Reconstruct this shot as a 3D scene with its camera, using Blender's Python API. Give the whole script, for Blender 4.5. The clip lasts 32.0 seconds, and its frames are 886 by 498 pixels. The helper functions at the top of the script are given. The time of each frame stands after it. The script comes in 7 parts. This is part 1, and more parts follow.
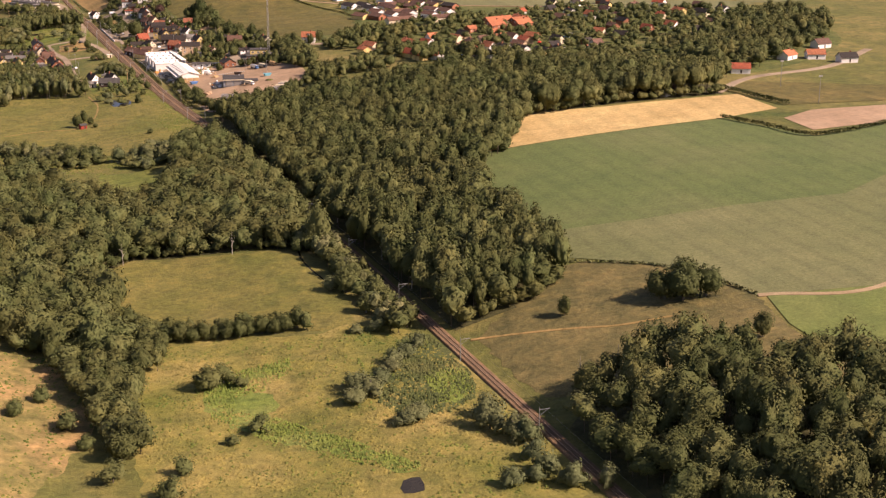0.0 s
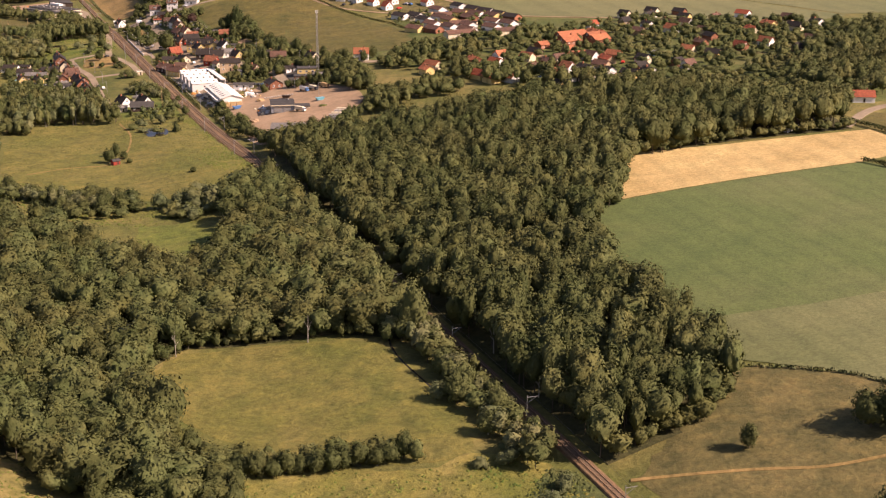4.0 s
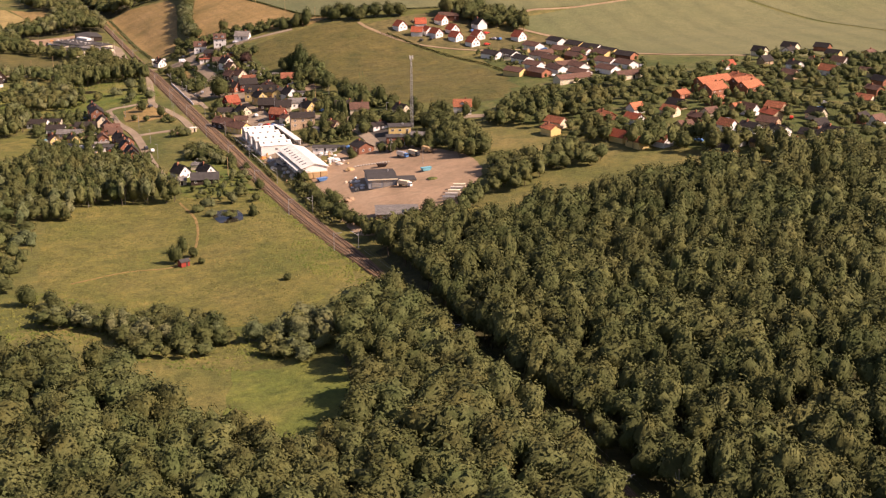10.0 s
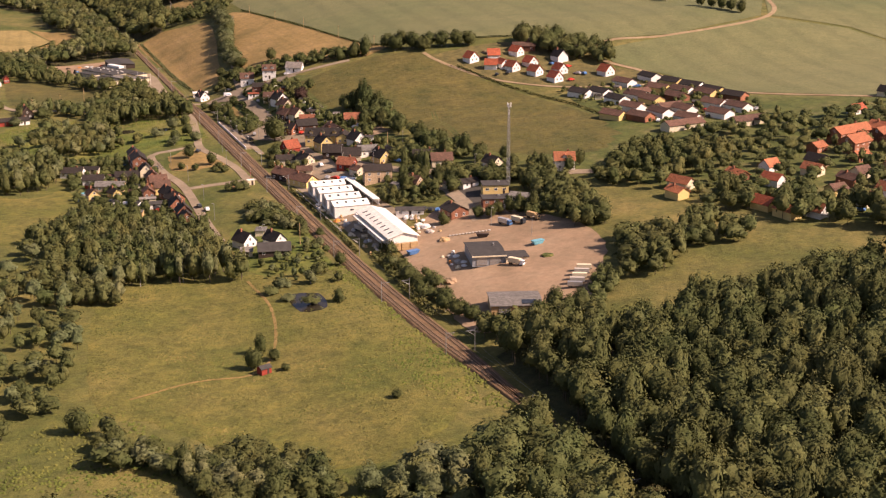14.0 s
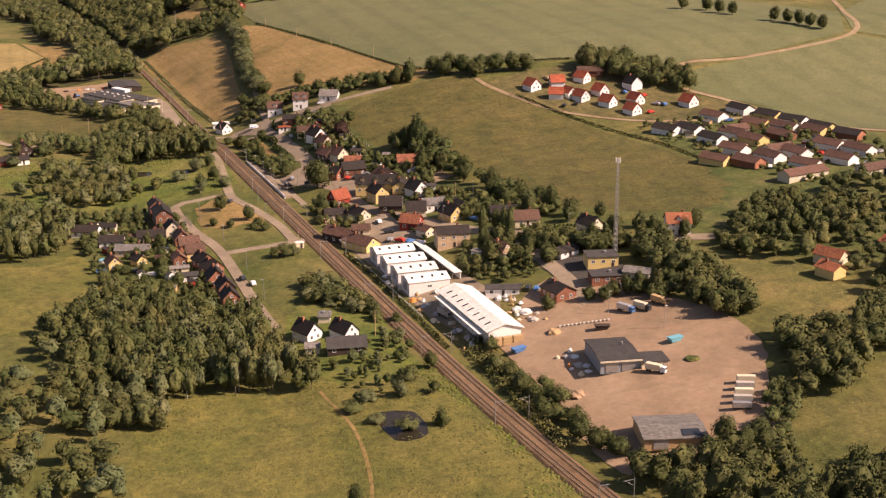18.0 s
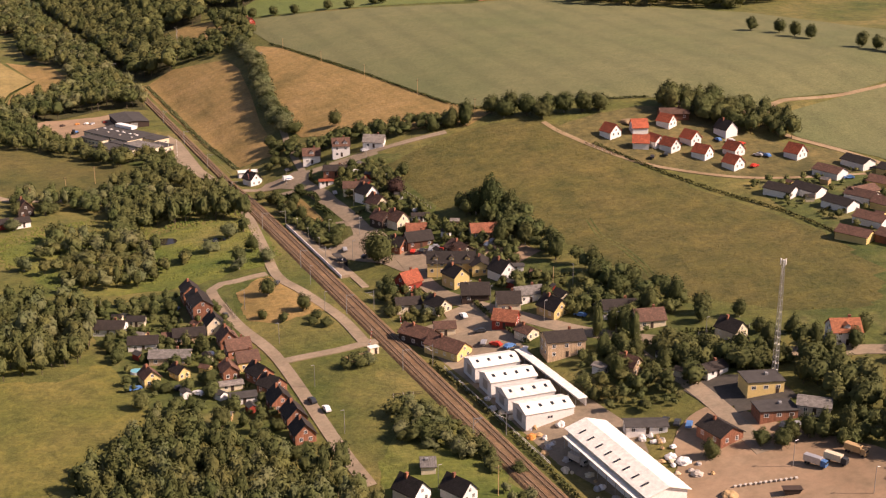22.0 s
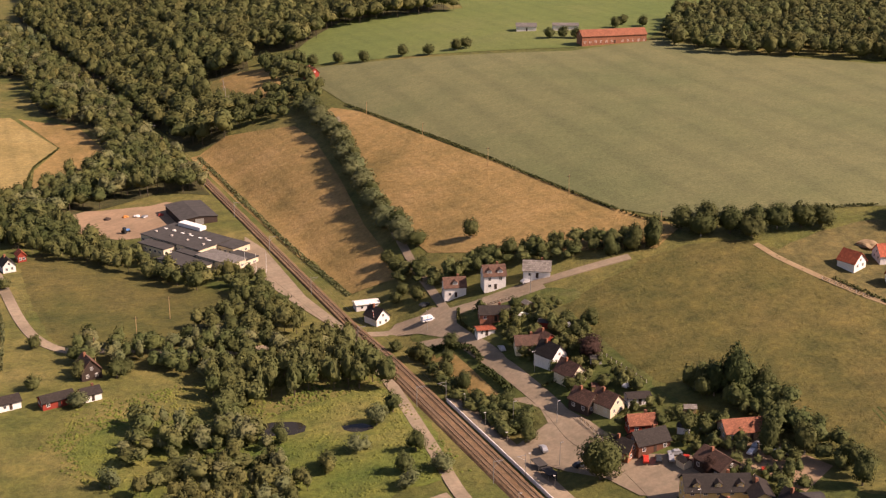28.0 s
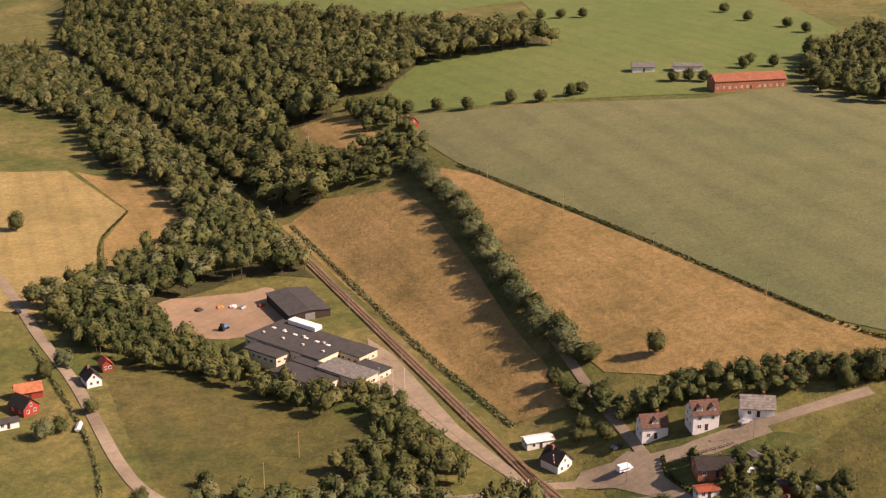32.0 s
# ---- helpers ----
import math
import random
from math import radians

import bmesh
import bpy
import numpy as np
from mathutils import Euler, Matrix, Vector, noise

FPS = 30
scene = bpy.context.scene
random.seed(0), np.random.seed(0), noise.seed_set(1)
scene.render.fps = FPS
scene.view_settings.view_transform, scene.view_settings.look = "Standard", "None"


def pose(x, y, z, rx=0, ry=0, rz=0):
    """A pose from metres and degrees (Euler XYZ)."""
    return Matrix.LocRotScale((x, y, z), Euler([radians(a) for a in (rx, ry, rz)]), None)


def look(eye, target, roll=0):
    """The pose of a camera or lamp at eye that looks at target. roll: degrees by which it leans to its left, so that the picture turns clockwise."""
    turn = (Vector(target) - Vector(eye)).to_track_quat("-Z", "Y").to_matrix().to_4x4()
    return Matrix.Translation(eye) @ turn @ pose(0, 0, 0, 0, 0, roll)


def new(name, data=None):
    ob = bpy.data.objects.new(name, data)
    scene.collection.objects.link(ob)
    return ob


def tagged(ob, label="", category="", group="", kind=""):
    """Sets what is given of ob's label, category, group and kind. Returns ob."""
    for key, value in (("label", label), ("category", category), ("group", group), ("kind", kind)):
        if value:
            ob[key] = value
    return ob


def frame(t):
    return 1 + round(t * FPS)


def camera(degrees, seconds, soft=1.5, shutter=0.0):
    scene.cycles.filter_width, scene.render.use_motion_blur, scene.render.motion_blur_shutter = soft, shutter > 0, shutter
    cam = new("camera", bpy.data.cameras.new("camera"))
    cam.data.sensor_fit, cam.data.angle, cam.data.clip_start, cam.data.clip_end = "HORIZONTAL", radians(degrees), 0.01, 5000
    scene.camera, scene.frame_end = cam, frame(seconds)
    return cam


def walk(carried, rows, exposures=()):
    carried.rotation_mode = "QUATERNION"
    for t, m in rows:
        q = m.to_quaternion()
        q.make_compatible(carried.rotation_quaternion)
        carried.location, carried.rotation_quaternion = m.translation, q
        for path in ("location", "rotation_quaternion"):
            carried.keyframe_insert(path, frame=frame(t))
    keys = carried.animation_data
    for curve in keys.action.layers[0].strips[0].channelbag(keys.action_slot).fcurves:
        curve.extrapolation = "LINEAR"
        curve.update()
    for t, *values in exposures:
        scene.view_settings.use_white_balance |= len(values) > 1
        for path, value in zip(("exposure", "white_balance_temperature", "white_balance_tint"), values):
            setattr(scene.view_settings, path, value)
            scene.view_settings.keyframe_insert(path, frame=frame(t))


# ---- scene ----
from mathutils.geometry import tessellate_polygon

# ---------------------------------------------------------------- camera
# seconds, east, north, height in metres; degrees right of north, degrees down, lean
ROWS = [
    (0, -135.83, -92.34, 151.62, 21.393, 16.882, -0.25),
    (1, -134.75, -65.86, 152.29, 21.199, 17.042, -0.33),
    (2, -133.48, -39.64, 153.05, 21.040, 17.174, -0.39),
    (3, -133.04, -13.97, 153.37, 20.972, 17.236, -0.35),
    (3.5, -132.85, -1.38, 153.44, 20.945, 17.240, -0.34),
    (5.5, -133.23, 51.06, 152.46, 20.930, 17.169, -0.13),
    (6, -133.36, 65.08, 152.03, 20.957, 17.150, -0.09),
    (7, -133.17, 92.29, 150.63, 20.926, 17.031, -0.03),
    (8, -133.34, 118.52, 150.24, 20.848, 16.945, 0.11),
    (9, -133.86, 145.59, 151.54, 20.799, 16.976, 0.20),
    (10, -133.85, 171.68, 152.65, 20.646, 16.925, 0.28),
    (11, -134.51, 197.72, 153.31, 20.536, 16.850, 0.28),
    (12, -135.48, 224.91, 154.05, 20.504, 16.802, 0.32),
    (13, -136.57, 250.44, 155.04, 20.418, 16.757, 0.25),
    (14, -137.56, 276.97, 155.97, 20.334, 16.733, 0.13),
    (14.5, -137.89, 290.44, 156.24, 20.309, 16.726, 0.05),
    (16.5, -140.24, 347.02, 158.97, 20.740, 16.982, 0.10),
    (17, -140.60, 361.12, 159.65, 20.924, 17.081, 0.11),
    (18, -141.62, 388.13, 160.92, 21.325, 17.196, 0.17),
    (19, -142.81, 415.72, 163.71, 21.720, 17.398, 0.14),
    (20, -144.37, 443.82, 166.57, 22.130, 17.603, 0.10),
    (21, -145.54, 472.25, 169.38, 22.502, 17.783, 0.04),
    (22, -146.53, 500.09, 172.33, 22.781, 17.949, 0.03),
    (23, -147.70, 529.44, 175.20, 23.200, 18.099, -0.01),
    (24, -149.50, 559.88, 177.86, 23.607, 18.219, 0.01),
    (25, -151.18, 589.79, 180.57, 23.836, 18.320, -0.09),
    (25.5, -152.16, 604.19, 182.04, 23.967, 18.364, -0.10),
    (27.5, -157.27, 663.46, 188.24, 24.321, 18.671, -0.11),
    (28, -159.09, 678.36, 189.70, 24.380, 18.718, -0.13),
    (29, -162.25, 708.17, 192.11, 24.530, 18.846, -0.03),
    (30, -164.95, 736.68, 194.15, 24.489, 18.935, -0.06),
    (31, -167.49, 765.23, 196.20, 24.420, 18.979, -0.12),
    (32, -170.29, 794.90, 198.02, 24.171, 18.888, -0.16),
]


def aim(x, y, z, yaw, down, lean):
    a, d = radians(yaw), radians(down)
    to = Vector((math.sin(a) * math.cos(d), math.cos(a) * math.cos(d), -math.sin(d)))
    return look((x, y, z), Vector((x, y, z)) + 100 * to, -lean)


cam = camera(36.18, 32.0, soft=1.25)
walk(cam, [(r[0], aim(*r[1:])) for r in ROWS], [(0, 0.92, 7100, 34), (11, 0.9, 7150, 34), (16, 0.8, 7250, 34), (32, 0.76, 7250, 34)])

# ---------------------------------------------------------------- light
SUN_WAY = Vector((0.81, -0.58, 0.0)).normalized()
SUN_UP = radians(40)
world = bpy.data.worlds.new("sky")
scene.world = world
world.use_nodes = True
wn = world.node_tree
sky = wn.nodes.new("ShaderNodeTexSky")
sky.sky_type, sky.sun_disc = "NISHITA", False
sky.sun_elevation, sky.sun_rotation = SUN_UP, math.atan2(SUN_WAY.x, SUN_WAY.y)
sky.dust_density = 1.5
wn.links.new(sky.outputs[0], wn.nodes["Background"].inputs[0])
wn.nodes["Background"].inputs[1].default_value = 0.064
sun = new("sun", bpy.data.lights.new("sun", "SUN"))
sun.data.energy, sun.data.angle, sun.data.color = 4.6, radians(0.6), (1.0, 0.9, 0.74)
sun.matrix_world = look(SUN_WAY * math.cos(SUN_UP) * 300 + Vector((0, 900, 300 * math.sin(SUN_UP))), (0, 900, 0))

# ---------------------------------------------------------------- materials


def shader(name, rough=0.85):
    m = bpy.data.materials.new(name)
    m.use_nodes = True
    b = m.node_tree.nodes["Principled BSDF"]
    b.inputs["Roughness"].default_value = rough
    b.inputs["Specular IOR Level"].default_value = 0.3
    return m, m.node_tree, b


def coords(nt, scale=(1, 1, 1), turn=0.0, which="Object"):
    tc = nt.nodes.new("ShaderNodeTexCoord")
    mp = nt.nodes.new("ShaderNodeMapping")
    mp.inputs["Scale"].default_value = scale
    mp.inputs["Rotation"].default_value = (0, 0, turn)
    nt.links.new(tc.outputs[which], mp.inputs[0])
    return mp.outputs[0]


def noisy(nt, vec, scale, detail=4.0, rough=0.6):
    n = nt.nodes.new("ShaderNodeTexNoise")
    n.inputs["Scale"].default_value, n.inputs["Detail"].default_value, n.inputs["Roughness"].default_value = scale, detail, rough
    nt.links.new(vec, n.inputs["Vector"])
    return n.outputs["Fac"]


def ramp(nt, fac, *stops):
    r = nt.nodes.new("ShaderNodeValToRGB")
    while len(r.color_ramp.elements) < len(stops):
        r.color_ramp.elements.new(0.5)
    for e, (p, c) in zip(r.color_ramp.elements, stops):
        e.position, e.color = p, (*c, 1)
    nt.links.new(fac, r.inputs[0])
    return r.outputs[0]


def blend(nt, kind, fac, a, b):
    m = nt.nodes.new("ShaderNodeMix")
    m.data_type, m.blend_type = "RGBA", kind
    for value, socket in ((fac, m.inputs[0]), (a, m.inputs[6]), (b, m.inputs[7])):
        if isinstance(value, bpy.types.NodeSocket):
            nt.links.new(value, socket)
        else:
            socket.default_value = (*value, 1) if isinstance(value, tuple) else value
    return m.outputs[2]


def bumped(nt, b, height, strength, far):
    n = nt.nodes.new("ShaderNodeBump")
    n.inputs["Strength"].default_value, n.inputs["Distance"].default_value = strength, far
    nt.links.new(height, n.inputs["Height"])
    nt.links.new(n.outputs[0], b.inputs["Normal"])


def land(name, dark, mid, light, large=0.02, small=0.6, stripes=None, bump=0.5):
    """Grown or bare ground: broad patches, tufts and, for crops, drill rows."""
    m, nt, b = shader(name, 0.95)
    v = coords(nt)
    c = ramp(nt, noisy(nt, v, large, 5), (0.3, dark), (0.5, mid), (0.7, light))
    hard = not stripes and bump <= 0.2
    fine = noisy(nt, v, small, 6, 0.7)
    c = blend(nt, "MULTIPLY", 0.4 if hard else 0.85, c, ramp(nt, fine, (0.25, (0.55, 0.55, 0.5)), (0.7, (1.2, 1.2, 1.15))))
    c = blend(nt, "MULTIPLY", 0.35 if stripes or hard else 0.6, c, ramp(nt, noisy(nt, v, large * 6, 4), (0.3, (0.66, 0.74, 0.66)), (0.7, (1.28, 1.2, 1.1))))
    tuft = noisy(nt, v, small * 0.28, 3, 0.75)
    c = blend(nt, "MULTIPLY", 0.25 if stripes or hard else 0.7, c, ramp(nt, tuft, (0.34, (0.62, 0.66, 0.6)), (0.5, (1.0, 1.0, 1.0)), (0.68, (1.3, 1.22, 1.15))))
    if stripes:
        turn, gap, depth = stripes
        w = nt.nodes.new("ShaderNodeTexWave")
        w.inputs["Scale"].default_value, w.inputs["Distortion"].default_value = 1.0, 1.2
        w.inputs["Detail"].default_value = 3
        nt.links.new(coords(nt, (0.314 / gap, 0.02 / gap, 1), turn), w.inputs["Vector"])
        c = blend(nt, "MULTIPLY", depth, c, ramp(nt, w.outputs["Fac"], (0.05, (0.72, 0.74, 0.7)), (0.4, (1.05, 1.05, 1.0))))
    nt.links.new(c, b.inputs["Base Color"])
    if bump:
        both = nt.nodes.new("ShaderNodeMath")
        both.operation = "ADD"
        nt.links.new(fine, both.inputs[0])
        nt.links.new(tuft, both.inputs[1])
        bumped(nt, b, both.outputs[0], bump, 0.9)
    return m


def plain(name, col, rough=0.7, metal=0.0, wear=0.25, scale=1.5):
    """Paint, metal or board with stains at two scales; differs a little from thing to thing."""
    m, nt, b = shader(name, rough)
    v = coords(nt)
    dark, light = tuple(c * (1 - wear) for c in col), tuple(min(1, c * (1 + wear * 0.5)) for c in col)
    c = ramp(nt, noisy(nt, v, scale, 5), (0.3, dark), (0.55, col), (0.75, light))
    c = blend(nt, "MULTIPLY", 0.5, c, ramp(nt, noisy(nt, v, scale * 7, 3), (0.3, (0.8, 0.8, 0.8)), (0.7, (1.1, 1.1, 1.1))))
    info = nt.nodes.new("ShaderNodeObjectInfo")
    c = blend(nt, "MULTIPLY", 0.6, c, ramp(nt, info.outputs["Random"], (0.0, (0.8, 0.8, 0.8)), (1.0, (1.12, 1.1, 1.08))))
    nt.links.new(c, b.inputs["Base Color"])
    b.inputs["Metallic"].default_value = metal
    return m


def rows_of(name, col, step=0.35, rough=0.8, wear=0.3, depth=0.06):
    """Roof tiles, sheets or boards in courses, each thing weathered in its own way."""
    m, nt, b = shader(name, rough)
    v = coords(nt)
    br = nt.nodes.new("ShaderNodeTexBrick")
    br.inputs["Scale"].default_value = 1.0
    br.inputs["Brick Width"].default_value, br.inputs["Row Height"].default_value = step * 1.6, step
    br.inputs["Mortar Size"].default_value = 0.03
    br.inputs["Color1"].default_value = (*(c * (1 - wear) for c in col), 1)
    br.inputs["Color2"].default_value = (*(min(1, c * (1 + wear * 0.6)) for c in col), 1)
    br.inputs["Mortar"].default_value = (*(c * (0.45 if wear > 0.1 else 0.9) for c in col), 1)
    nt.links.new(v, br.inputs["Vector"])
    c = blend(nt, "MULTIPLY", 0.7, br.outputs["Color"], ramp(nt, noisy(nt, v, 0.7, 5), (0.3, (0.65, 0.66, 0.62)), (0.7, (1.15, 1.12, 1.1))))
    info = nt.nodes.new("ShaderNodeObjectInfo")
    c = blend(nt, "MULTIPLY", 0.8, c, ramp(nt, info.outputs["Random"], (0.0, (0.7, 0.72, 0.72)), (1.0, (1.2, 1.15, 1.1))))
    nt.links.new(c, b.inputs["Base Color"])
    bumped(nt, b, br.outputs["Fac"], 0.4, depth)
    return m


def leafy(name, dark, light, grove=0.13):
    """Foliage: each clump its own green, trees of a wood differ over some eight metres."""
    m, nt, b = shader(name, 0.75)
    geo = nt.nodes.new("ShaderNodeNewGeometry")
    info = nt.nodes.new("ShaderNodeObjectInfo")
    c = ramp(nt, geo.outputs["Random Per Island"], (0.0, dark), (1.0, light))
    c = blend(nt, "MULTIPLY", 0.8, c, ramp(nt, noisy(nt, coords(nt), grove, 2), (0.33, (0.74, 0.84, 0.76)), (0.5, (1.0, 1.0, 1.0)), (0.68, (1.22, 1.12, 1.0))))
    c = blend(nt, "MULTIPLY", 0.7, c, ramp(nt, noisy(nt, coords(nt), grove * 0.2, 2), (0.38, (0.84, 0.92, 0.84)), (0.62, (1.12, 1.05, 1.0))))
    c = blend(nt, "MULTIPLY", 0.8, c, ramp(nt, info.outputs["Random"], (0.0, (0.85, 0.92, 0.88)), (1.0, (1.12, 1.05, 1.0))))
    fine = noisy(nt, coords(nt), 1.6, 4, 0.75)
    c = blend(nt, "MULTIPLY", 0.75, c, ramp(nt, fine, (0.3, (0.7, 0.74, 0.7)), (0.5, (1.0, 1.0, 1.0)), (0.7, (1.22, 1.2, 1.12))))
    nt.links.new(c, b.inputs["Base Color"])
    b.inputs["Specular IOR Level"].default_value = 0.1
    bumped(nt, b, fine, 0.5, 0.5)
    return m


MEADOW = land("meadow_grass", (0.0666, 0.08658, 0.01665), (0.1265, 0.1199, 0.0333), (0.1998, 0.1598, 0.05661))
MEADOW_LUSH = land("lush_meadow", (0.068, 0.104, 0.0176), (0.12, 0.136, 0.028), (0.176, 0.16, 0.048), 0.03)
OVAL_GRASS = land("even_meadow", (0.0972, 0.1065, 0.02142), (0.1361, 0.1253, 0.0306), (0.162, 0.1378, 0.03978), 0.03)
LUSH = land("rank_herbs", (0.045, 0.062, 0.018), (0.07, 0.085, 0.026), (0.1, 0.105, 0.036), 0.06, 0.7)
REEDS = land("reed_green", (0.1, 0.145, 0.026), (0.138, 0.175, 0.036), (0.18, 0.195, 0.055), 0.06)
CROP = land("green_crop", (0.078, 0.112, 0.034), (0.093, 0.122, 0.039), (0.118, 0.133, 0.052), 0.012, 0.9, (0.5, 9, 0.25), 0.2)
CROP_GREY = land("grey_green_crop", (0.112, 0.126, 0.05), (0.132, 0.14, 0.06), (0.15, 0.152, 0.07), 0.012, 0.9, (0.5, 9, 0.3), 0.2)
CROP_PALE = land("pale_green_crop", (0.1181, 0.1328, 0.05535), (0.1476, 0.1476, 0.06642), (0.1624, 0.1587, 0.0738), 0.008, 0.9, (0.95, 14, 0.3), 0.2)
CROP_FAR = land("fresh_green_crop", (0.104, 0.144, 0.036), (0.12, 0.152, 0.04), (0.144, 0.16, 0.052), 0.01, 0.8, (-0.6, 12, 0.2), 0.2)
MARSH = land("yellow_marsh_grass", (0.108, 0.1173, 0.022), (0.18, 0.1581, 0.042), (0.255, 0.1989, 0.068), 0.03, 0.5)
STUBBLE = land("tan_stubble", (0.34, 0.24, 0.1), (0.44, 0.31, 0.14), (0.5, 0.37, 0.17), 0.03, 0.7, (1.2, 5, 0.25), 0.3)
HAY = land("dry_hay_field", (0.1866, 0.1322, 0.04446), (0.2799, 0.1836, 0.0684), (0.3421, 0.2203, 0.09234), 0.028, 0.5, (0.1, 6, 0.25), 0.5)
STRAW = land("straw_field", (0.243, 0.1823, 0.0675), (0.3038, 0.2228, 0.08775), (0.3375, 0.2565, 0.108), 0.02, 0.6, (0.9, 7, 0.3), 0.3)
PASTURE = land("grazed_pasture", (0.07169, 0.07553, 0.01804), (0.1048, 0.09171, 0.02577), (0.1379, 0.1079, 0.03609), 0.02, 0.5)
BROWN = land("trodden_pasture", (0.09, 0.082, 0.029), (0.126, 0.105, 0.039), (0.165, 0.13, 0.052), 0.035, 0.5)
BARE = land("bare_slope", (0.13, 0.125, 0.036), (0.21, 0.165, 0.06), (0.36, 0.22, 0.1), 0.05, 0.4)
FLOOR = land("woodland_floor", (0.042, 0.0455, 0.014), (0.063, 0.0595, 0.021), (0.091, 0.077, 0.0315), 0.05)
GARDEN = land("garden_lawn", (0.05474, 0.0765, 0.01683), (0.08602, 0.09945, 0.02448), (0.1564, 0.1377, 0.05355), 0.05, 0.5)
GRAVEL = land("brown_gravel", (0.25, 0.168, 0.105), (0.315, 0.213, 0.136), (0.375, 0.262, 0.172), 0.03, 0.5, None, 0.08)
ASPHALT = land("worn_asphalt", (0.1989, 0.154, 0.108), (0.2633, 0.2029, 0.1426), (0.3217, 0.2508, 0.1782), 0.05, 0.8, None, 0.06)
DARK_ASPHALT = land("dark_asphalt", (0.05, 0.045, 0.04), (0.065, 0.058, 0.05), (0.09, 0.08, 0.07), 0.05, 0.8, None, 0.1)
DIRT = land("dirt_track", (0.221, 0.153, 0.085), (0.289, 0.204, 0.119), (0.34, 0.255, 0.153), 0.08, 0.7, None, 0.2)
BALLAST = land("rusty_ballast", (0.14, 0.083, 0.046), (0.19, 0.115, 0.066), (0.24, 0.155, 0.092), 0.08, 1.5, None, 0.3)
WATER = plain("dark_water", (0.035, 0.03, 0.02), 0.08, 0, 0.2, 0.2)
RAIL = plain("rusty_rail", (0.3, 0.19, 0.11), 0.5, 0.15)
SLEEPER = plain("weathered_sleeper", (0.15, 0.105, 0.07), 0.9)
BARK = plain("bark", (0.13, 0.1, 0.07), 0.95, 0, 0.4, 2.0)
BIRCH = plain("pale_bark", (0.4, 0.36, 0.3), 0.9, 0, 0.4, 2.0)
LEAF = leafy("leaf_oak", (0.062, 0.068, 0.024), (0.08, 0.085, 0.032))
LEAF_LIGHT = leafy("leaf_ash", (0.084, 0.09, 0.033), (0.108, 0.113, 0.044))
LEAF_GREY = leafy("leaf_willow", (0.1, 0.107, 0.05), (0.13, 0.136, 0.066))
LEAF_DARK = leafy("leaf_spruce", (0.03985, 0.05013, 0.01789), (0.07085, 0.08482, 0.03081))
LEAF_RED = leafy("leaf_copper", (0.04, 0.022, 0.018), (0.07, 0.036, 0.03))
ROOF_RED = rows_of("red_roof_tiles", (0.42, 0.105, 0.05))
ROOF_ORANGE = rows_of("orange_roof_tiles", (0.46, 0.16, 0.075))
ROOF_RUST = rows_of("rust_red_roof_tiles", (0.3, 0.11, 0.06))
ROOF_DARK = rows_of("dark_roof_tiles", (0.0375, 0.0294, 0.0247))
ROOF_BROWN = rows_of("brown_roof_tiles", (0.15, 0.08, 0.055))
ROOF_GREY = rows_of("grey_sheet_roof", (0.22, 0.2, 0.18), 0.6)
ROOF_WHITE = rows_of("white_sheet_roof", (0.86, 0.83, 0.76), 1.0, 0.5, 0.03, 0.02)
ROOF_FELT = plain("roofing_felt", (0.06, 0.055, 0.05), 0.9, 0, 0.3, 0.4)
WHITE = plain("white_render", (0.78, 0.75, 0.7), 0.8, 0, 0.12)
YELLOW = plain("yellow_render", (0.68, 0.5, 0.2), 0.8, 0, 0.15)
CREAM = plain("cream_boards", (0.7, 0.6, 0.42), 0.8, 0, 0.15)
BRICK = rows_of("red_brick", (0.4, 0.17, 0.1), 0.2, 0.9, 0.25, 0.02)
BEIGE = rows_of("beige_brick", (0.55, 0.4, 0.26), 0.2, 0.9, 0.2, 0.02)
FALU = plain("red_boards", (0.32, 0.05, 0.03), 0.85)
DARKWOOD = plain("dark_boards", (0.06, 0.04, 0.03), 0.9)
TIMBER = plain("sawn_timber", (0.5, 0.33, 0.16), 0.85)
CONCRETE = plain("concrete", (0.48, 0.43, 0.37), 0.9)
STEEL = plain("galvanised_steel", (0.42, 0.41, 0.39), 0.45, 0.6)
PANE = plain("window_glass", (0.03, 0.035, 0.04), 0.06, 0, 0.1)
BLUE = plain("blue_paint", (0.08, 0.2, 0.42), 0.4)
TURQ = plain("turquoise_paint", (0.15, 0.42, 0.5), 0.5)
RED = plain("red_paint", (0.55, 0.05, 0.03), 0.4)
ORANGE = plain("orange_paint", (0.65, 0.25, 0.06), 0.5)
BLACK = plain("black_rubber", (0.02, 0.02, 0.02), 0.8)
SILVER = plain("silver_paint", (0.5, 0.5, 0.5), 0.3, 0.4)
CARWHITE = plain("white_paint", (0.8, 0.8, 0.78), 0.3)
CARDARK = plain("dark_paint", (0.04, 0.045, 0.05), 0.3)

# ---------------------------------------------------------------- ground form


def step(a, b, v):
    u = np.clip((np.asarray(v, float) - a) / (b - a), 0, 1)
    return u * u * (3 - 2 * u)


def height(x, y):
    """The valley floor by the railway, the slope up to the east and the ridge in the south-west."""
    x, y = np.asarray(x, float), np.asarray(y, float)
    k, n = step(450, 800, y), step(940, 1100, y)
    east = (24 + 8 * k + 16 * n) * (1 - np.exp(-np.maximum(x - 15, 0) / (100 + 50 * k - 50 * n)))
    west = -4 * step(10, 60, -x) + 34 * step(105, 210, -x) * (1 - step(330, 520, y))
    return east + west


def up(x, y, dz=0.0):
    return Vector((x, y, float(height(x, y)) + dz))


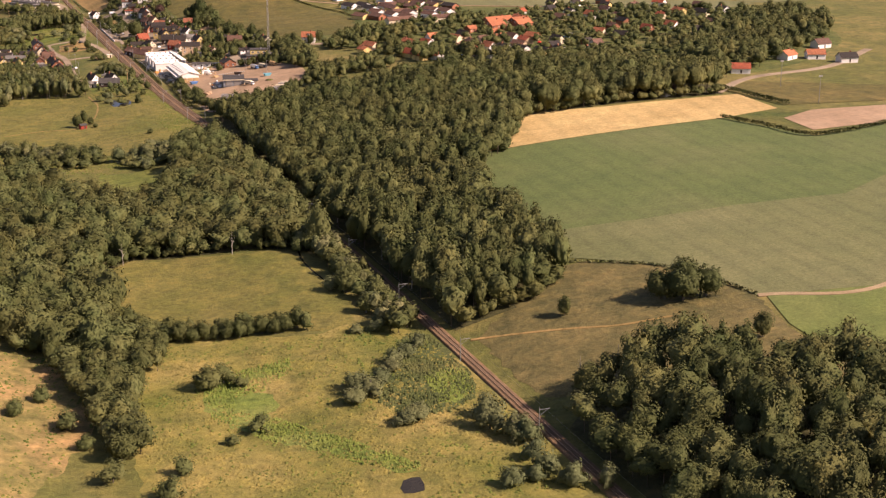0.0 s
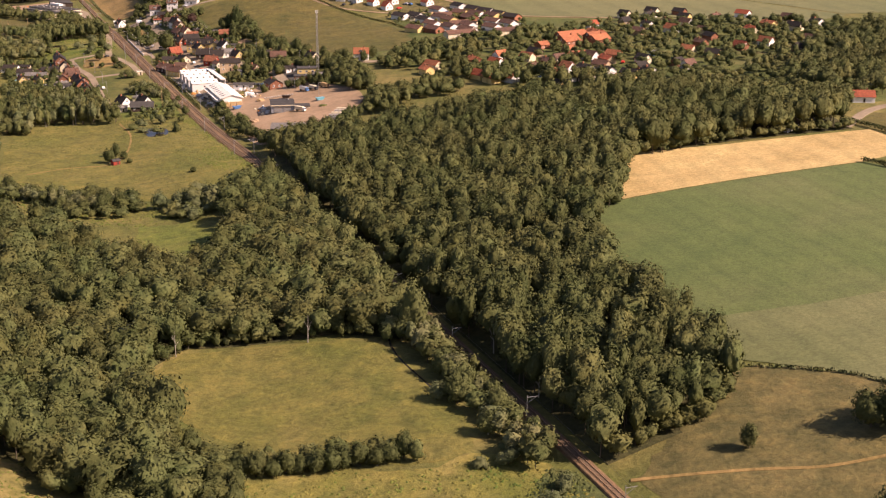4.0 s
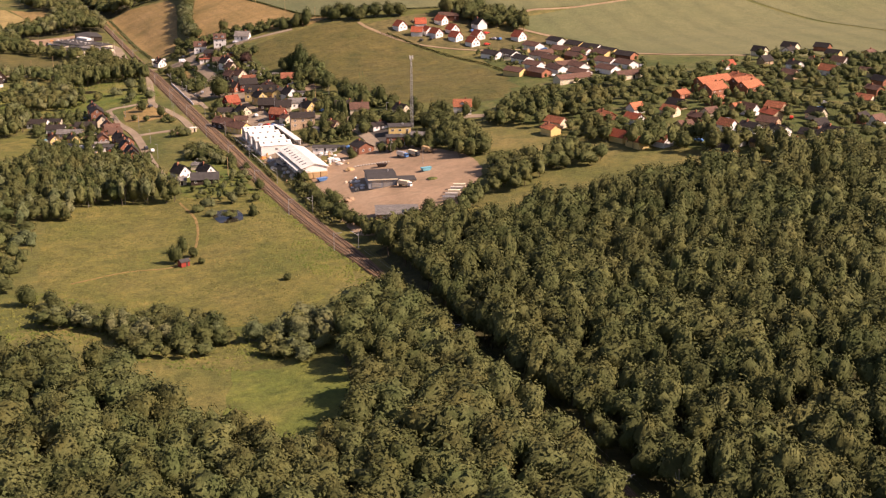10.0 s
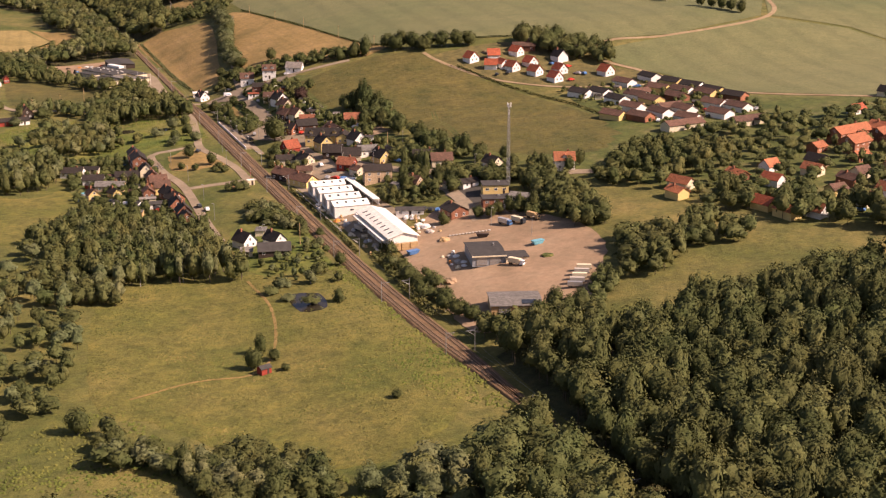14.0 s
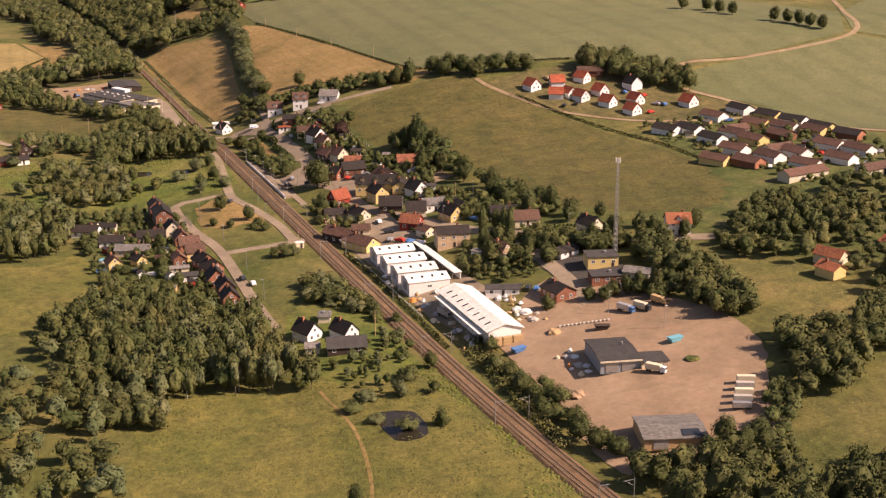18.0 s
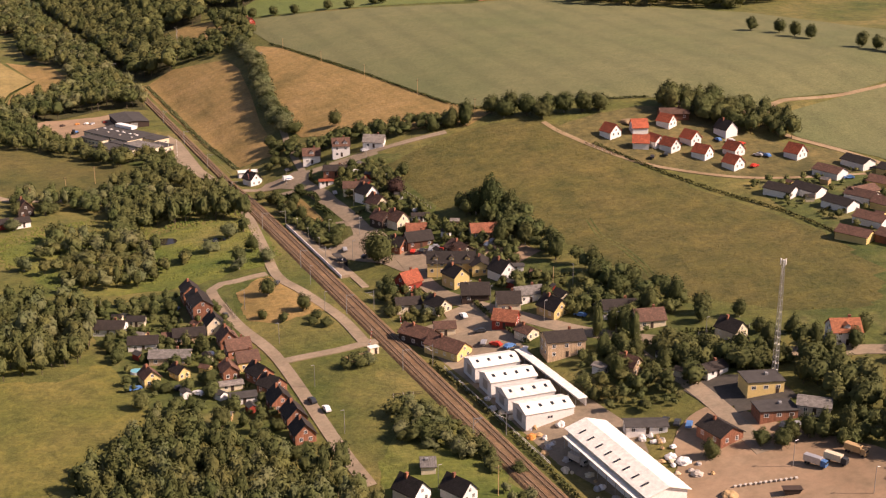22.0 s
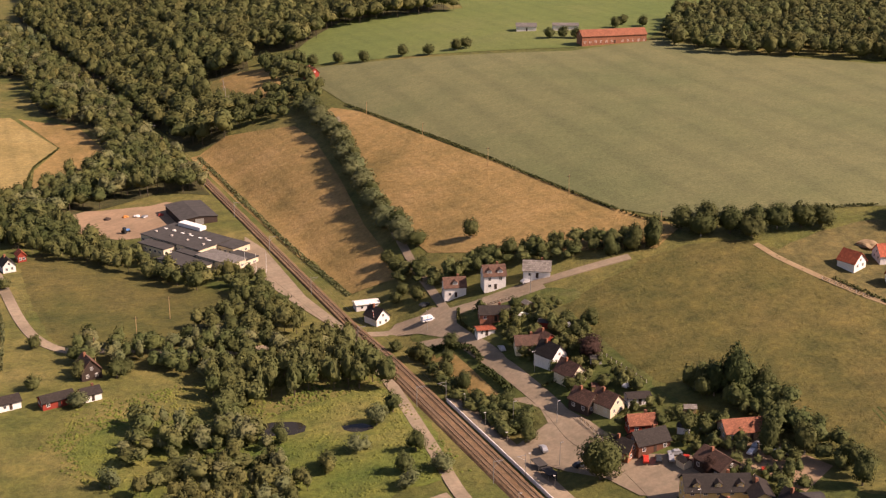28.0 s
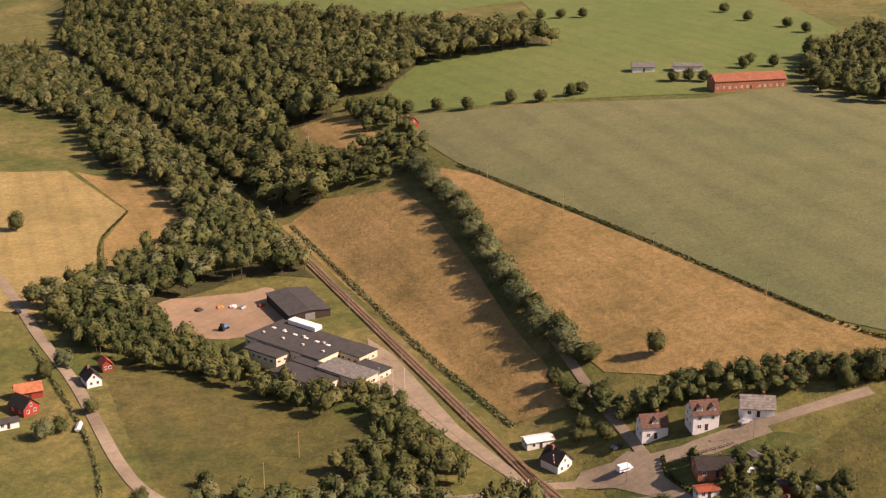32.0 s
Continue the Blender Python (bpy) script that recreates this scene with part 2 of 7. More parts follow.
def mesh(name, verts, faces, *mats, index=None, smooth=False):
    me = bpy.data.meshes.new(name)
    me.from_pydata([tuple(v) for v in verts], [], faces)
    for m in mats:
        me.materials.append(m)
    if index is not None:
        me.polygons.foreach_set("material_index", index)
    if smooth:
        me.polygons.foreach_set("use_smooth", [True] * len(me.polygons))
    me.update()
    return me


def part(name, me, parent, m=None, label=""):
    ob = new(name, me)
    ob.parent = parent
    if m is not None:
        ob.matrix_basis = m
    return tagged(ob, label)


def thing(name, m, label, category, group=""):
    ob = new(name)
    ob.empty_display_size = 0.5
    ob.matrix_basis = m
    return tagged(ob, label, category, group)


def ground_sheet():
    xs = np.concatenate([np.linspace(-3500, -300, 12), np.arange(-264, 560, 8.0), np.linspace(580, 4000, 24)])
    ys = np.concatenate([np.linspace(-2500, 0, 10), np.arange(40, 2200, 8.0), np.linspace(2260, 6000, 16)])
    gx, gy = np.meshgrid(xs, ys)
    z = height(gx, gy) - 0.12
    v = np.stack([gx, gy, z], -1).reshape(-1, 3)
    w, h = len(xs), len(ys)
    i = np.arange(w * h).reshape(h, w)
    f = np.stack([i[:-1, :-1], i[:-1, 1:], i[1:, 1:], i[1:, :-1]], -1).reshape(-1, 4)
    tagged(new("ground", mesh("ground", v.tolist(), f.tolist(), MEADOW, smooth=True)), "rough yellow-green meadow grass covering the whole valley", "ground", kind="structure")


def cut(poly, axis, at, above):
    """The part of a polygon on one side of a line along an axis."""
    out = []
    for p, q in zip(poly, poly[1:] + poly[:1]):
        a, b = (p[axis] - at, q[axis] - at) if above else (at - p[axis], at - q[axis])
        if a >= 0:
            out.append(p)
        if a * b < 0:
            u = a / (a - b)
            out.append((p[0] + (q[0] - p[0]) * u, p[1] + (q[1] - p[1]) * u))
    return out


ROUNDED = ("meadow", "pond", "reed_bed", "clearing", "hillside", "pasture", "building_plot", "gravel_yard", "scrap_yard", "green", "garden_ground")


SOFT = ("meadow", "clearing", "hillside", "pasture", "green", "garden_ground")


def patch(name, poly, mat, label, category="field", dz=0.1, kind="structure"):
    """A sheet of land with the given corners, laid on the slope."""
    cell = 8.0
    if name in ROUNDED:
        n = len(poly)
        poly = [tuple(p) for p in curve_points([*poly, poly[0]], 3.0)[:-1]]
        rough = 2.4 if name in SOFT or name == "reed_bed" else 0.9
        poly = [(x + rough * noise.noise((x * 0.2, y * 0.2, n)), y + 1.3 * rough * noise.noise((x * 0.17, y * 0.17, n + 9))) for x, y in poly]
    if sum(p[0] * q[1] - q[0] * p[1] for p, q in zip(poly, poly[1:] + poly[:1])) < 0:
        poly = poly[::-1]
    v, f, known = [], [], {}
    a = np.array(poly)
    b = np.roll(a, -1, 0) - a
    for corners in tessellate_polygon([[Vector((x, y, 0)) for x, y in poly]]):
        tri = [tuple(poly[k]) for k in corners]
        lo, hi = min(p[1] for p in tri), max(p[1] for p in tri)
        for y in np.arange(math.floor(lo / cell) * cell, hi, cell):
            strip = cut(cut(tri, 1, y, True), 1, y + cell, False)
            if len(strip) < 3:
                continue
            for x in np.arange(math.floor(min(p[0] for p in strip) / cell) * cell, max(p[0] for p in strip), cell):
                piece = cut(cut(strip, 0, x, True), 0, x + cell, False)
                face = []
                for px, py in piece:
                    key = round(px, 2), round(py, 2)
                    if key not in known:
                        known[key] = len(v)
                        low = False
                        if name in SOFT:
                            d = np.array((px, py)) - a
                            u = np.clip((d * b).sum(1) / np.maximum((b * b).sum(1), 1e-9), 0, 1)
                            low = np.abs(d - b * u[:, None]).sum(1).min() < 0.02
                        v.append((px, py, float(height(px, py)) + (-0.07 if low else dz * 0.45)))
                    if not face or (known[key] != face[-1] and known[key] != face[0]):
                        face.append(known[key])
                if len(face) > 2 and len(set(face)) == len(face):
                    area = sum(v[p][0] * v[q][1] - v[q][0] * v[p][1] for p, q in zip(face, face[1:] + face[:1]))
                    f.append(face if area > 0 else face[::-1])
    return tagged(new(name, mesh(name, v, f, mat, smooth=True)), label, category, kind=kind)


def curve_points(pts, gap=4.0):
    """A smooth line through the given plan points."""
    p = [Vector(q) for q in pts]
    p = [2 * p[0] - p[1], *p, 2 * p[-1] - p[-2]]
    out = []
    for a, b, c, d in zip(p, p[1:], p[2:], p[3:]):
        n = max(2, int((c - b).length / gap))
        for i in range(n):
            u = i / n
            out.append(0.5 * (2 * b + (c - a) * u + (2 * a - 5 * b + 4 * c - d) * u * u + (3 * b - a - 3 * c + d) * u ** 3))
    return out + [p[-2]]


def ribbon(name, pts, width, mat, label, category="road", dz=0.22, kind="structure", lift=0.0):
    """A road or track with a raised edge that drops to the ground."""
    line = curve_points(pts)
    v, f = [], []
    for i, p in enumerate(line):
        t = (line[min(i + 1, len(line) - 1)] - line[max(i - 1, 0)]).normalized()
        n = Vector((t.y, -t.x)) * width / 2
        for s, dd in ((-1, -0.3), (-0.98, 0), (-0.98, 0), (0, 0.04), (0.98, 0), (0.98, 0), (1, -0.3)):
            q = p + n * s
            v.append((q.x, q.y, float(height(q.x, q.y)) + dz * 0.6 + dd + lift))
    for i in range(len(line) - 1):
        for k in (0, 2, 3, 5):
            a = i * 7 + k
            f.append((a, a + 7, a + 8, a + 1))
    return tagged(new(name, mesh(name, v, f, mat, smooth=True)), label, category, kind=kind)


def box_data(v, f, lo, hi, m=None):
    """Adds a box to lists of vertices and faces."""
    k = len(v)
    for z in (lo[2], hi[2]):
        for x, y in ((lo[0], lo[1]), (hi[0], lo[1]), (hi[0], hi[1]), (lo[0], hi[1])):
            p = Vector((x, y, z))
            v.append(tuple(m @ p if m else p))
    f += [(k, k + 3, k + 2, k + 1), (k + 4, k + 5, k + 6, k + 7), (k, k + 1, k + 5, k + 4), (k + 1, k + 2, k + 6, k + 5), (k + 2, k + 3, k + 7, k + 6), (k + 3, k, k + 4, k + 7)]


def box(name, lo, hi, mat, bevel=0.0):
    v, f = [], []
    box_data(v, f, lo, hi)
    me = mesh(name, v, f, mat)
    if bevel:
        bm = bmesh.new()
        bm.from_mesh(me)
        bmesh.ops.bevel(bm, geom=bm.edges[:], offset=bevel, segments=1, affect="EDGES")
        bm.to_mesh(me)
        bm.free()
    return me


def tube(name, r0, r1, h, mat, n=8):
    v = [(r * math.cos(2 * math.pi * i / n), r * math.sin(2 * math.pi * i / n), z) for r, z in ((r0, 0), (r1, h)) for i in range(n)]
    f = [(i, (i + 1) % n, n + (i + 1) % n, n + i) for i in range(n)] + [tuple(range(n, 2 * n))]
    return mesh(name, v, f, mat)


def inside(poly, x, y):
    hit = False
    for (x0, y0), (x1, y1) in zip(poly, [*poly[1:], poly[0]]):
        if (y0 > y) != (y1 > y) and x < (x1 - x0) * (y - y0) / (y1 - y0) + x0:
            hit = not hit
    return hit


# ---------------------------------------------------------------- land, fields and roads
ground_sheet()
patch("field", [(80, 345), (112, 337), (150, 333), (196, 326), (340, 400), (340, 420), (292, 421), (245, 413), (229, 464), (100, 464), (86, 440), (76, 395)], CROP, "green cereal crop with faint wheel tracks", dz=0.15)
patch("field", [(66, 322), (88, 297), (102, 272), (104, 247), (146, 234), (340, 330), (340, 403), (196, 329), (150, 336), (112, 340), (79, 348)], CROP_GREY, "grey-green cereal crop with faint wheel tracks", dz=0.11)
patch("field", [(146, 234), (106, 246), (99, 224), (97, 196), (100, 178), (112, 120), (330, 150), (340, 330)], CROP_FAR, "bright green young crop beside a pasture", dz=0.15)
patch("field", [(100, 465), (228, 465), (266, 473), (268, 512), (190, 516), (150, 524), (122, 480)], STUBBLE, "tan stubble field below the village woods", dz=0.16)
patch("playing_field", [(276, 478), (330, 468), (360, 500), (292, 540), (268, 524)], PASTURE, "mown grass playing field beside a hedge", dz=0.16)
patch("sports_court", [(252, 424), (294, 425), (326, 458), (279, 463), (255, 452)], GRAVEL, "pale pink gravel sports court", dz=0.17)
patch("pasture", [(20, 276), (62, 309), (88, 296), (101, 268), (103, 246), (98, 222), (96, 196), (98, 172), (82, 186), (64, 205), (36, 222), (20, 225)], BROWN, "brown trodden sheep pasture on a slope", dz=0.12)
patch("meadow", [(-83, 391), (-64, 409), (-21, 396), (-8, 380), (-5, 330), (-11, 308), (-27, 306), (-44, 322), (-65, 338), (-80, 366)], OVAL_GRASS, "even oval meadow enclosed by trees", dz=0.12)
patch("meadow", [(-92, 775), (-38, 765), (-6, 740), (-1, 700), (2, 640), (-8, 612), (-33, 594), (-60, 600), (-90, 640), (-106, 668)], OVAL_GRASS, "yellow-green rough meadow by the railway", dz=0.12)
patch("hillside", [(-119, 345), (-100, 300), (-100, 262), (-110, 238), (-140, 200), (-170, 240), (-160, 330)], BARE, "dry eroded hillside with bare orange earth", dz=0.12)
patch("meadow", [(-94, 205), (-60, 178), (7, 172), (9, 250), (6, 286), (-10, 305), (-30, 303), (-60, 328), (-84, 300), (-92, 250)], MARSH, "rough yellow-green marsh meadow with tussocks", dz=0.08)
patch("reed_bed", [(-38, 287), (-46, 285), (-55, 285), (-64, 277), (-68, 268), (-68, 258), (-63, 246), (-56, 235), (-48, 227), (-40, 215), (-31, 200), (-27, 202), (-34, 217), (-43, 233), (-52, 243), (-56, 252), (-49, 258), (-50, 267), (-56, 273), (-48, 279), (-38, 281)], REEDS, "bright green reeds along a stream", dz=0.2)
patch("reed_bed", [(-9, 276), (2, 288), (8, 286), (8, 252), (2, 236), (-8, 230), (-18, 231), (-22, 241), (-18, 262)], LUSH, "dark rank herbs in the wet ground by the railway", dz=0.13)
patch("reed_bed", [(-5, 259), (7, 256), (3, 239), (-7, 235)], REEDS, "bright green reeds in a wet hollow", dz=0.2)
patch("meadow", [(-58, 556), (-32, 548), (-26, 526), (-40, 500), (-52, 494), (-68, 518)], MEADOW_LUSH, "lush green clearing in the woods", dz=0.12)
patch("meadow", [(-110, 1068), (-92, 1010), (-60, 996), (-24, 998), (-8, 1006), (-5, 1062), (-50, 1066), (-90, 1082)], MEADOW_LUSH, "rank green meadow round the ponds", dz=0.1)
patch("meadow", [(-34, 752), (-10, 756), (-3, 770), (-3, 840), (-14, 850), (-24, 830), (-34, 812)], MEADOW_LUSH, "lush rough grass between cottages and railway", dz=0.1)
patch("field", [(10, 1384), (33, 1393), (62, 1360), (62, 1327), (52, 1262), (41, 1203), (34, 1142), (15, 1152), (11, 1200), (10, 1300)], HAY, "dry golden hay field beside the railway", dz=0.12)
patch("field", [(86, 1368), (94, 1345), (110, 1200), (119, 1120), (127, 1090), (110, 1080), (77, 1108), (48, 1150), (50, 1203), (73, 1300), (78, 1360)], HAY, "dry golden hay field on the slope", dz=0.12)
patch("field", [(96, 1462), (150, 1428), (240, 1376), (300, 1376), (330, 1300), (380, 1240), (420, 1120), (380, 1060), (300, 1036), (258, 1040), (238, 1032), (203, 1064), (131, 1094), (119, 1122), (108, 1240), (94, 1366)], CROP_PALE, "wide pale green corn field", dz=0.15)
patch("field", [(242, 1022), (300, 1034), (380, 1056), (420, 1020), (470, 800), (420, 780), (330, 850), (262, 905), (256, 962), (238, 998)], CROP_PALE, "pale green corn field behind the houses", dz=0.15)
patch("field", [(420, 1118), (640, 1300), (760, 1000), (520, 800), (472, 806), (424, 1022), (386, 1060)], CROP_PALE, "distant pale green corn field", dz=0.15)
patch("field", [(100, 1490), (125, 1525), (165, 1565), (250, 1548), (300, 1700), (520, 1760), (430, 1500), (300, 1385), (245, 1385), (152, 1433), (108, 1462)], CROP_FAR, "fresh green crop around the barn", dz=0.15)
patch("field", [(300, 1700), (200, 1690), (140, 1800), (130, 2100), (500, 2200), (520, 1762)], CROP_FAR, "distant green crop beyond the woods", dz=0.15)
patch("field", [(-98, 1550), (-64, 1538), (-50, 1450), (-70, 1410), (-80, 1355), (-113, 1326), (-160, 1360), (-170, 1530)], STRAW, "golden straw field west of the woods", dz=0.15)
patch("field", [(-60, 1534), (-32, 1490), (-28, 1420), (-42, 1390), (-78, 1360), (-69, 1408), (-49, 1448)], HAY, "brown fallow strip beside the straw field", dz=0.14)
patch("field", [(-190, 1700), (-110, 1760), (-60, 1850), (-60, 2100), (-260, 2100)], STUBBLE, "distant tan stubble field", dz=0.14)
patch("clearing", [(56, 1462), (60, 1500), (84, 1488), (80, 1440), (60, 1432)], HAY, "small dry clearing in the woods", dz=0.14)
patch("pasture", [(-98, 1262), (-81, 1265), (-59, 1240), (-44, 1205), (-28, 1178), (-30, 1152), (-58, 1130), (-92, 1140), (-100, 1190)], PASTURE, "closely grazed green paddock", dz=0.12)
patch("pasture", [(62, 1068), (114, 1076), (142, 1062), (150, 1030), (176, 885), (150, 830), (128, 834), (108, 858), (96, 885), (93, 930), (85, 978), (64, 1015)], PASTURE, "sloping olive pasture above the village", dz=0.12)
patch("building_plot", [(143, 1054), (172, 1058), (202, 1050), (222, 1002), (250, 968), (236, 950), (191, 966), (162, 998), (147, 1030)], BROWN, "unfinished plots of bare earth and weeds", "plot", dz=0.13)
patch("gravel_yard", [(24, 768), (38, 778), (46, 792), (64, 800), (74, 778), (90, 742), (88, 712), (76, 690), (62, 664), (22, 664), (18, 690), (22, 712), (22, 740)], GRAVEL, "wide pinkish gravel yard", "yard", dz=0.16)
patch("forecourt", [(11, 912), (30, 904), (36, 862), (40, 800), (30, 772), (20, 768), (14, 800), (14, 860)], ASPHALT, "worn pale asphalt yard between sheds", "yard", dz=0.17)
patch("garden_ground", [(-88, 985), (-36, 990), (-39, 940), (-40, 850), (-58, 852), (-84, 900)], GARDEN, "lawns and gardens of the western houses", "garden", dz=0.1)
patch("garden_ground", [(18, 1098), (50, 1100), (76, 1060), (64, 1000), (86, 900), (104, 830), (60, 812), (42, 860), (36, 930), (24, 1000)], GARDEN, "lawns and gardens of the village", "garden", dz=0.1)
patch("garden_ground", [(150, 832), (172, 884), (192, 960), (250, 962), (256, 905), (330, 846), (440, 770), (430, 640), (300, 560), (200, 640), (150, 740), (112, 830)], GARDEN, "gardens and lawns of the hillside housing", "garden", dz=0.1)
patch("meadow", [(-140, 850), (-106, 846), (-92, 868), (-84, 884), (-88, 930), (-104, 922), (-140, 926)], OVAL_GRASS, "rough meadow west of the gardens", dz=0.12)
patch("green", [(-32, 976), (-16, 986), (-9, 962), (-8, 944), (-20, 938), (-34, 946)], HAY, "dry yellow village green", "green", dz=0.14)
patch("station_square", [(25, 1033), (31, 1028.5), (35, 1019), (38, 1004), (40, 980), (52, 970), (50, 958), (39, 954), (30, 962), (27, 975), (20, 986), (14, 1000), (12.5, 1008), (21, 1010), (28, 1012), (30, 1021)], ASPHALT, "pale asphalt station square", "square", dz=0.17)
patch("junction", [(12, 1108), (18, 1112), (26, 1107.5), (31.5, 1108.3), (36, 1101), (49, 1094.5), (66, 1087.5), (65.3, 1083), (47.6, 1087), (39.3, 1093.2), (35.2, 1095.5), (32.5, 1088.8), (33.2, 1078.4), (35, 1069), (35.5, 1060), (34.5, 1048), (30, 1043), (29.8, 1051), (29.4, 1058.7), (30, 1068.5), (28.8, 1078), (26, 1085), (21, 1097)], ASPHALT, "wide pale asphalt road junction", "road", dz=0.3)
patch("green", [(18.8, 1080), (24.2, 1075), (24.8, 1053), (23.4, 1038), (19.5, 1042), (16.7, 1058), (16.4, 1072)], HAY, "dry lawn on the traffic island", "green", dz=0.16)
patch("car_park", [(19, 1092), (25.5, 1086), (27.5, 1078), (20, 1084)], ASPHALT, "small asphalt car park by the island", "yard", dz=0.17)
patch("forecourt", [(23, 872), (38, 868), (41, 898), (38, 916), (28, 915), (25, 897)], ASPHALT, "pale asphalt forecourt of the yellow shop", "yard", dz=0.19)
patch("car_park", [(58, 972), (72, 972), (80, 942), (66, 936)], GRAVEL, "gravel car park beside the barn", "yard", dz=0.17)
patch("scrap_yard", [(-68, 1312), (-58, 1320), (-30, 1309), (-19, 1306), (-23, 1268), (-49, 1268), (-66, 1286)], GRAVEL, "reddish gravel scrap yard", "yard", dz=0.17)
patch("station_yard", [(-3, 1122), (1, 1220), (-2, 1240), (-14, 1200), (-8, 1150)], ASPHALT, "pale asphalt apron along the railway", "yard", dz=0.17)

for name, poly in (("pond", [(-33, 197), (-29, 196), (-30, 189), (-35, 190)]), ("pond", [(-56, 264), (-52, 266), (-50, 259), (-54, 255)]), ("pond", [(-29, 733), (-18, 728), (-20, 712), (-29, 714)]), ("pond", [(-52, 1706), (-34, 1694), (-38, 1668), (-52, 1678)]), ("pond", [(-54, 1061), (-46, 1061), (-38, 1055), (-39, 1049), (-47, 1051), (-54, 1055)]), ("pond", [(-28, 1045), (-21, 1043), (-20, 1038), (-27, 1040)])):
    patch(name, poly, WATER, "still dark pond with grassy banks", "pond", dz=0.18)

RD = "pale worn asphalt road"
ribbon("road", [(130, 797), (121, 803), (102, 815), (76, 844), (59, 867), (47, 894), (36, 922), (33, 940), (35.5, 975), (31.5, 997), (33, 1018), (32.5, 1045), (31, 1062), (30, 1082), (29, 1098)], 6.6, ASPHALT, "main village street of worn asphalt")
ribbon("road", [(-8, 1110), (7, 1110), (20, 1104), (34, 1097), (46, 1094.5), (60, 1090.5), (72, 1087), (99, 1081)], 4.4, ASPHALT, RD + " over the crossing", dz=0.26)
ribbon("road", [(34, 1102), (40, 1145), (46, 1177), (57, 1243), (66, 1290), (82, 1349)], 3.2, ASPHALT, "narrow lane under the avenue trees", dz=0.24)
ribbon("road", [(-37, 812), (-37, 840), (-35, 908), (-39, 946), (-39, 985), (-28, 988), (-16, 989)], 4.2, ASPHALT, "western village street of worn asphalt")
ribbon("road", [(-5, 904), (-5, 932), (-9, 962), (-13, 985), (-8, 1022), (-2, 1071), (0, 1108), (-4, 1160), (-8, 1220)], 4.4, ASPHALT, "dusty road along the railway", dz=0.24)
ribbon("road", [(-34, 905), (-16, 903), (-5, 905), (15, 907), (34, 908)], 4.2, ASPHALT, "level crossing road of worn asphalt", dz=0.28)
ribbon("road", [(-10, 1111), (-25, 1116), (-43, 1121), (-58, 1130), (-76, 1141), (-94, 1148), (-103, 1162), (-107, 1188), (-109, 1250), (-114, 1300), (-121, 1380), (-140, 1460)], 4.4, ASPHALT, "grey country road west of the paddock")
ribbon("road", [(141, 1062), (143, 1045), (154, 1010), (168, 987), (195, 962), (236, 946)], 2.6, DIRT, "dirt road round the new houses")
ribbon("road", [(205, 1060), (238, 1028), (258, 1037), (300, 1035), (384, 1058), (424, 1120), (470, 1200)], 3.2, DIRT, "pale track between corn fields")
ribbon("road", [(238, 1028), (234, 1003), (249, 968), (262, 905), (330, 848)], 3.5, DIRT, "curving track behind the houses", dz=0.24)
ribbon("road", [(104, 248), (146, 236), (240, 290)], 2.5, DIRT, "pale track between green crops", dz=0.26)
ribbon("path", [(-38, 757), (-37, 724), (-44, 689), (-55, 669), (-74, 669), (-95, 662)], 1.1, HAY, "trodden path across the meadow", dz=0.2)
for d in (0, 2.0):
    ribbon("path", [(109 + d, 960), (104 + d, 940), (104.5 + d, 927), (103 + d, 914), (101 + d, 902), (98 + d, 892)], 0.6, GARDEN, "dark wheel track across the pasture", dz=0.16)
ribbon("path", [(18, 276), (43, 262), (58, 253), (74, 249)], 1.3, HAY, "stony track across the pasture", dz=0.2)
ribbon("road", [(260, 520), (300, 548), (360, 560), (420, 600)], 5, ASPHALT, "asphalt road beside the playing field")
patch("forecourt", [(66, 792), (74, 806), (88, 806), (86, 790)], DARK_ASPHALT, "dark asphalt forecourt", "yard", dz=0.2)
ribbon("road", [(66, 816), (65, 800), (63, 785), (61, 770)], 6.0, ASPHALT, "asphalt drive down to the gravel yard", dz=0.24)
patch("forecourt", [(62, 813), (74, 816), (81, 811), (76, 799), (67, 796), (62.5, 804)], DARK_ASPHALT, "dark asphalt forecourt before the ochre building", "yard", dz=0.19)
ribbon("road", [(66, 853), (64.5, 840), (64.8, 828), (65.5, 816)], 4.0, ASPHALT, "side street leading to the yard", dz=0.23)
ribbon("stream", [(-7, 345), (-8, 380), (0, 410)], 0.7, WATER, "narrow dark stream beside the meadow", "stream", dz=0.1)

# ---------------------------------------------------------------- railway


def rail_x(y):
    return float(np.interp(y, [0, 330, 560, 616, 650, 700, 760, 1100, 1390, 1500, 1650, 1820, 2100], [11, 12, 12, 11, 8, 5, 3.2, 3.6, 6, 2, -6, -15, -30]))


def smooth_rail(y):
    return sum(rail_x(y + d) for d in (-40, -20, 0, 20, 40)) / 5


LINE = [(smooth_rail(y), y) for y in np.arange(40, 1690, 6.0)]


def loop(y):
    """How far the line has parted into two tracks: 0 on the open line, 1 at the station."""
    return float(step(600, 670, y) * (1 - step(1080, 1130, y)))


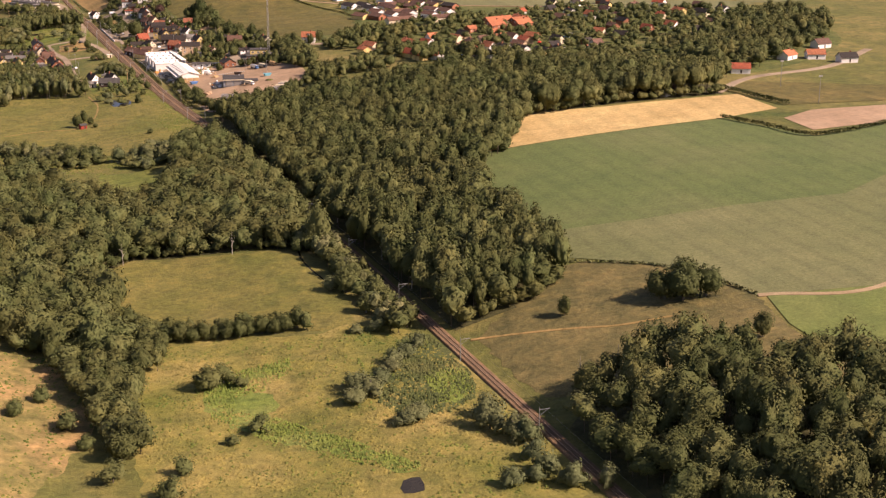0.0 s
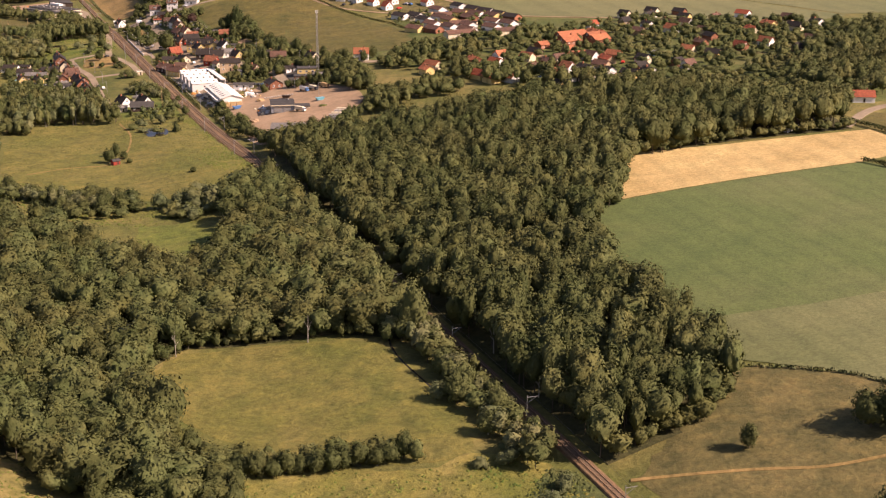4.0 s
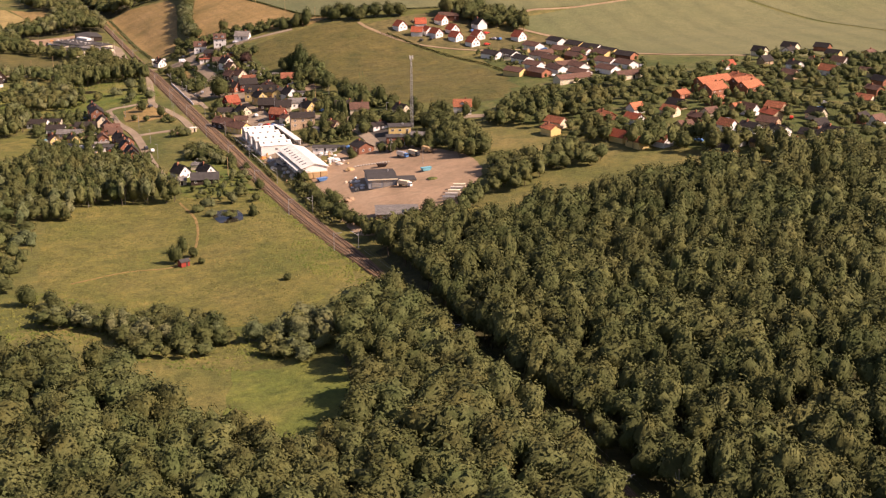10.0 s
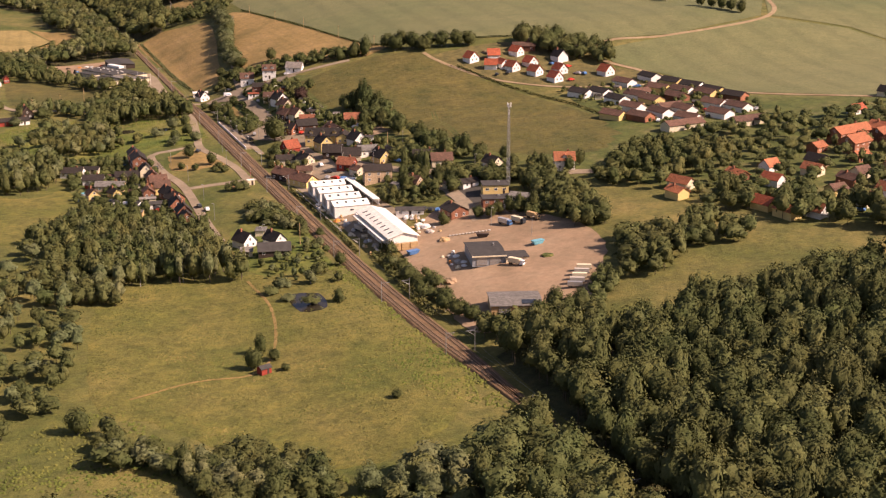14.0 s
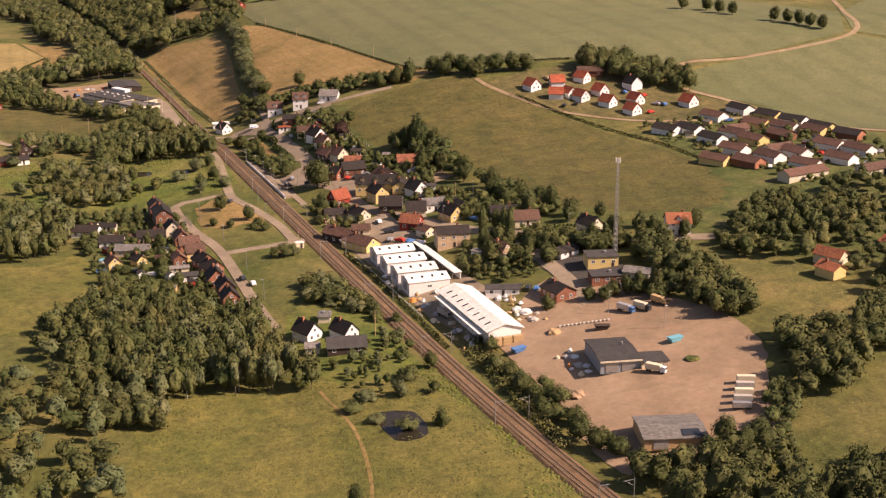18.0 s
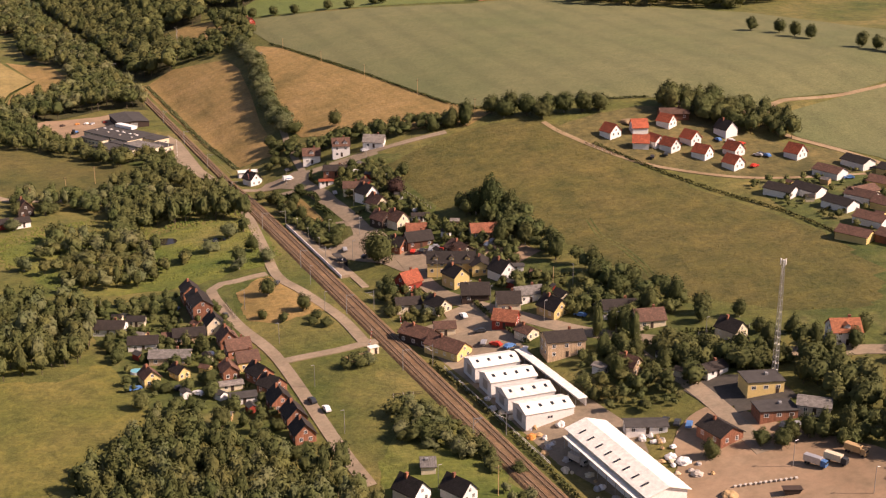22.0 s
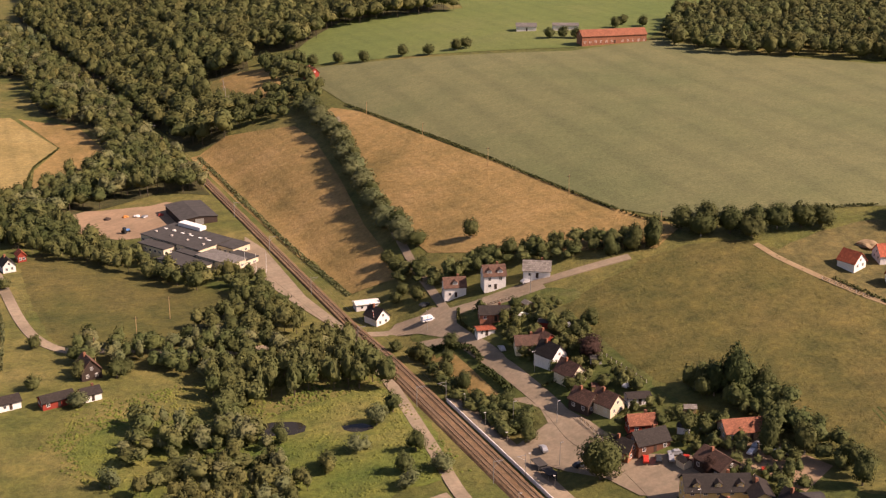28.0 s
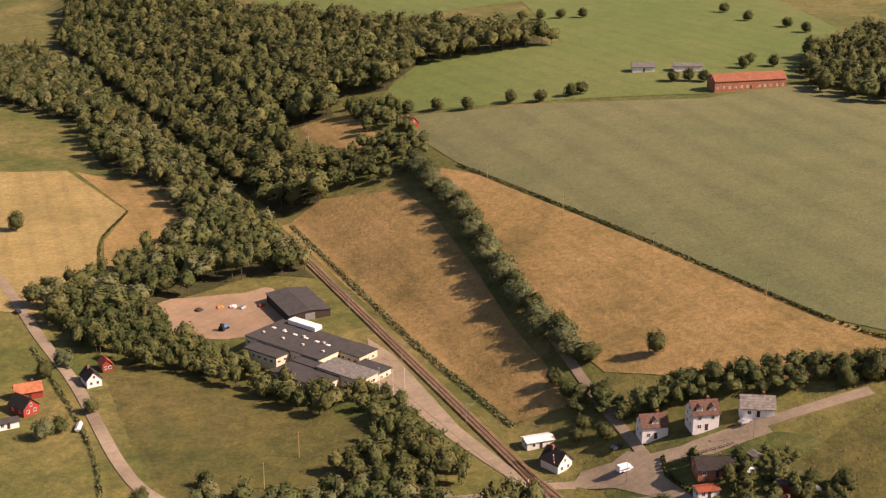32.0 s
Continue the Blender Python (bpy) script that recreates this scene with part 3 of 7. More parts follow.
def swept(name, offset, profile, mat, label, category, dz, first=0, last=9999, swell=0.0):
    """A profile of (sideways, height) drawn along the railway; offset: metres right of the middle, per track."""
    line = [p for p in LINE if first <= p[1] <= last]
    v, f, n = [], [], len(profile)
    for i, (x, y) in enumerate(line):
        x0, y0 = line[max(i - 1, 0)]
        x1, y1 = line[min(i + 1, len(line) - 1)]
        t = Vector((x1 - x0, y1 - y0)).normalized()
        for s, h in profile:
            d = offset[0] * loop(y) + offset[1] + s * (1 + swell * loop(y))
            v.append((x + t.y * d, y - t.x * d, dz + h))
    for i in range(len(line) - 1):
        for k in range(n - 1):
            a = i * n + k
            f.append((a, a + n, a + n + 1, a + 1))
    return tagged(new(name, mesh(name, v, f, mat)), label, category, kind="structure")


swept("ballast_bed", (0, 0), [(-2.7, -0.4), (-2.1, 0.45), (-1.9, 0.55), (0, 0.52), (1.9, 0.55), (2.1, 0.45), (2.7, -0.4)], BALLAST, "reddish brown railway ballast bed", "railway", 0.0, swell=0.8)
for c, first, last in ((-2.0, 0, 9999), (2.0, 600, 1130)):
    for s in (-0.75, 0.75):
        swept("rail", (c, s), [(-0.1, 0), (-0.08, 0.17), (0.08, 0.17), (0.1, 0)], RAIL, "rust-brown steel rail", "rail", 0.66, first, last)


def sleepers():
    v, f = [], []
    for y in np.arange(100, 1700, 0.75):
        x = smooth_rail(y)
        for c in (-2.0, 2.0)[: 2 if 602 < y < 1128 else 1]:
            c *= loop(y)
            box_data(v, f, (x + c - 1.25, y - 0.13, 0.5), (x + c + 1.25, y + 0.13, 0.68))
    tagged(new("sleepers", mesh("sleepers", v, f, SLEEPER)), "rows of grey-brown concrete sleepers", "sleepers", kind="stuff")


sleepers()

# ---------------------------------------------------------------- trees
RNG = np.random.default_rng(7)
ICO = bmesh.new()
bmesh.ops.create_icosphere(ICO, subdivisions=2, radius=1)
ICO_V = np.array([v.co[:] for v in ICO.verts])
ICO_F = np.array([[v.index for v in f.verts] for f in ICO.faces])
ICO.free()


def unit(a):
    return a / np.maximum(np.linalg.norm(a, axis=-1, keepdims=True), 1e-6)


def lobes_of(rng, shape):
    """Middle and radius of the leafy lobes of a crown one metre wide and one high."""
    if shape == "round":
        n = 24
        a, z = rng.uniform(0, 6.283, n), rng.uniform(-0.55, 1.0, n)
        w = np.sqrt(1 - z * z) * rng.uniform(0.8, 1.1, n)
        c = np.stack([0.33 * w * np.cos(a), 0.33 * w * np.sin(a), 0.5 + 0.33 * z * rng.uniform(0.85, 1.12, n)], 1)
        r = rng.uniform(0.09, 0.17, n)
        return np.concatenate([[(0, 0, 0.48)], c]), np.concatenate([[0.3], r])
    if shape == "tall":
        n = 18
        z = np.linspace(0.12, 0.93, n)
        a, w = rng.uniform(0, 6.283, n), 0.26 * np.sin(np.pi * np.clip(z, 0.2, 1.0) ** 0.8) * rng.uniform(0.5, 1.1, n)
        c = np.stack([w * np.cos(a), w * np.sin(a), z], 1)
        return c, 0.09 + 0.13 * np.sin(np.pi * z ** 0.8)
    if shape == "spire":
        z = np.linspace(0.1, 0.95, 9)
        return np.stack([0 * z, 0 * z, z], 1), 0.06 + 0.36 * (1 - z)
    n = 16
    a, q = rng.uniform(0, 6.283, n), rng.uniform(0.1, 1.1, n)
    c = np.stack([0.36 * np.cos(a) * q, 0.36 * np.sin(a) * q, rng.uniform(0.18, 0.6, n) + 0.22 * (1 - q)], 1)
    return c, rng.uniform(0.1, 0.21, n)


def reach(c, r, d, mid):
    """How far the lobes reach from the middle along each way, and which lobe it is."""
    q = c - mid
    b = d @ q.T
    disc = b * b - (q * q).sum(1) + r * r
    far = np.where(disc > 0, b + np.sqrt(np.maximum(disc, 0)), 0.05)
    i = far.argmax(1)
    return far[np.arange(len(d)), i], i


def crown(rng, shape, cards, size, lift=0.35):
    """Leaf sprays all over the lobes of a crown, round an uneven heart: vertices, two lists of triangles, normals."""
    c, r = lobes_of(rng, shape)
    mid = np.array((0, 0, 0.45 if shape != "low" else 0.32))
    d = unit(rng.normal(size=(cards, 3)) * (1, 1, 1.15) + (0, 0, lift))
    far, k = reach(c, r, d, mid)
    pos = mid + d * (far * rng.uniform(0.84, 1.08, cards))[:, None]
    side = unit(pos - c[k])
    n = unit(side + 0.5 * d + (0, 0, 0.25) + 0.28 * rng.normal(size=(cards, 3)))
    a = unit(np.cross(n, rng.normal(size=(cards, 3))))
    b = np.cross(n, a)
    s = size * rng.uniform(0.5, 1.3, (cards, 1))
    corner = []
    for u, w in ((-1, -0.55), (0.95, -0.65), (0.1, 1.1)):
        corner.append(pos + a * s * (u + rng.uniform(-0.35, 0.35, (cards, 1))) + b * s * (w + rng.uniform(-0.35, 0.35, (cards, 1))) - n * s * 0.25 * rng.uniform(0, 1, (cards, 1)))
    v = np.stack(corner, 1).reshape(-1, 3)
    q = np.arange(cards * 3).reshape(-1, 3)
    out = np.repeat(unit(0.75 * side + 0.6 * d + 0.2 * rng.normal(size=(cards, 3)) + (0, 0, 0.3)), 3, 0)
    far, k = reach(c, r, ICO_V, mid)
    core = mid + ICO_V * (far * rng.uniform(0.76, 0.89, len(ICO_V)))[:, None]
    return np.concatenate([v, core]), q, ICO_F + len(v), np.concatenate([out, unit(0.7 * unit(core - c[k]) + 0.6 * ICO_V + (0, 0, 0.3))])


def faces_mesh(name, v, q, t, out, mat):
    """A mesh from arrays of faces, shaded by the given normals."""
    me = bpy.data.meshes.new(name)
    loops = np.concatenate([q.ravel(), t.ravel()]).astype(np.int32)
    total = np.concatenate([np.full(len(q), q.shape[1]), np.full(len(t), 3)]).astype(np.int32)
    start = np.concatenate([[0], np.cumsum(total)[:-1]]).astype(np.int32)
    me.vertices.add(len(v))
    me.loops.add(len(loops))
    me.polygons.add(len(total))
    me.vertices.foreach_set("co", v.astype(np.float32).ravel())
    me.loops.foreach_set("vertex_index", loops)
    me.polygons.foreach_set("loop_start", start)
    me.materials.append(mat)
    me.update(calc_edges=True)
    me.attributes.new("custom_normal", "FLOAT_VECTOR", "POINT").data.foreach_set("vector", out.astype(np.float32).ravel())
    return me


def limb_data(v, f, a, b, r0, r1, n=5):
    a, b = Vector(a), Vector(b)
    q = (b - a).to_track_quat("Z", "Y")
    k = len(v)
    for p, r in ((a, r0), (b, r1)):
        for i in range(n):
            v.append(tuple(p + q @ Vector((r * math.cos(6.283 * i / n), r * math.sin(6.283 * i / n), 0))))
    f += [(k + i, k + (i + 1) % n, k + n + (i + 1) % n, k + n + i) for i in range(n)]


def trunk_mesh(rng, mat):
    """A tapered trunk with five limbs, one metre high."""
    v, f = [], []
    lean = rng.uniform(-0.04, 0.04, 2)
    top = (lean[0], lean[1], 0.5)
    limb_data(v, f, (0, 0, -0.03), top, 0.034, 0.02, 7)
    limb_data(v, f, top, (lean[0] * 2, lean[1] * 2, 0.85), 0.02, 0.006)
    for i in range(5):
        a, z = rng.uniform(0, 6.28), rng.uniform(0.25, 0.5)
        limb_data(v, f, (lean[0] * z * 2, lean[1] * z * 2, z), (0.24 * math.cos(a), 0.24 * math.sin(a), z + rng.uniform(0.15, 0.3)), 0.014, 0.004, 4)
    return mesh("trunk", v, f, mat)


FINE = {}
TRUNKS = [trunk_mesh(RNG, m) for m in (BARK, BARK, BIRCH)]
FINE_SIZE = {"round": (1300, 0.028), "tall": (1150, 0.027), "spire": (1000, 0.03), "low": (1150, 0.03)}
TREE_COUNT = [0]


def tree(x, y, tall, wide, shape="round", leaf=LEAF, label="broad leafy deciduous tree", category="tree", group="", name="tree"):
    """One tree or bush with a trunk and a crown."""
    TREE_COUNT[0] += 1
    i = TREE_COUNT[0]
    key = shape, leaf.name, i % 2
    if key not in FINE:
        FINE[key] = faces_mesh("crown", *crown(RNG, shape, *FINE_SIZE[shape]), leaf)
    ob = thing(name, Matrix.Translation(up(x, y, -0.2)) @ pose(0, 0, 0, 0, 0, (i * 77) % 360), label, category, group)
    foot = 0.0
    part("crown", FINE[key], ob, Matrix.Translation((0, 0, tall * (foot - 0.08))) @ Matrix.Diagonal((wide, wide, tall * (1.08 - foot), 1)))
    part("trunk", TRUNKS[i % 3], ob, Matrix.Diagonal((tall * 0.75, tall * 0.75, tall * 0.85, 1)))
    return ob


def plant(name, spots, mats, label, category, seed, coarse=False, foot=0.34):
    """Many trees that nobody could count, from spots of (east, north, height, width): one mesh for each kind of leaf, one of stems."""
    rng = np.random.default_rng(seed)
    cards, size = {True: (165, 0.053), False: (380, 0.036), "rich": (620, 0.03)}[coarse]
    kinds = [crown(rng, s, cards, size, 0.45) for s in ("round", "round", "round", "tall", "low", "round", "round")]
    lots = {m.name: [] for m in mats}
    sv, sf = [], []
    for px, py, h, w in spots:
        k = kinds[int(rng.integers(0, len(kinds)))]
        a = rng.uniform(0, 6.283)
        v = (k[0] * (1, 1, 1 - foot) + (0, 0, foot)) * (w, w, h)
        v, o = (np.stack([g[:, 0] * math.cos(a) - g[:, 1] * math.sin(a), g[:, 0] * math.sin(a) + g[:, 1] * math.cos(a), g[:, 2]], 1) for g in (v, k[3]))
        z = float(height(px, py))
        m = mats[int(rng.integers(0, len(mats)))]
        lots[m.name].append((v + (px, py, z), k[1], k[2], o))
        limb_data(sv, sf, (px, py, z - 0.3), (px + rng.uniform(-0.4, 0.4), py, z + h * 0.6), 0.012 * h, 0.006 * h, 4)
    root = tagged(new(name), label, category, kind="stuff")
    for m in dict.fromkeys(mats):
        if not lots[m.name]:
            continue
        vs, qs, ts, ns, base = [], [], [], [], 0
        for v, q, t, o in lots[m.name]:
            vs.append(v), qs.append(q + base), ts.append(t + base), ns.append(o)
            base += len(v)
        part("crowns", faces_mesh("crowns", np.concatenate(vs), np.concatenate(qs), np.concatenate(ts), np.concatenate(ns), m), root)
    part("stems", mesh("stems", sv, sf, BARK), root)
    return root


def wood(name, poly, gap, tall, wide, mats, label, coarse=False, keep=1.0, category="woodland", seed=1, clear=(), foot=0.16, rise=0.0):
    """A wood or thicket inside the given corners."""
    rng, spots = np.random.default_rng(seed), []
    xs, ys = [p[0] for p in poly], [p[1] for p in poly]
    coarse = coarse or min(ys) > 1040 or wide <= 8
    for row, y in enumerate(np.arange(min(ys), max(ys), gap * 0.87)):
        for x in np.arange(min(xs), max(xs), gap):
            px, py = x + rng.uniform(-0.45, 0.45) * gap + (gap / 2 if row % 2 else 0), y + rng.uniform(-0.45, 0.45) * gap
            if not inside(poly, px, py) or rng.random() > keep or any((px - a) ** 2 + (py - b) ** 2 < 60 for a, b in clear):
                continue
            h = tall * rng.uniform(0.76, 1.14) * (0.94 + 0.25 * noise.noise((px * 0.02, py * 0.02, seed)))
            h *= min(1.15, 0.5 + (px - min(xs)) * rise) if rise else 1.0
            spots.append((px, py, h, wide * rng.uniform(0.62, 1.42)))
    return plant(name, spots, mats, label, category, seed, coarse, foot)


DECID = [LEAF, LEAF_LIGHT, LEAF]
MIXED = [LEAF, LEAF_LIGHT, LEAF, LEAF_GREY]
EAST_WOOD = [(17, 286), (45, 288), (65, 303), (68, 330), (76, 395), (90, 443), (112, 458), (146, 514), (189, 520), (262, 516), (268, 540), (215, 588), (172, 616), (150, 632), (112, 627), (92, 629), (70, 631), (46, 624), (35, 632), (24, 648), (17, 646), (16, 560), (16, 400)]
WEST_WOOD = [(-142, 340), (-124, 345), (-98, 312), (-86, 300), (-80, 350), (-88, 392), (-66, 413), (-20, 400), (-2, 388), (8, 420), (9, 520), (7, 600), (-20, 575), (-34, 500), (-55, 486), (-74, 515), (-90, 560), (-114, 582), (-142, 592)]
SOUTH_WOOD = [(17, 100), (17, 205), (36, 222), (62, 211), (78, 190), (94, 168), (112, 160), (112, 120), (70, 96)]
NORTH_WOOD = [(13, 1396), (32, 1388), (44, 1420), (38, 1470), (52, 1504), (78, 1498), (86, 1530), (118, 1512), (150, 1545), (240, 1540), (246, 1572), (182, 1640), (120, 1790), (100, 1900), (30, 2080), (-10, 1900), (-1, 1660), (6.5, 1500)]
NORTHWEST_WOOD = [(1.5, 1310), (1, 1480), (-10, 1640), (-22, 1760), (-60, 1900), (-90, 1760), (-40, 1640), (-46, 1540), (-26, 1470), (-30, 1400), (-80, 1362), (-112, 1336), (-100, 1306), (-60, 1318), (-20, 1325)]
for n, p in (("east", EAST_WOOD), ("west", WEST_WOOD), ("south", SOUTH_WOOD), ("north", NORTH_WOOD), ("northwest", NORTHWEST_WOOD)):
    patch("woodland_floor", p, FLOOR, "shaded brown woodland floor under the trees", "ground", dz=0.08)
wood("woodland", EAST_WOOD, 6.4, 17, 9.6, DECID, "dense dark green deciduous wood east of the railway", seed=3, foot=0.08)
wood("woodland", WEST_WOOD, 7.4, 14.5, 11.8, [LEAF_LIGHT, LEAF, LEAF_LIGHT, LEAF], "dense green deciduous wood west of the railway", seed=4, foot=0.04)
wood("woodland", SOUTH_WOOD, 6.6, 19, 10.2, DECID, "tall dark deciduous wood on the slope", coarse="rich", seed=5, foot=0.26, rise=0.018)
# paler leaf mix here puts the haze over the far wood into its colour
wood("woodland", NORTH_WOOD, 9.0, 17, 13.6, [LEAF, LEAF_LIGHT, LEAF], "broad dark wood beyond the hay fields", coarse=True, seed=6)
wood("woodland", NORTHWEST_WOOD, 7.0, 12, 10, MIXED, "leafy strip of wood along the railway", coarse=True, keep=0.85, seed=8, foot=0.15)
wood("thicket", [(-36, 758), (-63, 767), (-86, 770), (-96, 790), (-104, 836), (-80, 842), (-56, 822), (-40, 800), (-44, 776)], 5.2, 13, 6.4, [LEAF, LEAF_LIGHT, LEAF_DARK, LEAF_GREY], "thicket of slim trees beside the white cottages", foot=0.03, seed=9)
wood("thicket", [(-138, 690), (-112, 712), (-98, 724), (-90, 748), (-92, 775), (-104, 800), (-138, 810)], 7.5, 9, 7.5, MIXED, "leafy thicket beside the meadow", keep=0.6, foot=0.03, seed=10)
wood("thicket", [(-138, 930), (-104, 926), (-88, 940), (-86, 985), (-115, 1000), (-138, 1000)], 6, 12, 7, MIXED, "leafy thicket west of the village", foot=0.03, seed=11)
wood("thicket", [(-90, 1000), (-60, 1002), (-40, 1020), (-48, 1036), (-84, 1040)], 6, 9, 6, MIXED, "alder thicket near the pond", keep=0.8, foot=0.03, seed=12)
wood("thicket", [(-62, 1068), (-46, 1076), (-20, 1068), (-4, 1060), (0, 1086), (-8, 1100), (-34, 1096), (-56, 1102)], 6, 13, 7.5, [LEAF, LEAF_LIGHT], "dense stand of alders near the crossing", foot=0.03, seed=13)
wood("thicket", [(-92, 1060), (-62, 1044), (-50, 1052), (-56, 1066), (-88, 1082)], 6, 10, 7, [LEAF_GREY, LEAF_LIGHT], "grey-green willow thicket by the ponds", foot=0.03, seed=14)
wood("thicket", [(-14, 1180), (-40, 1186), (-56, 1222), (-84, 1252), (-100, 1280), (-112, 1310), (-90, 1322), (-70, 1312), (-68, 1284), (-54, 1252), (-40, 1206), (-18, 1190)], 6, 10, 7.5, DECID, "line of dense trees round the factory", foot=0.03, seed=15)
wood("thicket", [(-12, 1120), (-34, 1122), (-48, 1150), (-26, 1168), (-20, 1196), (-12, 1180)], 6, 9, 7, DECID, "leafy trees beside the paddock", foot=0.03, seed=16)
wood("thicket", [(88, 704), (102, 717), (108, 702), (106, 684), (90, 670), (78, 668), (78, 678), (82, 692)], 5.2, 9.5, 8, DECID, "dark trees round the gravel yard", foot=0.03, seed=17)
wood("thicket", [(100, 818), (95, 802), (88, 776), (95, 768), (104, 776), (108, 792), (108, 810), (104, 818)], 5, 10, 7.5, DECID, "dark trees round the foot of the mast", seed=18, foot=0.02)
wood("thicket", [(68, 766), (83, 758), (87, 752), (95, 766), (86, 773)], 4, 6, 5.5, [LEAF_LIGHT, LEAF], "tall clipped hedge behind the parked trucks", seed=73, foot=0.0)
wood("thicket", [(87, 752), (87, 730), (97, 728), (106, 748), (104, 774), (95, 766)], 5, 10, 8, DECID, "dark belt of trees behind the yard", seed=74, foot=0.02)
wood("thicket", [(118, 790), (122, 772), (130, 764), (138, 778), (134, 788), (122, 792)], 5, 5.5, 6.5, DECID, "dark trees below the white villa", keep=0.8, seed=75, foot=0.02)
wood("thicket", [(46, 826), (52, 820), (61, 822), (61, 834), (58, 840), (52, 834)], 4.5, 7, 6, DECID, "garden trees round the brick cottage", keep=0.8, seed=76, foot=0.02)
wood("thicket", [(300, 1376), (296, 1346), (312, 1316), (340, 1294), (380, 1258), (520, 1300), (520, 1420), (430, 1470), (350, 1430)], 9, 14, 11, DECID, "large dark grove around the manor", coarse=True, foot=0.03, seed=19)
wood("thicket", [(196, 1048), (214, 1012), (232, 992), (244, 1000), (242, 1026), (210, 1058)], 6, 13.5, 9, DECID, "dark grove behind the new houses", keep=1.0, foot=0.03, seed=20)
wood("thicket", [(142, 714), (150, 740), (176, 700), (210, 660), (260, 600), (300, 560), (285, 545), (215, 605), (182, 652), (156, 690)], 7, 12, 8, DECID, "wooded belt below the hillside houses", keep=0.85, foot=0.03, seed=21)
wood("thicket", [(130, 790), (150, 820), (176, 812), (196, 770), (160, 770)], 7, 10, 7, DECID, "leafy belt beside the main road", keep=0.8, foot=0.03, seed=22)
wood("thicket", [(290, 560), (330, 575), (420, 640), (460, 690), (450, 720), (360, 660), (300, 610)], 8, 12, 9, DECID, "wooded edge of the hillside housing", coarse=True, keep=0.75, foot=0.03, seed=23)
wood("thicket", [(111, 704), (132, 715), (138, 688), (129, 677), (110, 687)], 5.5, 9, 8, DECID, "dark clump of trees below the houses", seed=79, foot=0.02)
wood("thicket", [(17, 664), (30, 662), (50, 655), (58, 648), (48, 626), (34, 632), (18, 646)], 5.6, 10, 8, DECID, "leafy trees before the depot", seed=80, foot=0.02)
wood("thicket", [(300, 584), (322, 600), (368, 606), (372, 630), (440, 700), (480, 745), (442, 748), (376, 704), (320, 655), (290, 606)], 8, 11, 9, DECID, "dark trees at the edge of the town", coarse=True, keep=0.9, seed=81, foot=0.02)
wood("thicket", [(-14, 1680), (-6, 1760), (-30, 1900), (-90, 1890), (-66, 1760), (-42, 1700)], 8, 12, 10, MIXED, "scrubby trees beyond the pond", coarse=True, keep=0.85, seed=82, foot=0.02)
wood("thicket", [(-114, 836), (-102, 862), (-85, 862), (-86, 816), (-102, 804), (-114, 817)], 5.6, 10, 7.5, MIXED, "leafy trees at the edge of the thicket", seed=83, foot=0.02)
wood("thicket", [(-108, 803), (-82, 799), (-80, 771), (-87, 749), (-101, 759), (-109, 777)], 5.6, 9, 7, [LEAF_GREY, LEAF_LIGHT, LEAF], "slim birches and willows beside the meadow", keep=0.85, seed=84, foot=0.02)
wood("thicket", [(40, 1395), (58, 1380), (84, 1372), (92, 1400), (98, 1440), (82, 1436), (60, 1428), (50, 1440)], 7, 11, 8.5, DECID, "trees between the hay fields and the wood", keep=0.8, foot=0.03, seed=24)
wood("thicket", [(78, 1446), (102, 1452), (106, 1488), (90, 1500), (82, 1484)], 7, 11, 8.5, DECID, "trees beside the small clearing", keep=0.9, foot=0.03, seed=25)
wood("thicket", [(-138, 632), (-112, 668), (-106, 690), (-98, 724), (-112, 712), (-138, 700)], 7, 8, 7.5, MIXED, "leafy edge of the meadow", keep=0.6, seed=26, foot=0.03)
wood("thicket", [(-112, 622), (-92, 600), (-74, 582), (-56, 580), (-52, 590), (-70, 600), (-88, 614), (-106, 640)], 5.5, 7.5, 7, [LEAF, LEAF_GREY, LEAF], "spreading bushes between the two meadows", seed=27, foot=0.05)
wood("thicket", [(-44, 570), (-26, 562), (-18, 580), (-34, 588)], 6, 8, 8, [LEAF_GREY, LEAF_LIGHT], "grey-green scrub at the wood's edge", seed=28, foot=0.05)
wood("thicket", [(-4, 292), (6, 288), (8, 340), (8, 392), (0, 410), (-6, 400), (-1, 350)], 5, 9, 7.5, [LEAF_LIGHT, LEAF, LEAF_GREY], "trees and scrub between meadow and railway", seed=29, foot=0.05)
wood("thicket", [(-98, 1000), (-64, 1000), (-50, 1022), (-48, 1058), (-96, 1062)], 7, 8, 8, [LEAF_LIGHT, LEAF, LEAF_GREY], "scattered alders and willows round the ponds", keep=0.62, seed=30, foot=0.08)
wood("thicket", [(-74, 324), (-46, 316), (-26, 307), (-26, 312), (-46, 322), (-72, 330)], 4.2, 6, 6, DECID, "line of trees along the meadow", seed=61, foot=0.02)
wood("thicket", [(-121, 326), (-109, 324), (-103, 291), (-99, 271), (-99, 248), (-95, 234), (-89, 234), (-87, 260), (-83, 290), (-74, 296), (-70, 316), (-74, 324), (-82, 350), (-100, 350)], 5.2, 10, 8.5, DECID, "belt of trees below the dry hillside", seed=62, foot=0.03)
wood("thicket", [(-41, 824), (-44, 802), (-70, 802), (-98, 836), (-94, 862), (-80, 876), (-69, 857), (-57, 838)], 5.6, 11, 6.5, MIXED, "mixed trees south of the gardens", seed=64, foot=0.1)
wood("thicket", [(78, 1000), (92, 990), (88, 960), (86, 930), (88, 900), (98, 870), (92, 860), (82, 880), (80, 930), (74, 980)], 5.5, 9, 7.5, DECID, "dense trees along the foot of the pasture", seed=65, foot=0.08)
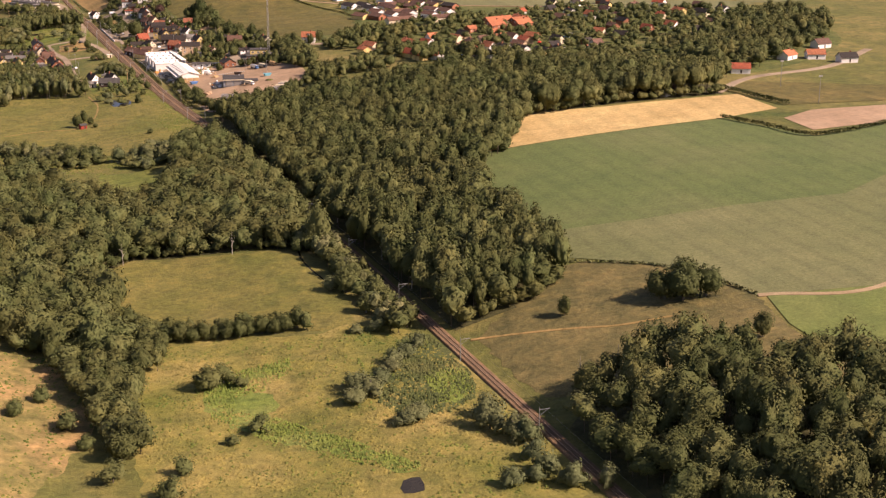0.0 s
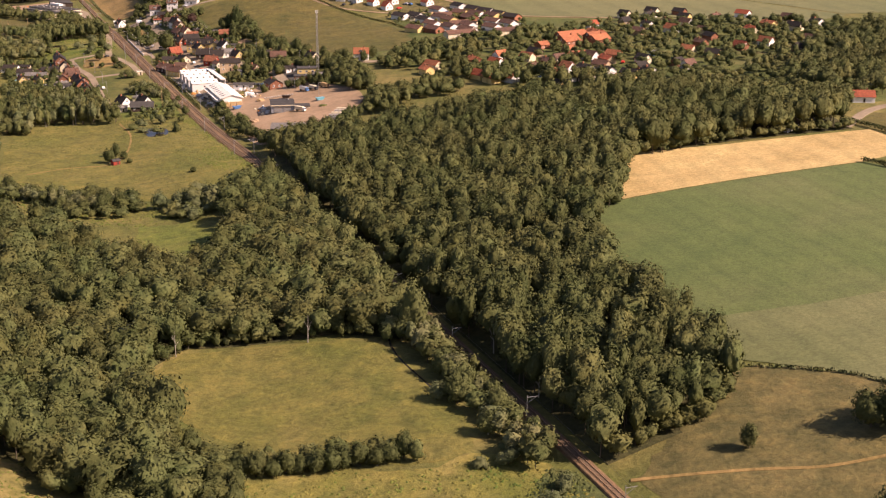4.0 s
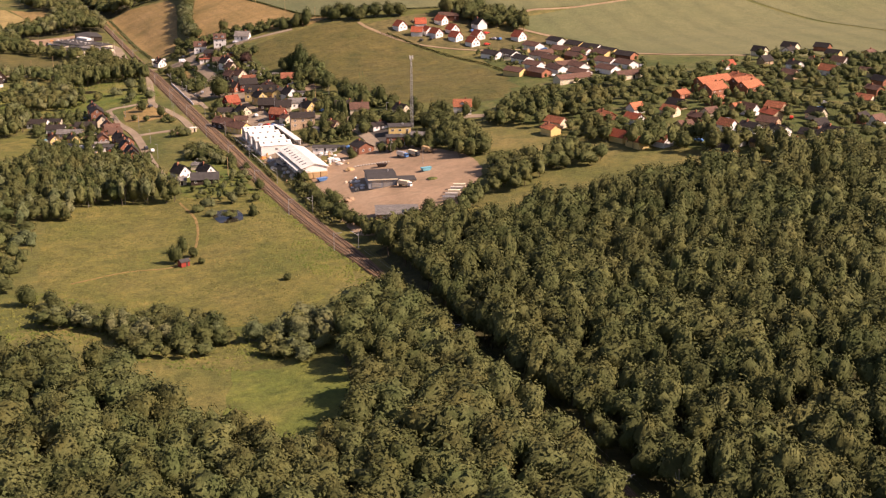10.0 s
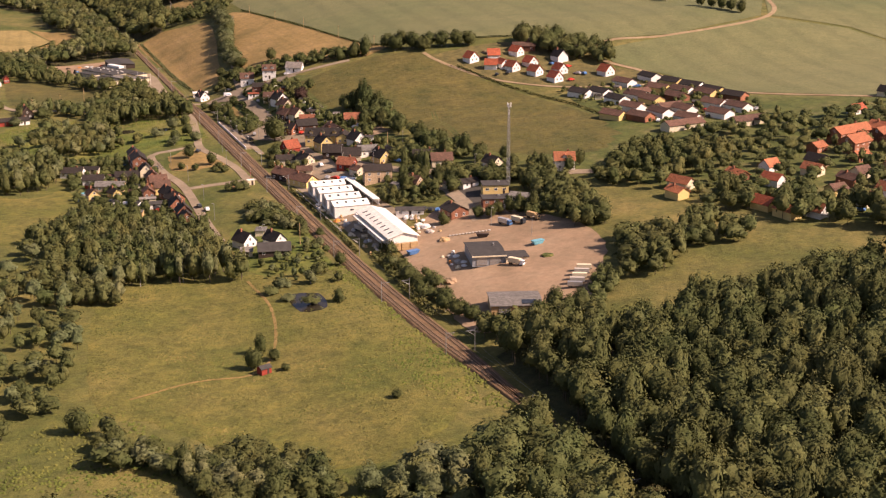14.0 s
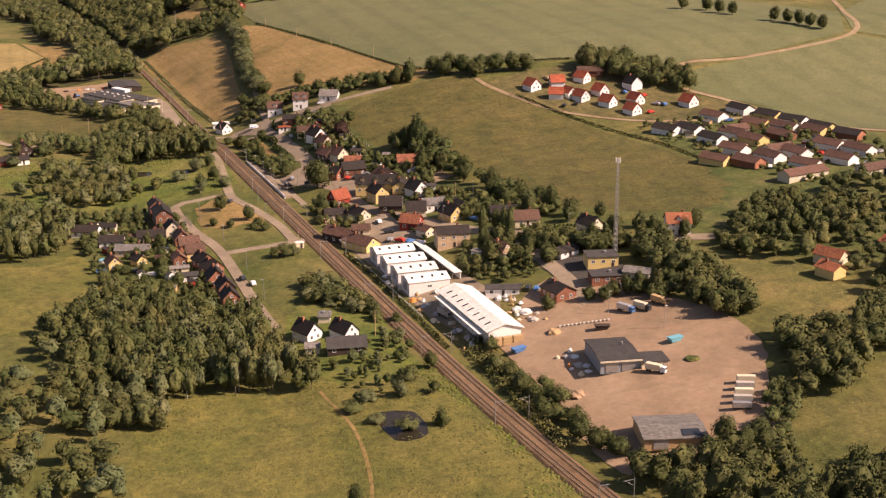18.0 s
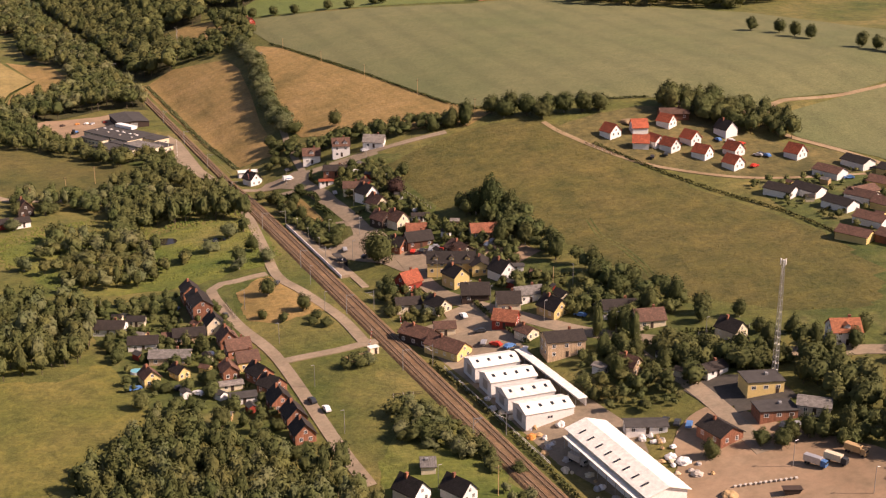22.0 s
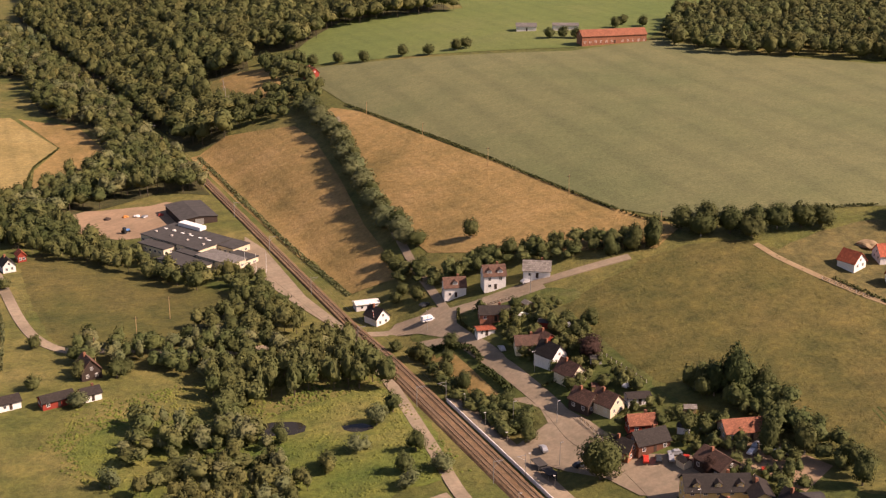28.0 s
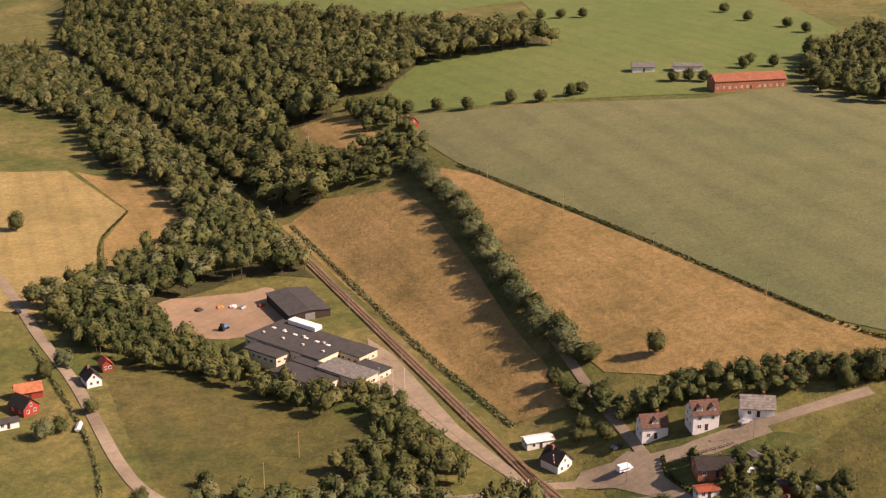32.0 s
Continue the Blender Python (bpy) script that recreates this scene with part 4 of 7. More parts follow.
wood("thicket", [(-22, 828), (-16, 852), (-8, 858), (-4, 835), (-1, 806), (-5, 800), (-10, 820)], 4.2, 5.5, 6, MIXED, "rank shrubs between cottages and railway", seed=67, foot=0.0)
wood("thicket", [(14, 1012), (24, 1014), (27, 1022), (22, 1034), (17, 1044), (15, 1060), (17, 1082), (12, 1088), (12, 1040)], 4.4, 6.5, 6.2, DECID, "leafy trees beside the station platform", seed=68, foot=0.02)
wood("thicket", [(56, 656), (63, 658), (76, 676), (72, 684), (66, 680)], 4.5, 7, 5, [LEAF, LEAF_LIGHT], "bushes at the corner of the yard", seed=69, foot=0.02)
wood("thicket", [(80, 955), (86, 956), (88, 985), (72, 1004), (66, 1000), (74, 985)], 5, 8, 7, DECID, "dense shrubs below the pasture", seed=70, foot=0.02)
wood("thicket", [(-96, 1152), (-70, 1146), (-46, 1136), (-40, 1142), (-36, 1126), (-28, 1112), (-14, 1100), (-12, 1086), (-50, 1098), (-78, 1120), (-98, 1140)], 5.6, 9, 7.5, [LEAF, LEAF_LIGHT, LEAF_GREY], "trees along the lane below the paddock", keep=0.85, seed=71, foot=0.03)
wood("thicket", [(46, 1112), (60, 1114), (84, 1100), (104, 1086), (108, 1092), (88, 1108), (62, 1124), (46, 1124), (40, 1140), (34, 1132)], 5, 7, 6.5, DECID, "dense shrubs between gardens and hay field", seed=72, foot=0.02)
wood("thicket", [(-90, 606), (-68, 616), (-52, 600), (-54, 576), (-67, 570), (-88, 582)], 4.6, 6, 7, [LEAF, LEAF_LIGHT, LEAF], "spreading clump of bushes in the meadow", seed=77, foot=0.0)
wood("thicket", [(-50, 568), (-34, 584), (-24, 562), (-36, 550)], 4.6, 5, 7, [LEAF_GREY, LEAF_LIGHT], "grey-green willow clump in the meadow", seed=78, foot=0.0)

# ---------------------------------------------------------------- houses
WIN_FRAME = mesh("window_frame", *(lambda v, f: (box_data(v, f, (-0.6, -0.05, -0.65), (0.6, 0.06, -0.53)), box_data(v, f, (-0.6, -0.05, 0.53), (0.6, 0.06, 0.65)), box_data(v, f, (-0.6, -0.05, -0.53), (-0.48, 0.06, 0.53)), box_data(v, f, (0.48, -0.05, -0.53), (0.6, 0.06, 0.53)), box_data(v, f, (-0.04, -0.04, -0.53), (0.04, 0.05, 0.53)), (v, f))[-1])([], []), WHITE)
WIN_PANE = box("pane", (-0.48, -0.02, -0.53), (0.48, 0.02, 0.53), PANE)
DOOR = box("door", (-0.5, -0.05, 0), (0.5, 0.06, 2.05), DARKWOOD, 0.02)
SKYLIGHT = box("skylight", (-0.45, -0.7, 0), (0.45, 0.7, 0.14), PANE, 0.03)
CHIMNEYS = {m.name: box("chimney", (-0.4, -0.4, 0), (0.4, 0.4, 1.9), m, 0.04) for m in (BRICK, WHITE, ROOF_FELT)}


def window(ob, x, y, z, turn, w=1.0, h=1.0, pane=True):
    fr = part("window", WIN_FRAME, ob, pose(x, y, z, 0, 0, turn) @ Matrix.Diagonal((w, 1, h, 1)))
    if pane:
        part("pane", WIN_PANE, fr)


def gable_walls(long, deep, tall, pitch, mat):
    """Four walls with two gables; the ridge runs along x."""
    a, b, r = long / 2, deep / 2, tall + deep / 2 * math.tan(radians(pitch)) - 0.12
    v = [(-a, -b, -1.2), (a, -b, -1.2), (a, b, -1.2), (-a, b, -1.2), (-a, -b, tall), (a, -b, tall), (a, b, tall), (-a, b, tall), (-a, 0, r), (a, 0, r)]
    return mesh("wall", v, [(0, 1, 5, 4), (1, 2, 6, 9, 5), (2, 3, 7, 6), (3, 0, 4, 8, 7), (4, 5, 9, 8), (6, 7, 8, 9)], mat)


def gable_roof(long, deep, tall, pitch, mat, eave=0.45, verge=0.4, thick=0.18):
    """Two roof slopes with eaves and thickness."""
    a, s = long / 2 + verge, math.tan(radians(pitch))
    b = deep / 2 + eave
    top = tall + deep / 2 * s
    v = []
    for x in (-a, a):
        v += [(x, -b, top - b * s), (x, 0, top), (x, b, top - b * s), (x, b, top - b * s + thick), (x, 0, top + thick * 1.2), (x, -b, top - b * s + thick)]
    f = [(0, 1, 4, 5), (1, 2, 3, 4), (6, 11, 10, 7), (7, 10, 9, 8)]
    f += [(5, 4, 10, 11), (4, 3, 9, 10), (0, 6, 7, 1), (1, 7, 8, 2), (0, 5, 11, 6), (2, 8, 9, 3)]
    return mesh("roof", v, f, mat)


HOMES = []


def house(x, y, turn, long, deep, tall, pitch, wall, roof, label, group="village houses", near=True, chimney=BRICK, dormers=0, name="house", lights=0, floors=1, sink=0.0, category="house"):
    """A house with walls, pitched roof, windows, door and chimney; turn: degrees from east of its ridge."""
    x, y, long, deep = x - 1.6, y - 3.0, long * 0.9, deep * 0.9
    HOMES.append((x, y))
    ob = thing(name, Matrix.Translation(up(x, y, -sink)) @ pose(0, 0, 0, 0, 0, turn), label, category, group)
    part("wall", gable_walls(long, deep, tall, pitch, wall), ob)
    part("roof", gable_roof(long, deep, tall, pitch, roof), ob)
    s = math.tan(radians(pitch))
    ridge = tall + deep / 2 * s
    if chimney:
        part("chimney", CHIMNEYS[chimney.name], ob, pose(long * 0.18, deep * 0.06, ridge - 0.9))
    for fl in range(floors):
        z = 1.5 + 2.6 * fl
        if z > tall - 0.5:
            break
        n = max(2, int(long / 3.4))
        for i in range(n):
            u = (i + 0.5) / n * long - long / 2
            if not (fl == 0 and i == n // 2):
                window(ob, u, -deep / 2, z, 0, pane=near)
            if near:
                window(ob, u, deep / 2, z, 180, pane=False)
        for e in (-1, 1):
            for u in (-deep * 0.22, deep * 0.22):
                if near:
                    window(ob, e * long / 2, u, z, 90 * e, 0.9)
    if ridge - tall > 2.2:
        for e in (-1, 1):
            window(ob, e * long / 2, 0, tall + 0.75, 90 * e, 0.85, 0.9, near)
    part("door", DOOR, ob, pose(0.2, -deep / 2, 0.1))
    for i in range(dormers):
        u = (i + 0.5) / dormers * long - long / 2
        for side in (-1,):
            base = ridge - deep * 0.34 * s
            d = part("dormer", gable_walls(1.5, 1.9, 1.0, 35, wall), ob, pose(u, side * deep * 0.3, base - 0.2, 0, 0, 90))
            part("dormer_roof", gable_roof(2.0, 1.9, 1.0, 35, roof, 0.2, 0.2, 0.12), d)
            window(d, -0.75 if side < 0 else 0.75, 0, 0.55, -90, 0.8, 0.7, False)
    for i in range(lights):
        u = (i + 0.5) / lights * long - long / 2
        part("roof_window", SKYLIGHT, ob, pose(u, -deep * 0.25, tall + deep * 0.25 * s + 0.2, -pitch * -1, 0, 0))
    return ob


def gabled(x, y, turn, long, deep, tall, pitch, wall, roof, label, **more):
    """A house given by the foot of its lit front gable."""
    a = radians(turn)
    return house(x + math.cos(a) * long * 0.45 + 1.6, y + math.sin(a) * long * 0.45 + 3.0, turn, long, deep, tall, pitch, wall, roof, label, **more)


def flat_block(x, y, turn, long, deep, tall, wall, roof, label, name="building", category="building", group="", bays=3, near=True):
    """A low building with a flat roof, parapet edge, windows and a gate."""
    ob = thing(name, Matrix.Translation(up(x, y)) @ pose(0, 0, 0, 0, 0, turn), label, category, group)
    part("wall", box("wall", (-long / 2, -deep / 2, -1.2), (long / 2, deep / 2, tall), wall), ob)
    part("roof", box("roof", (-long / 2 - 0.35, -deep / 2 - 0.35, tall), (long / 2 + 0.35, deep / 2 + 0.35, tall + 0.3), roof, 0.05), ob)
    for i in range(bays):
        u = (i + 0.5) / bays * long - long / 2
        window(ob, u, -deep / 2, tall * 0.6, 0, 1.2, 0.9, near)
    part("door", DOOR, ob, pose(long * 0.32, -deep / 2, 0.05))
    part("vent", box("vent", (-0.5, -0.5, 0), (0.5, 0.5, 0.7), STEEL, 0.05), ob, pose(long * 0.15, deep * 0.1, tall + 0.3))
    return ob


B1 = "red brick house with a dark tiled roof"
# the western street
house(-47, 981, 88, 9, 7, 5.2, 40, BRICK, ROOF_DARK, "tall " + B1, floors=2)
house(-47, 966, 88, 16, 8, 5.8, 35, BRICK, ROOF_DARK, "long two-storey red brick terrace with a dark roof", floors=2)
house(-46, 948, 88, 8, 7, 3.6, 45, CREAM, ROOF_DARK, "cream gabled house with a dark tiled roof")
house(-56, 944, -8, 12, 7, 2.8, 32, BEIGE, ROOF_DARK, "low brick house with a dark tiled roof")
house(-45, 933, 88, 8, 7, 3.2, 45, BRICK, ROOF_BROWN, "red brick gabled house with a brown roof", lights=2)
house(-44, 923, 0, 9, 7, 3.2, 40, BRICK, ROOF_BROWN, "red brick house with a white verge")
house(-44, 911, 0, 8, 7, 3.4, 38, YELLOW, ROOF_BROWN, "yellow rendered house with a brown roof")
house(-51, 907, 88, 8, 6, 3.0, 38, BRICK, ROOF_BROWN, "brown roofed house with a white porch")
house(-43, 899, 108, 8, 7, 2.9, 42, BRICK, ROOF_DARK, B1 + " by the street")
house(-42, 888, 118, 8, 7, 2.9, 42, BRICK, ROOF_DARK, B1 + " by the street")
house(-43, 876, 88, 9, 7.5, 3.2, 45, BRICK, ROOF_DARK, B1 + " and pale gable")
house(-42, 864, 88, 9, 7, 3.0, 45, BRICK, ROOF_DARK, B1 + " and pale gable")
house(-43, 852, 88, 8, 7, 3.0, 45, BRICK, ROOF_DARK, B1)
house(-52, 886, -5, 9, 5, 2.4, 18, WHITE, ROOF_FELT, "low white garage with a felt roof", chimney=None)
house(-53, 897, -5, 8, 4, 2.2, 14, CREAM, ROOF_GREY, "low outbuilding with a grey roof", chimney=None)
house(-62, 946, -10, 6, 4, 2.3, 25, YELLOW, ROOF_BROWN, "small yellow garden shed on a lawn", chimney=None)
house(-72, 943, -15, 11, 7, 2.7, 30, WHITE, ROOF_DARK, "white bungalow with a dark roof")
house(-66, 927, -20, 15, 7, 2.8, 28, BEIGE, ROOF_GREY, "long beige bungalow with a faded grey roof")
house(-76, 912, 98, 7, 6, 3.0, 42, YELLOW, ROOF_BROWN, "yellow gabled cottage with a brown roof")
house(-66, 913, 113, 6, 5, 2.6, 40, YELLOW, ROOF_DARK, "small yellow gabled cottage")
house(-80, 962, -25, 12, 8, 2.7, 28, WHITE, ROOF_DARK, "white walled bungalow with a black roof")
house(-70, 966, -20, 7, 5, 2.4, 25, CREAM, ROOF_DARK, "low cream outbuilding with a dark roof", chimney=None)
# white cottages beside the railway
house(-28, 803, 113, 9, 7, 3.0, 46, WHITE, ROOF_DARK, "white gabled cottage with a black roof", group="white cottages")
house(-17, 797, 113, 9, 6.5, 2.8, 46, WHITE, ROOF_DARK, "white gabled cottage with a black roof", group="white cottages")
house(-20, 785, -12, 14, 7, 2.5, 38, DARKWOOD, ROOF_FELT, "long black barn beside the white cottages", group="", chimney=None, name="barn", category="barn")
house(-30, 790, -12, 5, 5, 2.6, 25, CREAM, ROOF_GREY, "small grey lean-to by the barn", group="", chimney=None, name="outbuilding", category="shed")
flat_block(-20, 812, 70, 6, 4, 2.0, CREAM, ROOF_GREY, "pale flat-roofed garage beside the white cottages", name="garage", category="garage")
# village east of the railway
gabled(20.1, 878.5, 116, 16, 8.5, 3.0, 35, YELLOW, ROOF_BROWN, "yellow gabled house with a brown roof beside the sheds")
house(14, 902, 120, 14, 8, 3.4, 35, DARKWOOD, ROOF_BROWN, "brown roofed house at the crossing")
house(23.5, 903, -16, 8, 6, 2.8, 30, CREAM, ROOF_BROWN, "low cream annex with a brown roof", chimney=None)
house(21, 931, -10, 10, 6, 2.8, 35, CREAM, ROOF_DARK, "dark roofed house beside the railway")
gabled(28.5, 915, 106, 9, 7, 2.6, 40, CREAM, ROOF_DARK, "cream gabled cottage with a dark roof")
house(28, 948, 20, 9, 7, 3.4, 48, FALU, ROOF_RED, "red wooden house with a bright red roof")
house(46.5, 951, -22, 20, 9, 4.6, 38, YELLOW, ROOF_DARK, "long yellow inn with dormers and a dark roof", dormers=3, floors=2)
gabled(42, 931, 102, 9, 7.5, 4.4, 42, YELLOW, ROOF_DARK, "yellow gabled wing of the inn", floors=2)
house(55, 943, 68, 11, 7, 3.4, 30, YELLOW, ROOF_DARK, "low yellow back wing of the inn")
house(43, 921, -20, 11, 8, 3.0, 42, DARKWOOD, ROOF_DARK, "dark wooden house beside the street")
gabled(58.2, 925, 104, 9, 8, 3.2, 45, WHITE, ROOF_DARK, "white gabled house with a dark roof")
house(65, 934, -20, 7, 4, 2.3, 15, WHITE, ROOF_FELT, "row of low white garages behind houses", chimney=None)
house(48.5, 905, -18, 9, 8, 3.4, 40, CREAM, ROOF_DARK, "dark roofed house by the street")
house(57, 907, -5, 11, 7, 3.2, 32, WHITE, ROOF_GREY, "white house with a grey sheet roof")
gabled(58.0, 883, 104, 10, 7.5, 3.0, 45, YELLOW, ROOF_DARK, "dark roofed house with a yellow gable")
house(66, 898, 98, 6, 5, 2.4, 35, CREAM, ROOF_DARK, "small dark-roofed outbuilding behind the houses", chimney=None)
house(42, 893, -40, 9, 7, 3.0, 42, FALU, ROOF_RUST, "red house with a faded red tiled roof")
house(43.5, 880, 108, 7, 6, 2.6, 32, CREAM, ROOF_BROWN, "small cream cottage with brown roof")
house(47.5, 862, -10, 14, 9.5, 5.6, 25, BEIGE, ROOF_DARK, "two-storey beige apartment house with balconies", floors=2)
house(56.8, 836, 118, 7, 6, 3.6, 42, BEIGE, ROOF_BROWN, "small brick cottage with a steep brown roof")
house(50.6, 842, 118, 5, 4, 2.3, 15, WHITE, ROOF_GREY, "low white lean-to beside the brick cottage", chimney=None)
house(76, 876, -16, 13, 8, 2.9, 30, WHITE, ROOF_DARK, "dark roofed bungalow by the main street")
house(79, 862, -12, 11, 8, 2.9, 38, CREAM, ROOF_BROWN, "brown roofed house beside the street")
house(95, 838, 108, 9, 7, 3.2, 42, CREAM, ROOF_DARK, "dark gabled house among trees")
house(76, 820, 10, 9, 6, 2.4, 25, WHITE, ROOF_DARK, "low white house with a dark roof")
house(120, 815, -20, 10, 8.5, 4.6, 38, WHITE, ROOF_ORANGE, "white villa with an orange tiled roof and dormers", dormers=1, floors=2)
house(57, 787, 98, 11, 9, 2.9, 28, BRICK, ROOF_DARK, "red brick house with dark roof and white verge")
house(43, 803, -20, 13, 6, 2.5, 15, WHITE, ROOF_FELT, "long white garage with several doors", chimney=None)
flat_block(80, 800, -15, 11, 8, 4.0, YELLOW, ROOF_FELT, "ochre flat-roofed building beside the mast", name="workshop", category="workshop")
flat_block(74, 785, -15, 11, 7, 2.9, BRICK, ROOF_FELT, "low brick building with a felt roof", name="workshop", category="workshop")
house(86, 784, -40, 10, 8, 2.6, 14, CONCRETE, ROOF_GREY, "open carport with a grey roof", chimney=None, group="", name="carport", category="carport")
# round the station
house(72, 972, -14, 17, 8, 2.9, 36, BEIGE, ROOF_RUST, "long brick barn with a rust-red tiled roof", group="", chimney=None, name="barn", category="barn")
house(46, 984, 0, 12, 8, 3.0, 38, BRICK, ROOF_DARK, "red brick house with a dark roof by the square")
house(38, 985, 118, 8, 7, 3.0, 42, BRICK, ROOF_DARK, "red brick gabled house by the square")
house(49, 993, -15, 9, 6, 3.0, 40, FALU, ROOF_RUST, "small red house with a faded red roof")
gabled(46.4, 1001.5, 108, 9, 7.5, 3.2, 44, CREAM, ROOF_BROWN, "cream gabled house with brown roof")
house(42, 1014, 108, 9, 7, 3.2, 44, DARKWOOD, ROOF_BROWN, "brown boarded house with steep roof")
house(56, 1006, -15, 8, 5, 2.4, 20, WHITE, ROOF_DARK, "low white annex with dark roof", chimney=None)
gabled(45.3, 1023.5, 104, 9, 7.5, 3.2, 46, CREAM, ROOF_BROWN, "gabled house with cream boards")
house(46, 1044, 108, 9, 8, 3.6, 45, WHITE, ROOF_DARK, "white and yellow house with a steep dark roof")
house(44, 1057, -20, 9, 7, 2.8, 35, CREAM, ROOF_BROWN, "cream bungalow with brown roof")
house(50, 1055, 98, 7, 6, 2.6, 35, FALU, ROOF_BROWN, "red boarded house with brown roof")
house(38, 1077, -10, 7, 4, 2.4, 12, WHITE, ROOF_RED, "small white kiosk with a red roof", chimney=None)
house(45, 1084, -20, 12, 9, 2.6, 24, BRICK, ROOF_DARK, "wide dark bungalow inside the road bend")
house(42.2, 1112, -15, 9, 7, 4.2, 42, WHITE, ROOF_BROWN, "white house with a brown hipped roof", dormers=1)
house(54.5, 1104, -15, 9, 8, 5.4, 40, WHITE, ROOF_BROWN, "tall white house with a red-brown roof", dormers=2, floors=2)
house(69, 1097, -30, 11, 7, 3.0, 42, WHITE, ROOF_GREY, "white house with a slate grey roof")
house(15.5, 1123, 108, 8, 7, 3.2, 45, WHITE, ROOF_DARK, "white gabled signal house beside the crossing")
house(17, 1138, -5, 10, 5, 2.6, 14, WHITE, ROOF_WHITE, "low white shed behind the signal house", chimney=None)
house(55, 962, 98, 12, 9, 3.2, 32, DARKWOOD, ROOF_BROWN, "wide brown roofed house by the square")
# western farmsteads
house(-91, 1127, 98, 9, 8, 3.4, 48, DARKWOOD, ROOF_BROWN, "dark house with a steep brown roof and white porch", group="farm cottages")
house(-105, 1108, 10, 12, 6, 2.6, 30, FALU, ROOF_DARK, "low red barn with a dark roof", group="farm cottages", chimney=None)
house(-94, 1108, 10, 7, 6, 2.6, 30, WHITE, ROOF_DARK, "small white cottage with dark roof", group="farm cottages")
house(-120, 1112, 10, 8, 6, 2.6, 30, WHITE, ROOF_DARK, "small white outbuilding with a dark roof", group="farm cottages", chimney=None)
house(-102, 1252, 98, 8, 6, 3.0, 45, WHITE, ROOF_DARK, "white cottage with a dark roof by the road", group="farm cottages")
house(-95, 1262, 98, 5, 4, 3.0, 45, FALU, ROOF_RED, "small red shed with a red roof", group="farm cottages", chimney=None)
house(-124, 1250, 0, 10, 6, 2.8, 40, FALU, ROOF_ORANGE, "red boarded house with orange roof", group="farm cottages")
house(-127, 1238, 118, 9, 7, 3.0, 42, FALU, ROOF_DARK, "red boarded barn with dark roof", group="farm cottages", chimney=None)
house(-134, 1228, 5, 8, 4, 2.4, 20, WHITE, ROOF_FELT, "low white garage beside farm buildings", group="farm cottages", chimney=None)
# new houses on the hill
E1 = "new white house with a bright red tiled roof"
for x, y, turn, deep, dormers in ((161.5, 1029, 104, 9, 0), (178, 1030, 165, 9, 1), (191, 1028, 112, 8, 0), (170, 1014, 150, 8, 0), (174, 1011, 98, 7, 0), (178, 1004, 106, 8, 1), (190.5, 1007, 104, 8.5, 1), (187, 991, 112, 8.5, 1), (201, 988, 104, 8.5, 1), (224, 974, 108, 9.5, 1), (192, 975, 104, 8.5, 1)):
    gabled(x, y, turn, 8, deep * 0.84, 2.7, 44, WHITE, ROOF_RED, E1, group="new estate houses", chimney=None, dormers=dormers)
gabled(210, 1008, 100, 9, 8, 3.2, 44, WHITE, ROOF_DARK, "dark gabled house beside the grove", near=False)
house(199, 1041, -20, 15, 8, 2.8, 28, BRICK, ROOF_BROWN, "long brown roofed farmhouse", near=False)
# row of bungalows
R1 = "low brown roofed bungalow with white gable"
for i, (x, y) in enumerate(((241, 950), (246.5, 932.5), (250.5, 917), (252, 898.5), (255, 881), (200, 929), (191.5, 935), (199, 908), (213, 911), (213, 896), (239, 908), (245.5, 894.5), (190.5, 865), (202, 867), (197, 886), (215, 866), (225.5, 848), (181.5, 876), (223, 945), (232, 921), (228, 896), (236, 870), (241, 856), (208, 848))):
    wall = (WHITE, YELLOW, WHITE, YELLOW, BRICK, WHITE, WHITE, WHITE)[i % 8]
    roof = ROOF_DARK if i < 8 else ROOF_BROWN
    gabled(x, y, 100 + (i * 7) % 15, 14, 8.5, 2.7, 27, wall, roof, ("low bungalow with a dark roof and pale gable" if i < 8 else "low brown roofed bungalow with white gable"), group="hillside bungalows", near=False, chimney=None)
for x, y, long in ((198, 846, 24), (228, 836, 22), (212, 884, 16), (216, 925, 14)):
    house(x, y, 8, long, 8, 2.7, 27, CREAM, ROOF_BROWN, "long brown roofed row of bungalows", group="hillside bungalows", near=False, chimney=None)
# hillside town
TOWN_ORANGE = [(225, 748), (200, 736), (168, 688), (158, 692), (225, 727), (206, 695), (170, 747), (146, 749), (184, 754), (137, 739), (247, 716), (322, 778), (219, 770), (292, 708), (349, 712), (388, 768)]
TOWN_RED = [(187, 692), (178, 732), (157, 706), (235, 703), (281, 826), (325, 704), (366, 755), (400, 816)]
TOWN_DARK = [(193, 673), (182, 656), (202, 660), (220, 674), (238, 680), (253, 693), (214, 650), (228, 660), (306, 826), (316, 802), (367, 846), (349, 853), (337, 847), (356, 821), (210, 747), (213, 686), (262, 680), (325, 850), (240, 662), (299, 690), (350, 690), (422, 764), (328, 743), (398, 752)]
TOWN_BROWN = [(186, 711), (298, 780), (344, 799), (203, 715), (209, 726), (232, 717), (333, 806), (226, 690), (264, 672), (310, 725), (338, 765), (378, 706), (371, 817), (418, 790)]
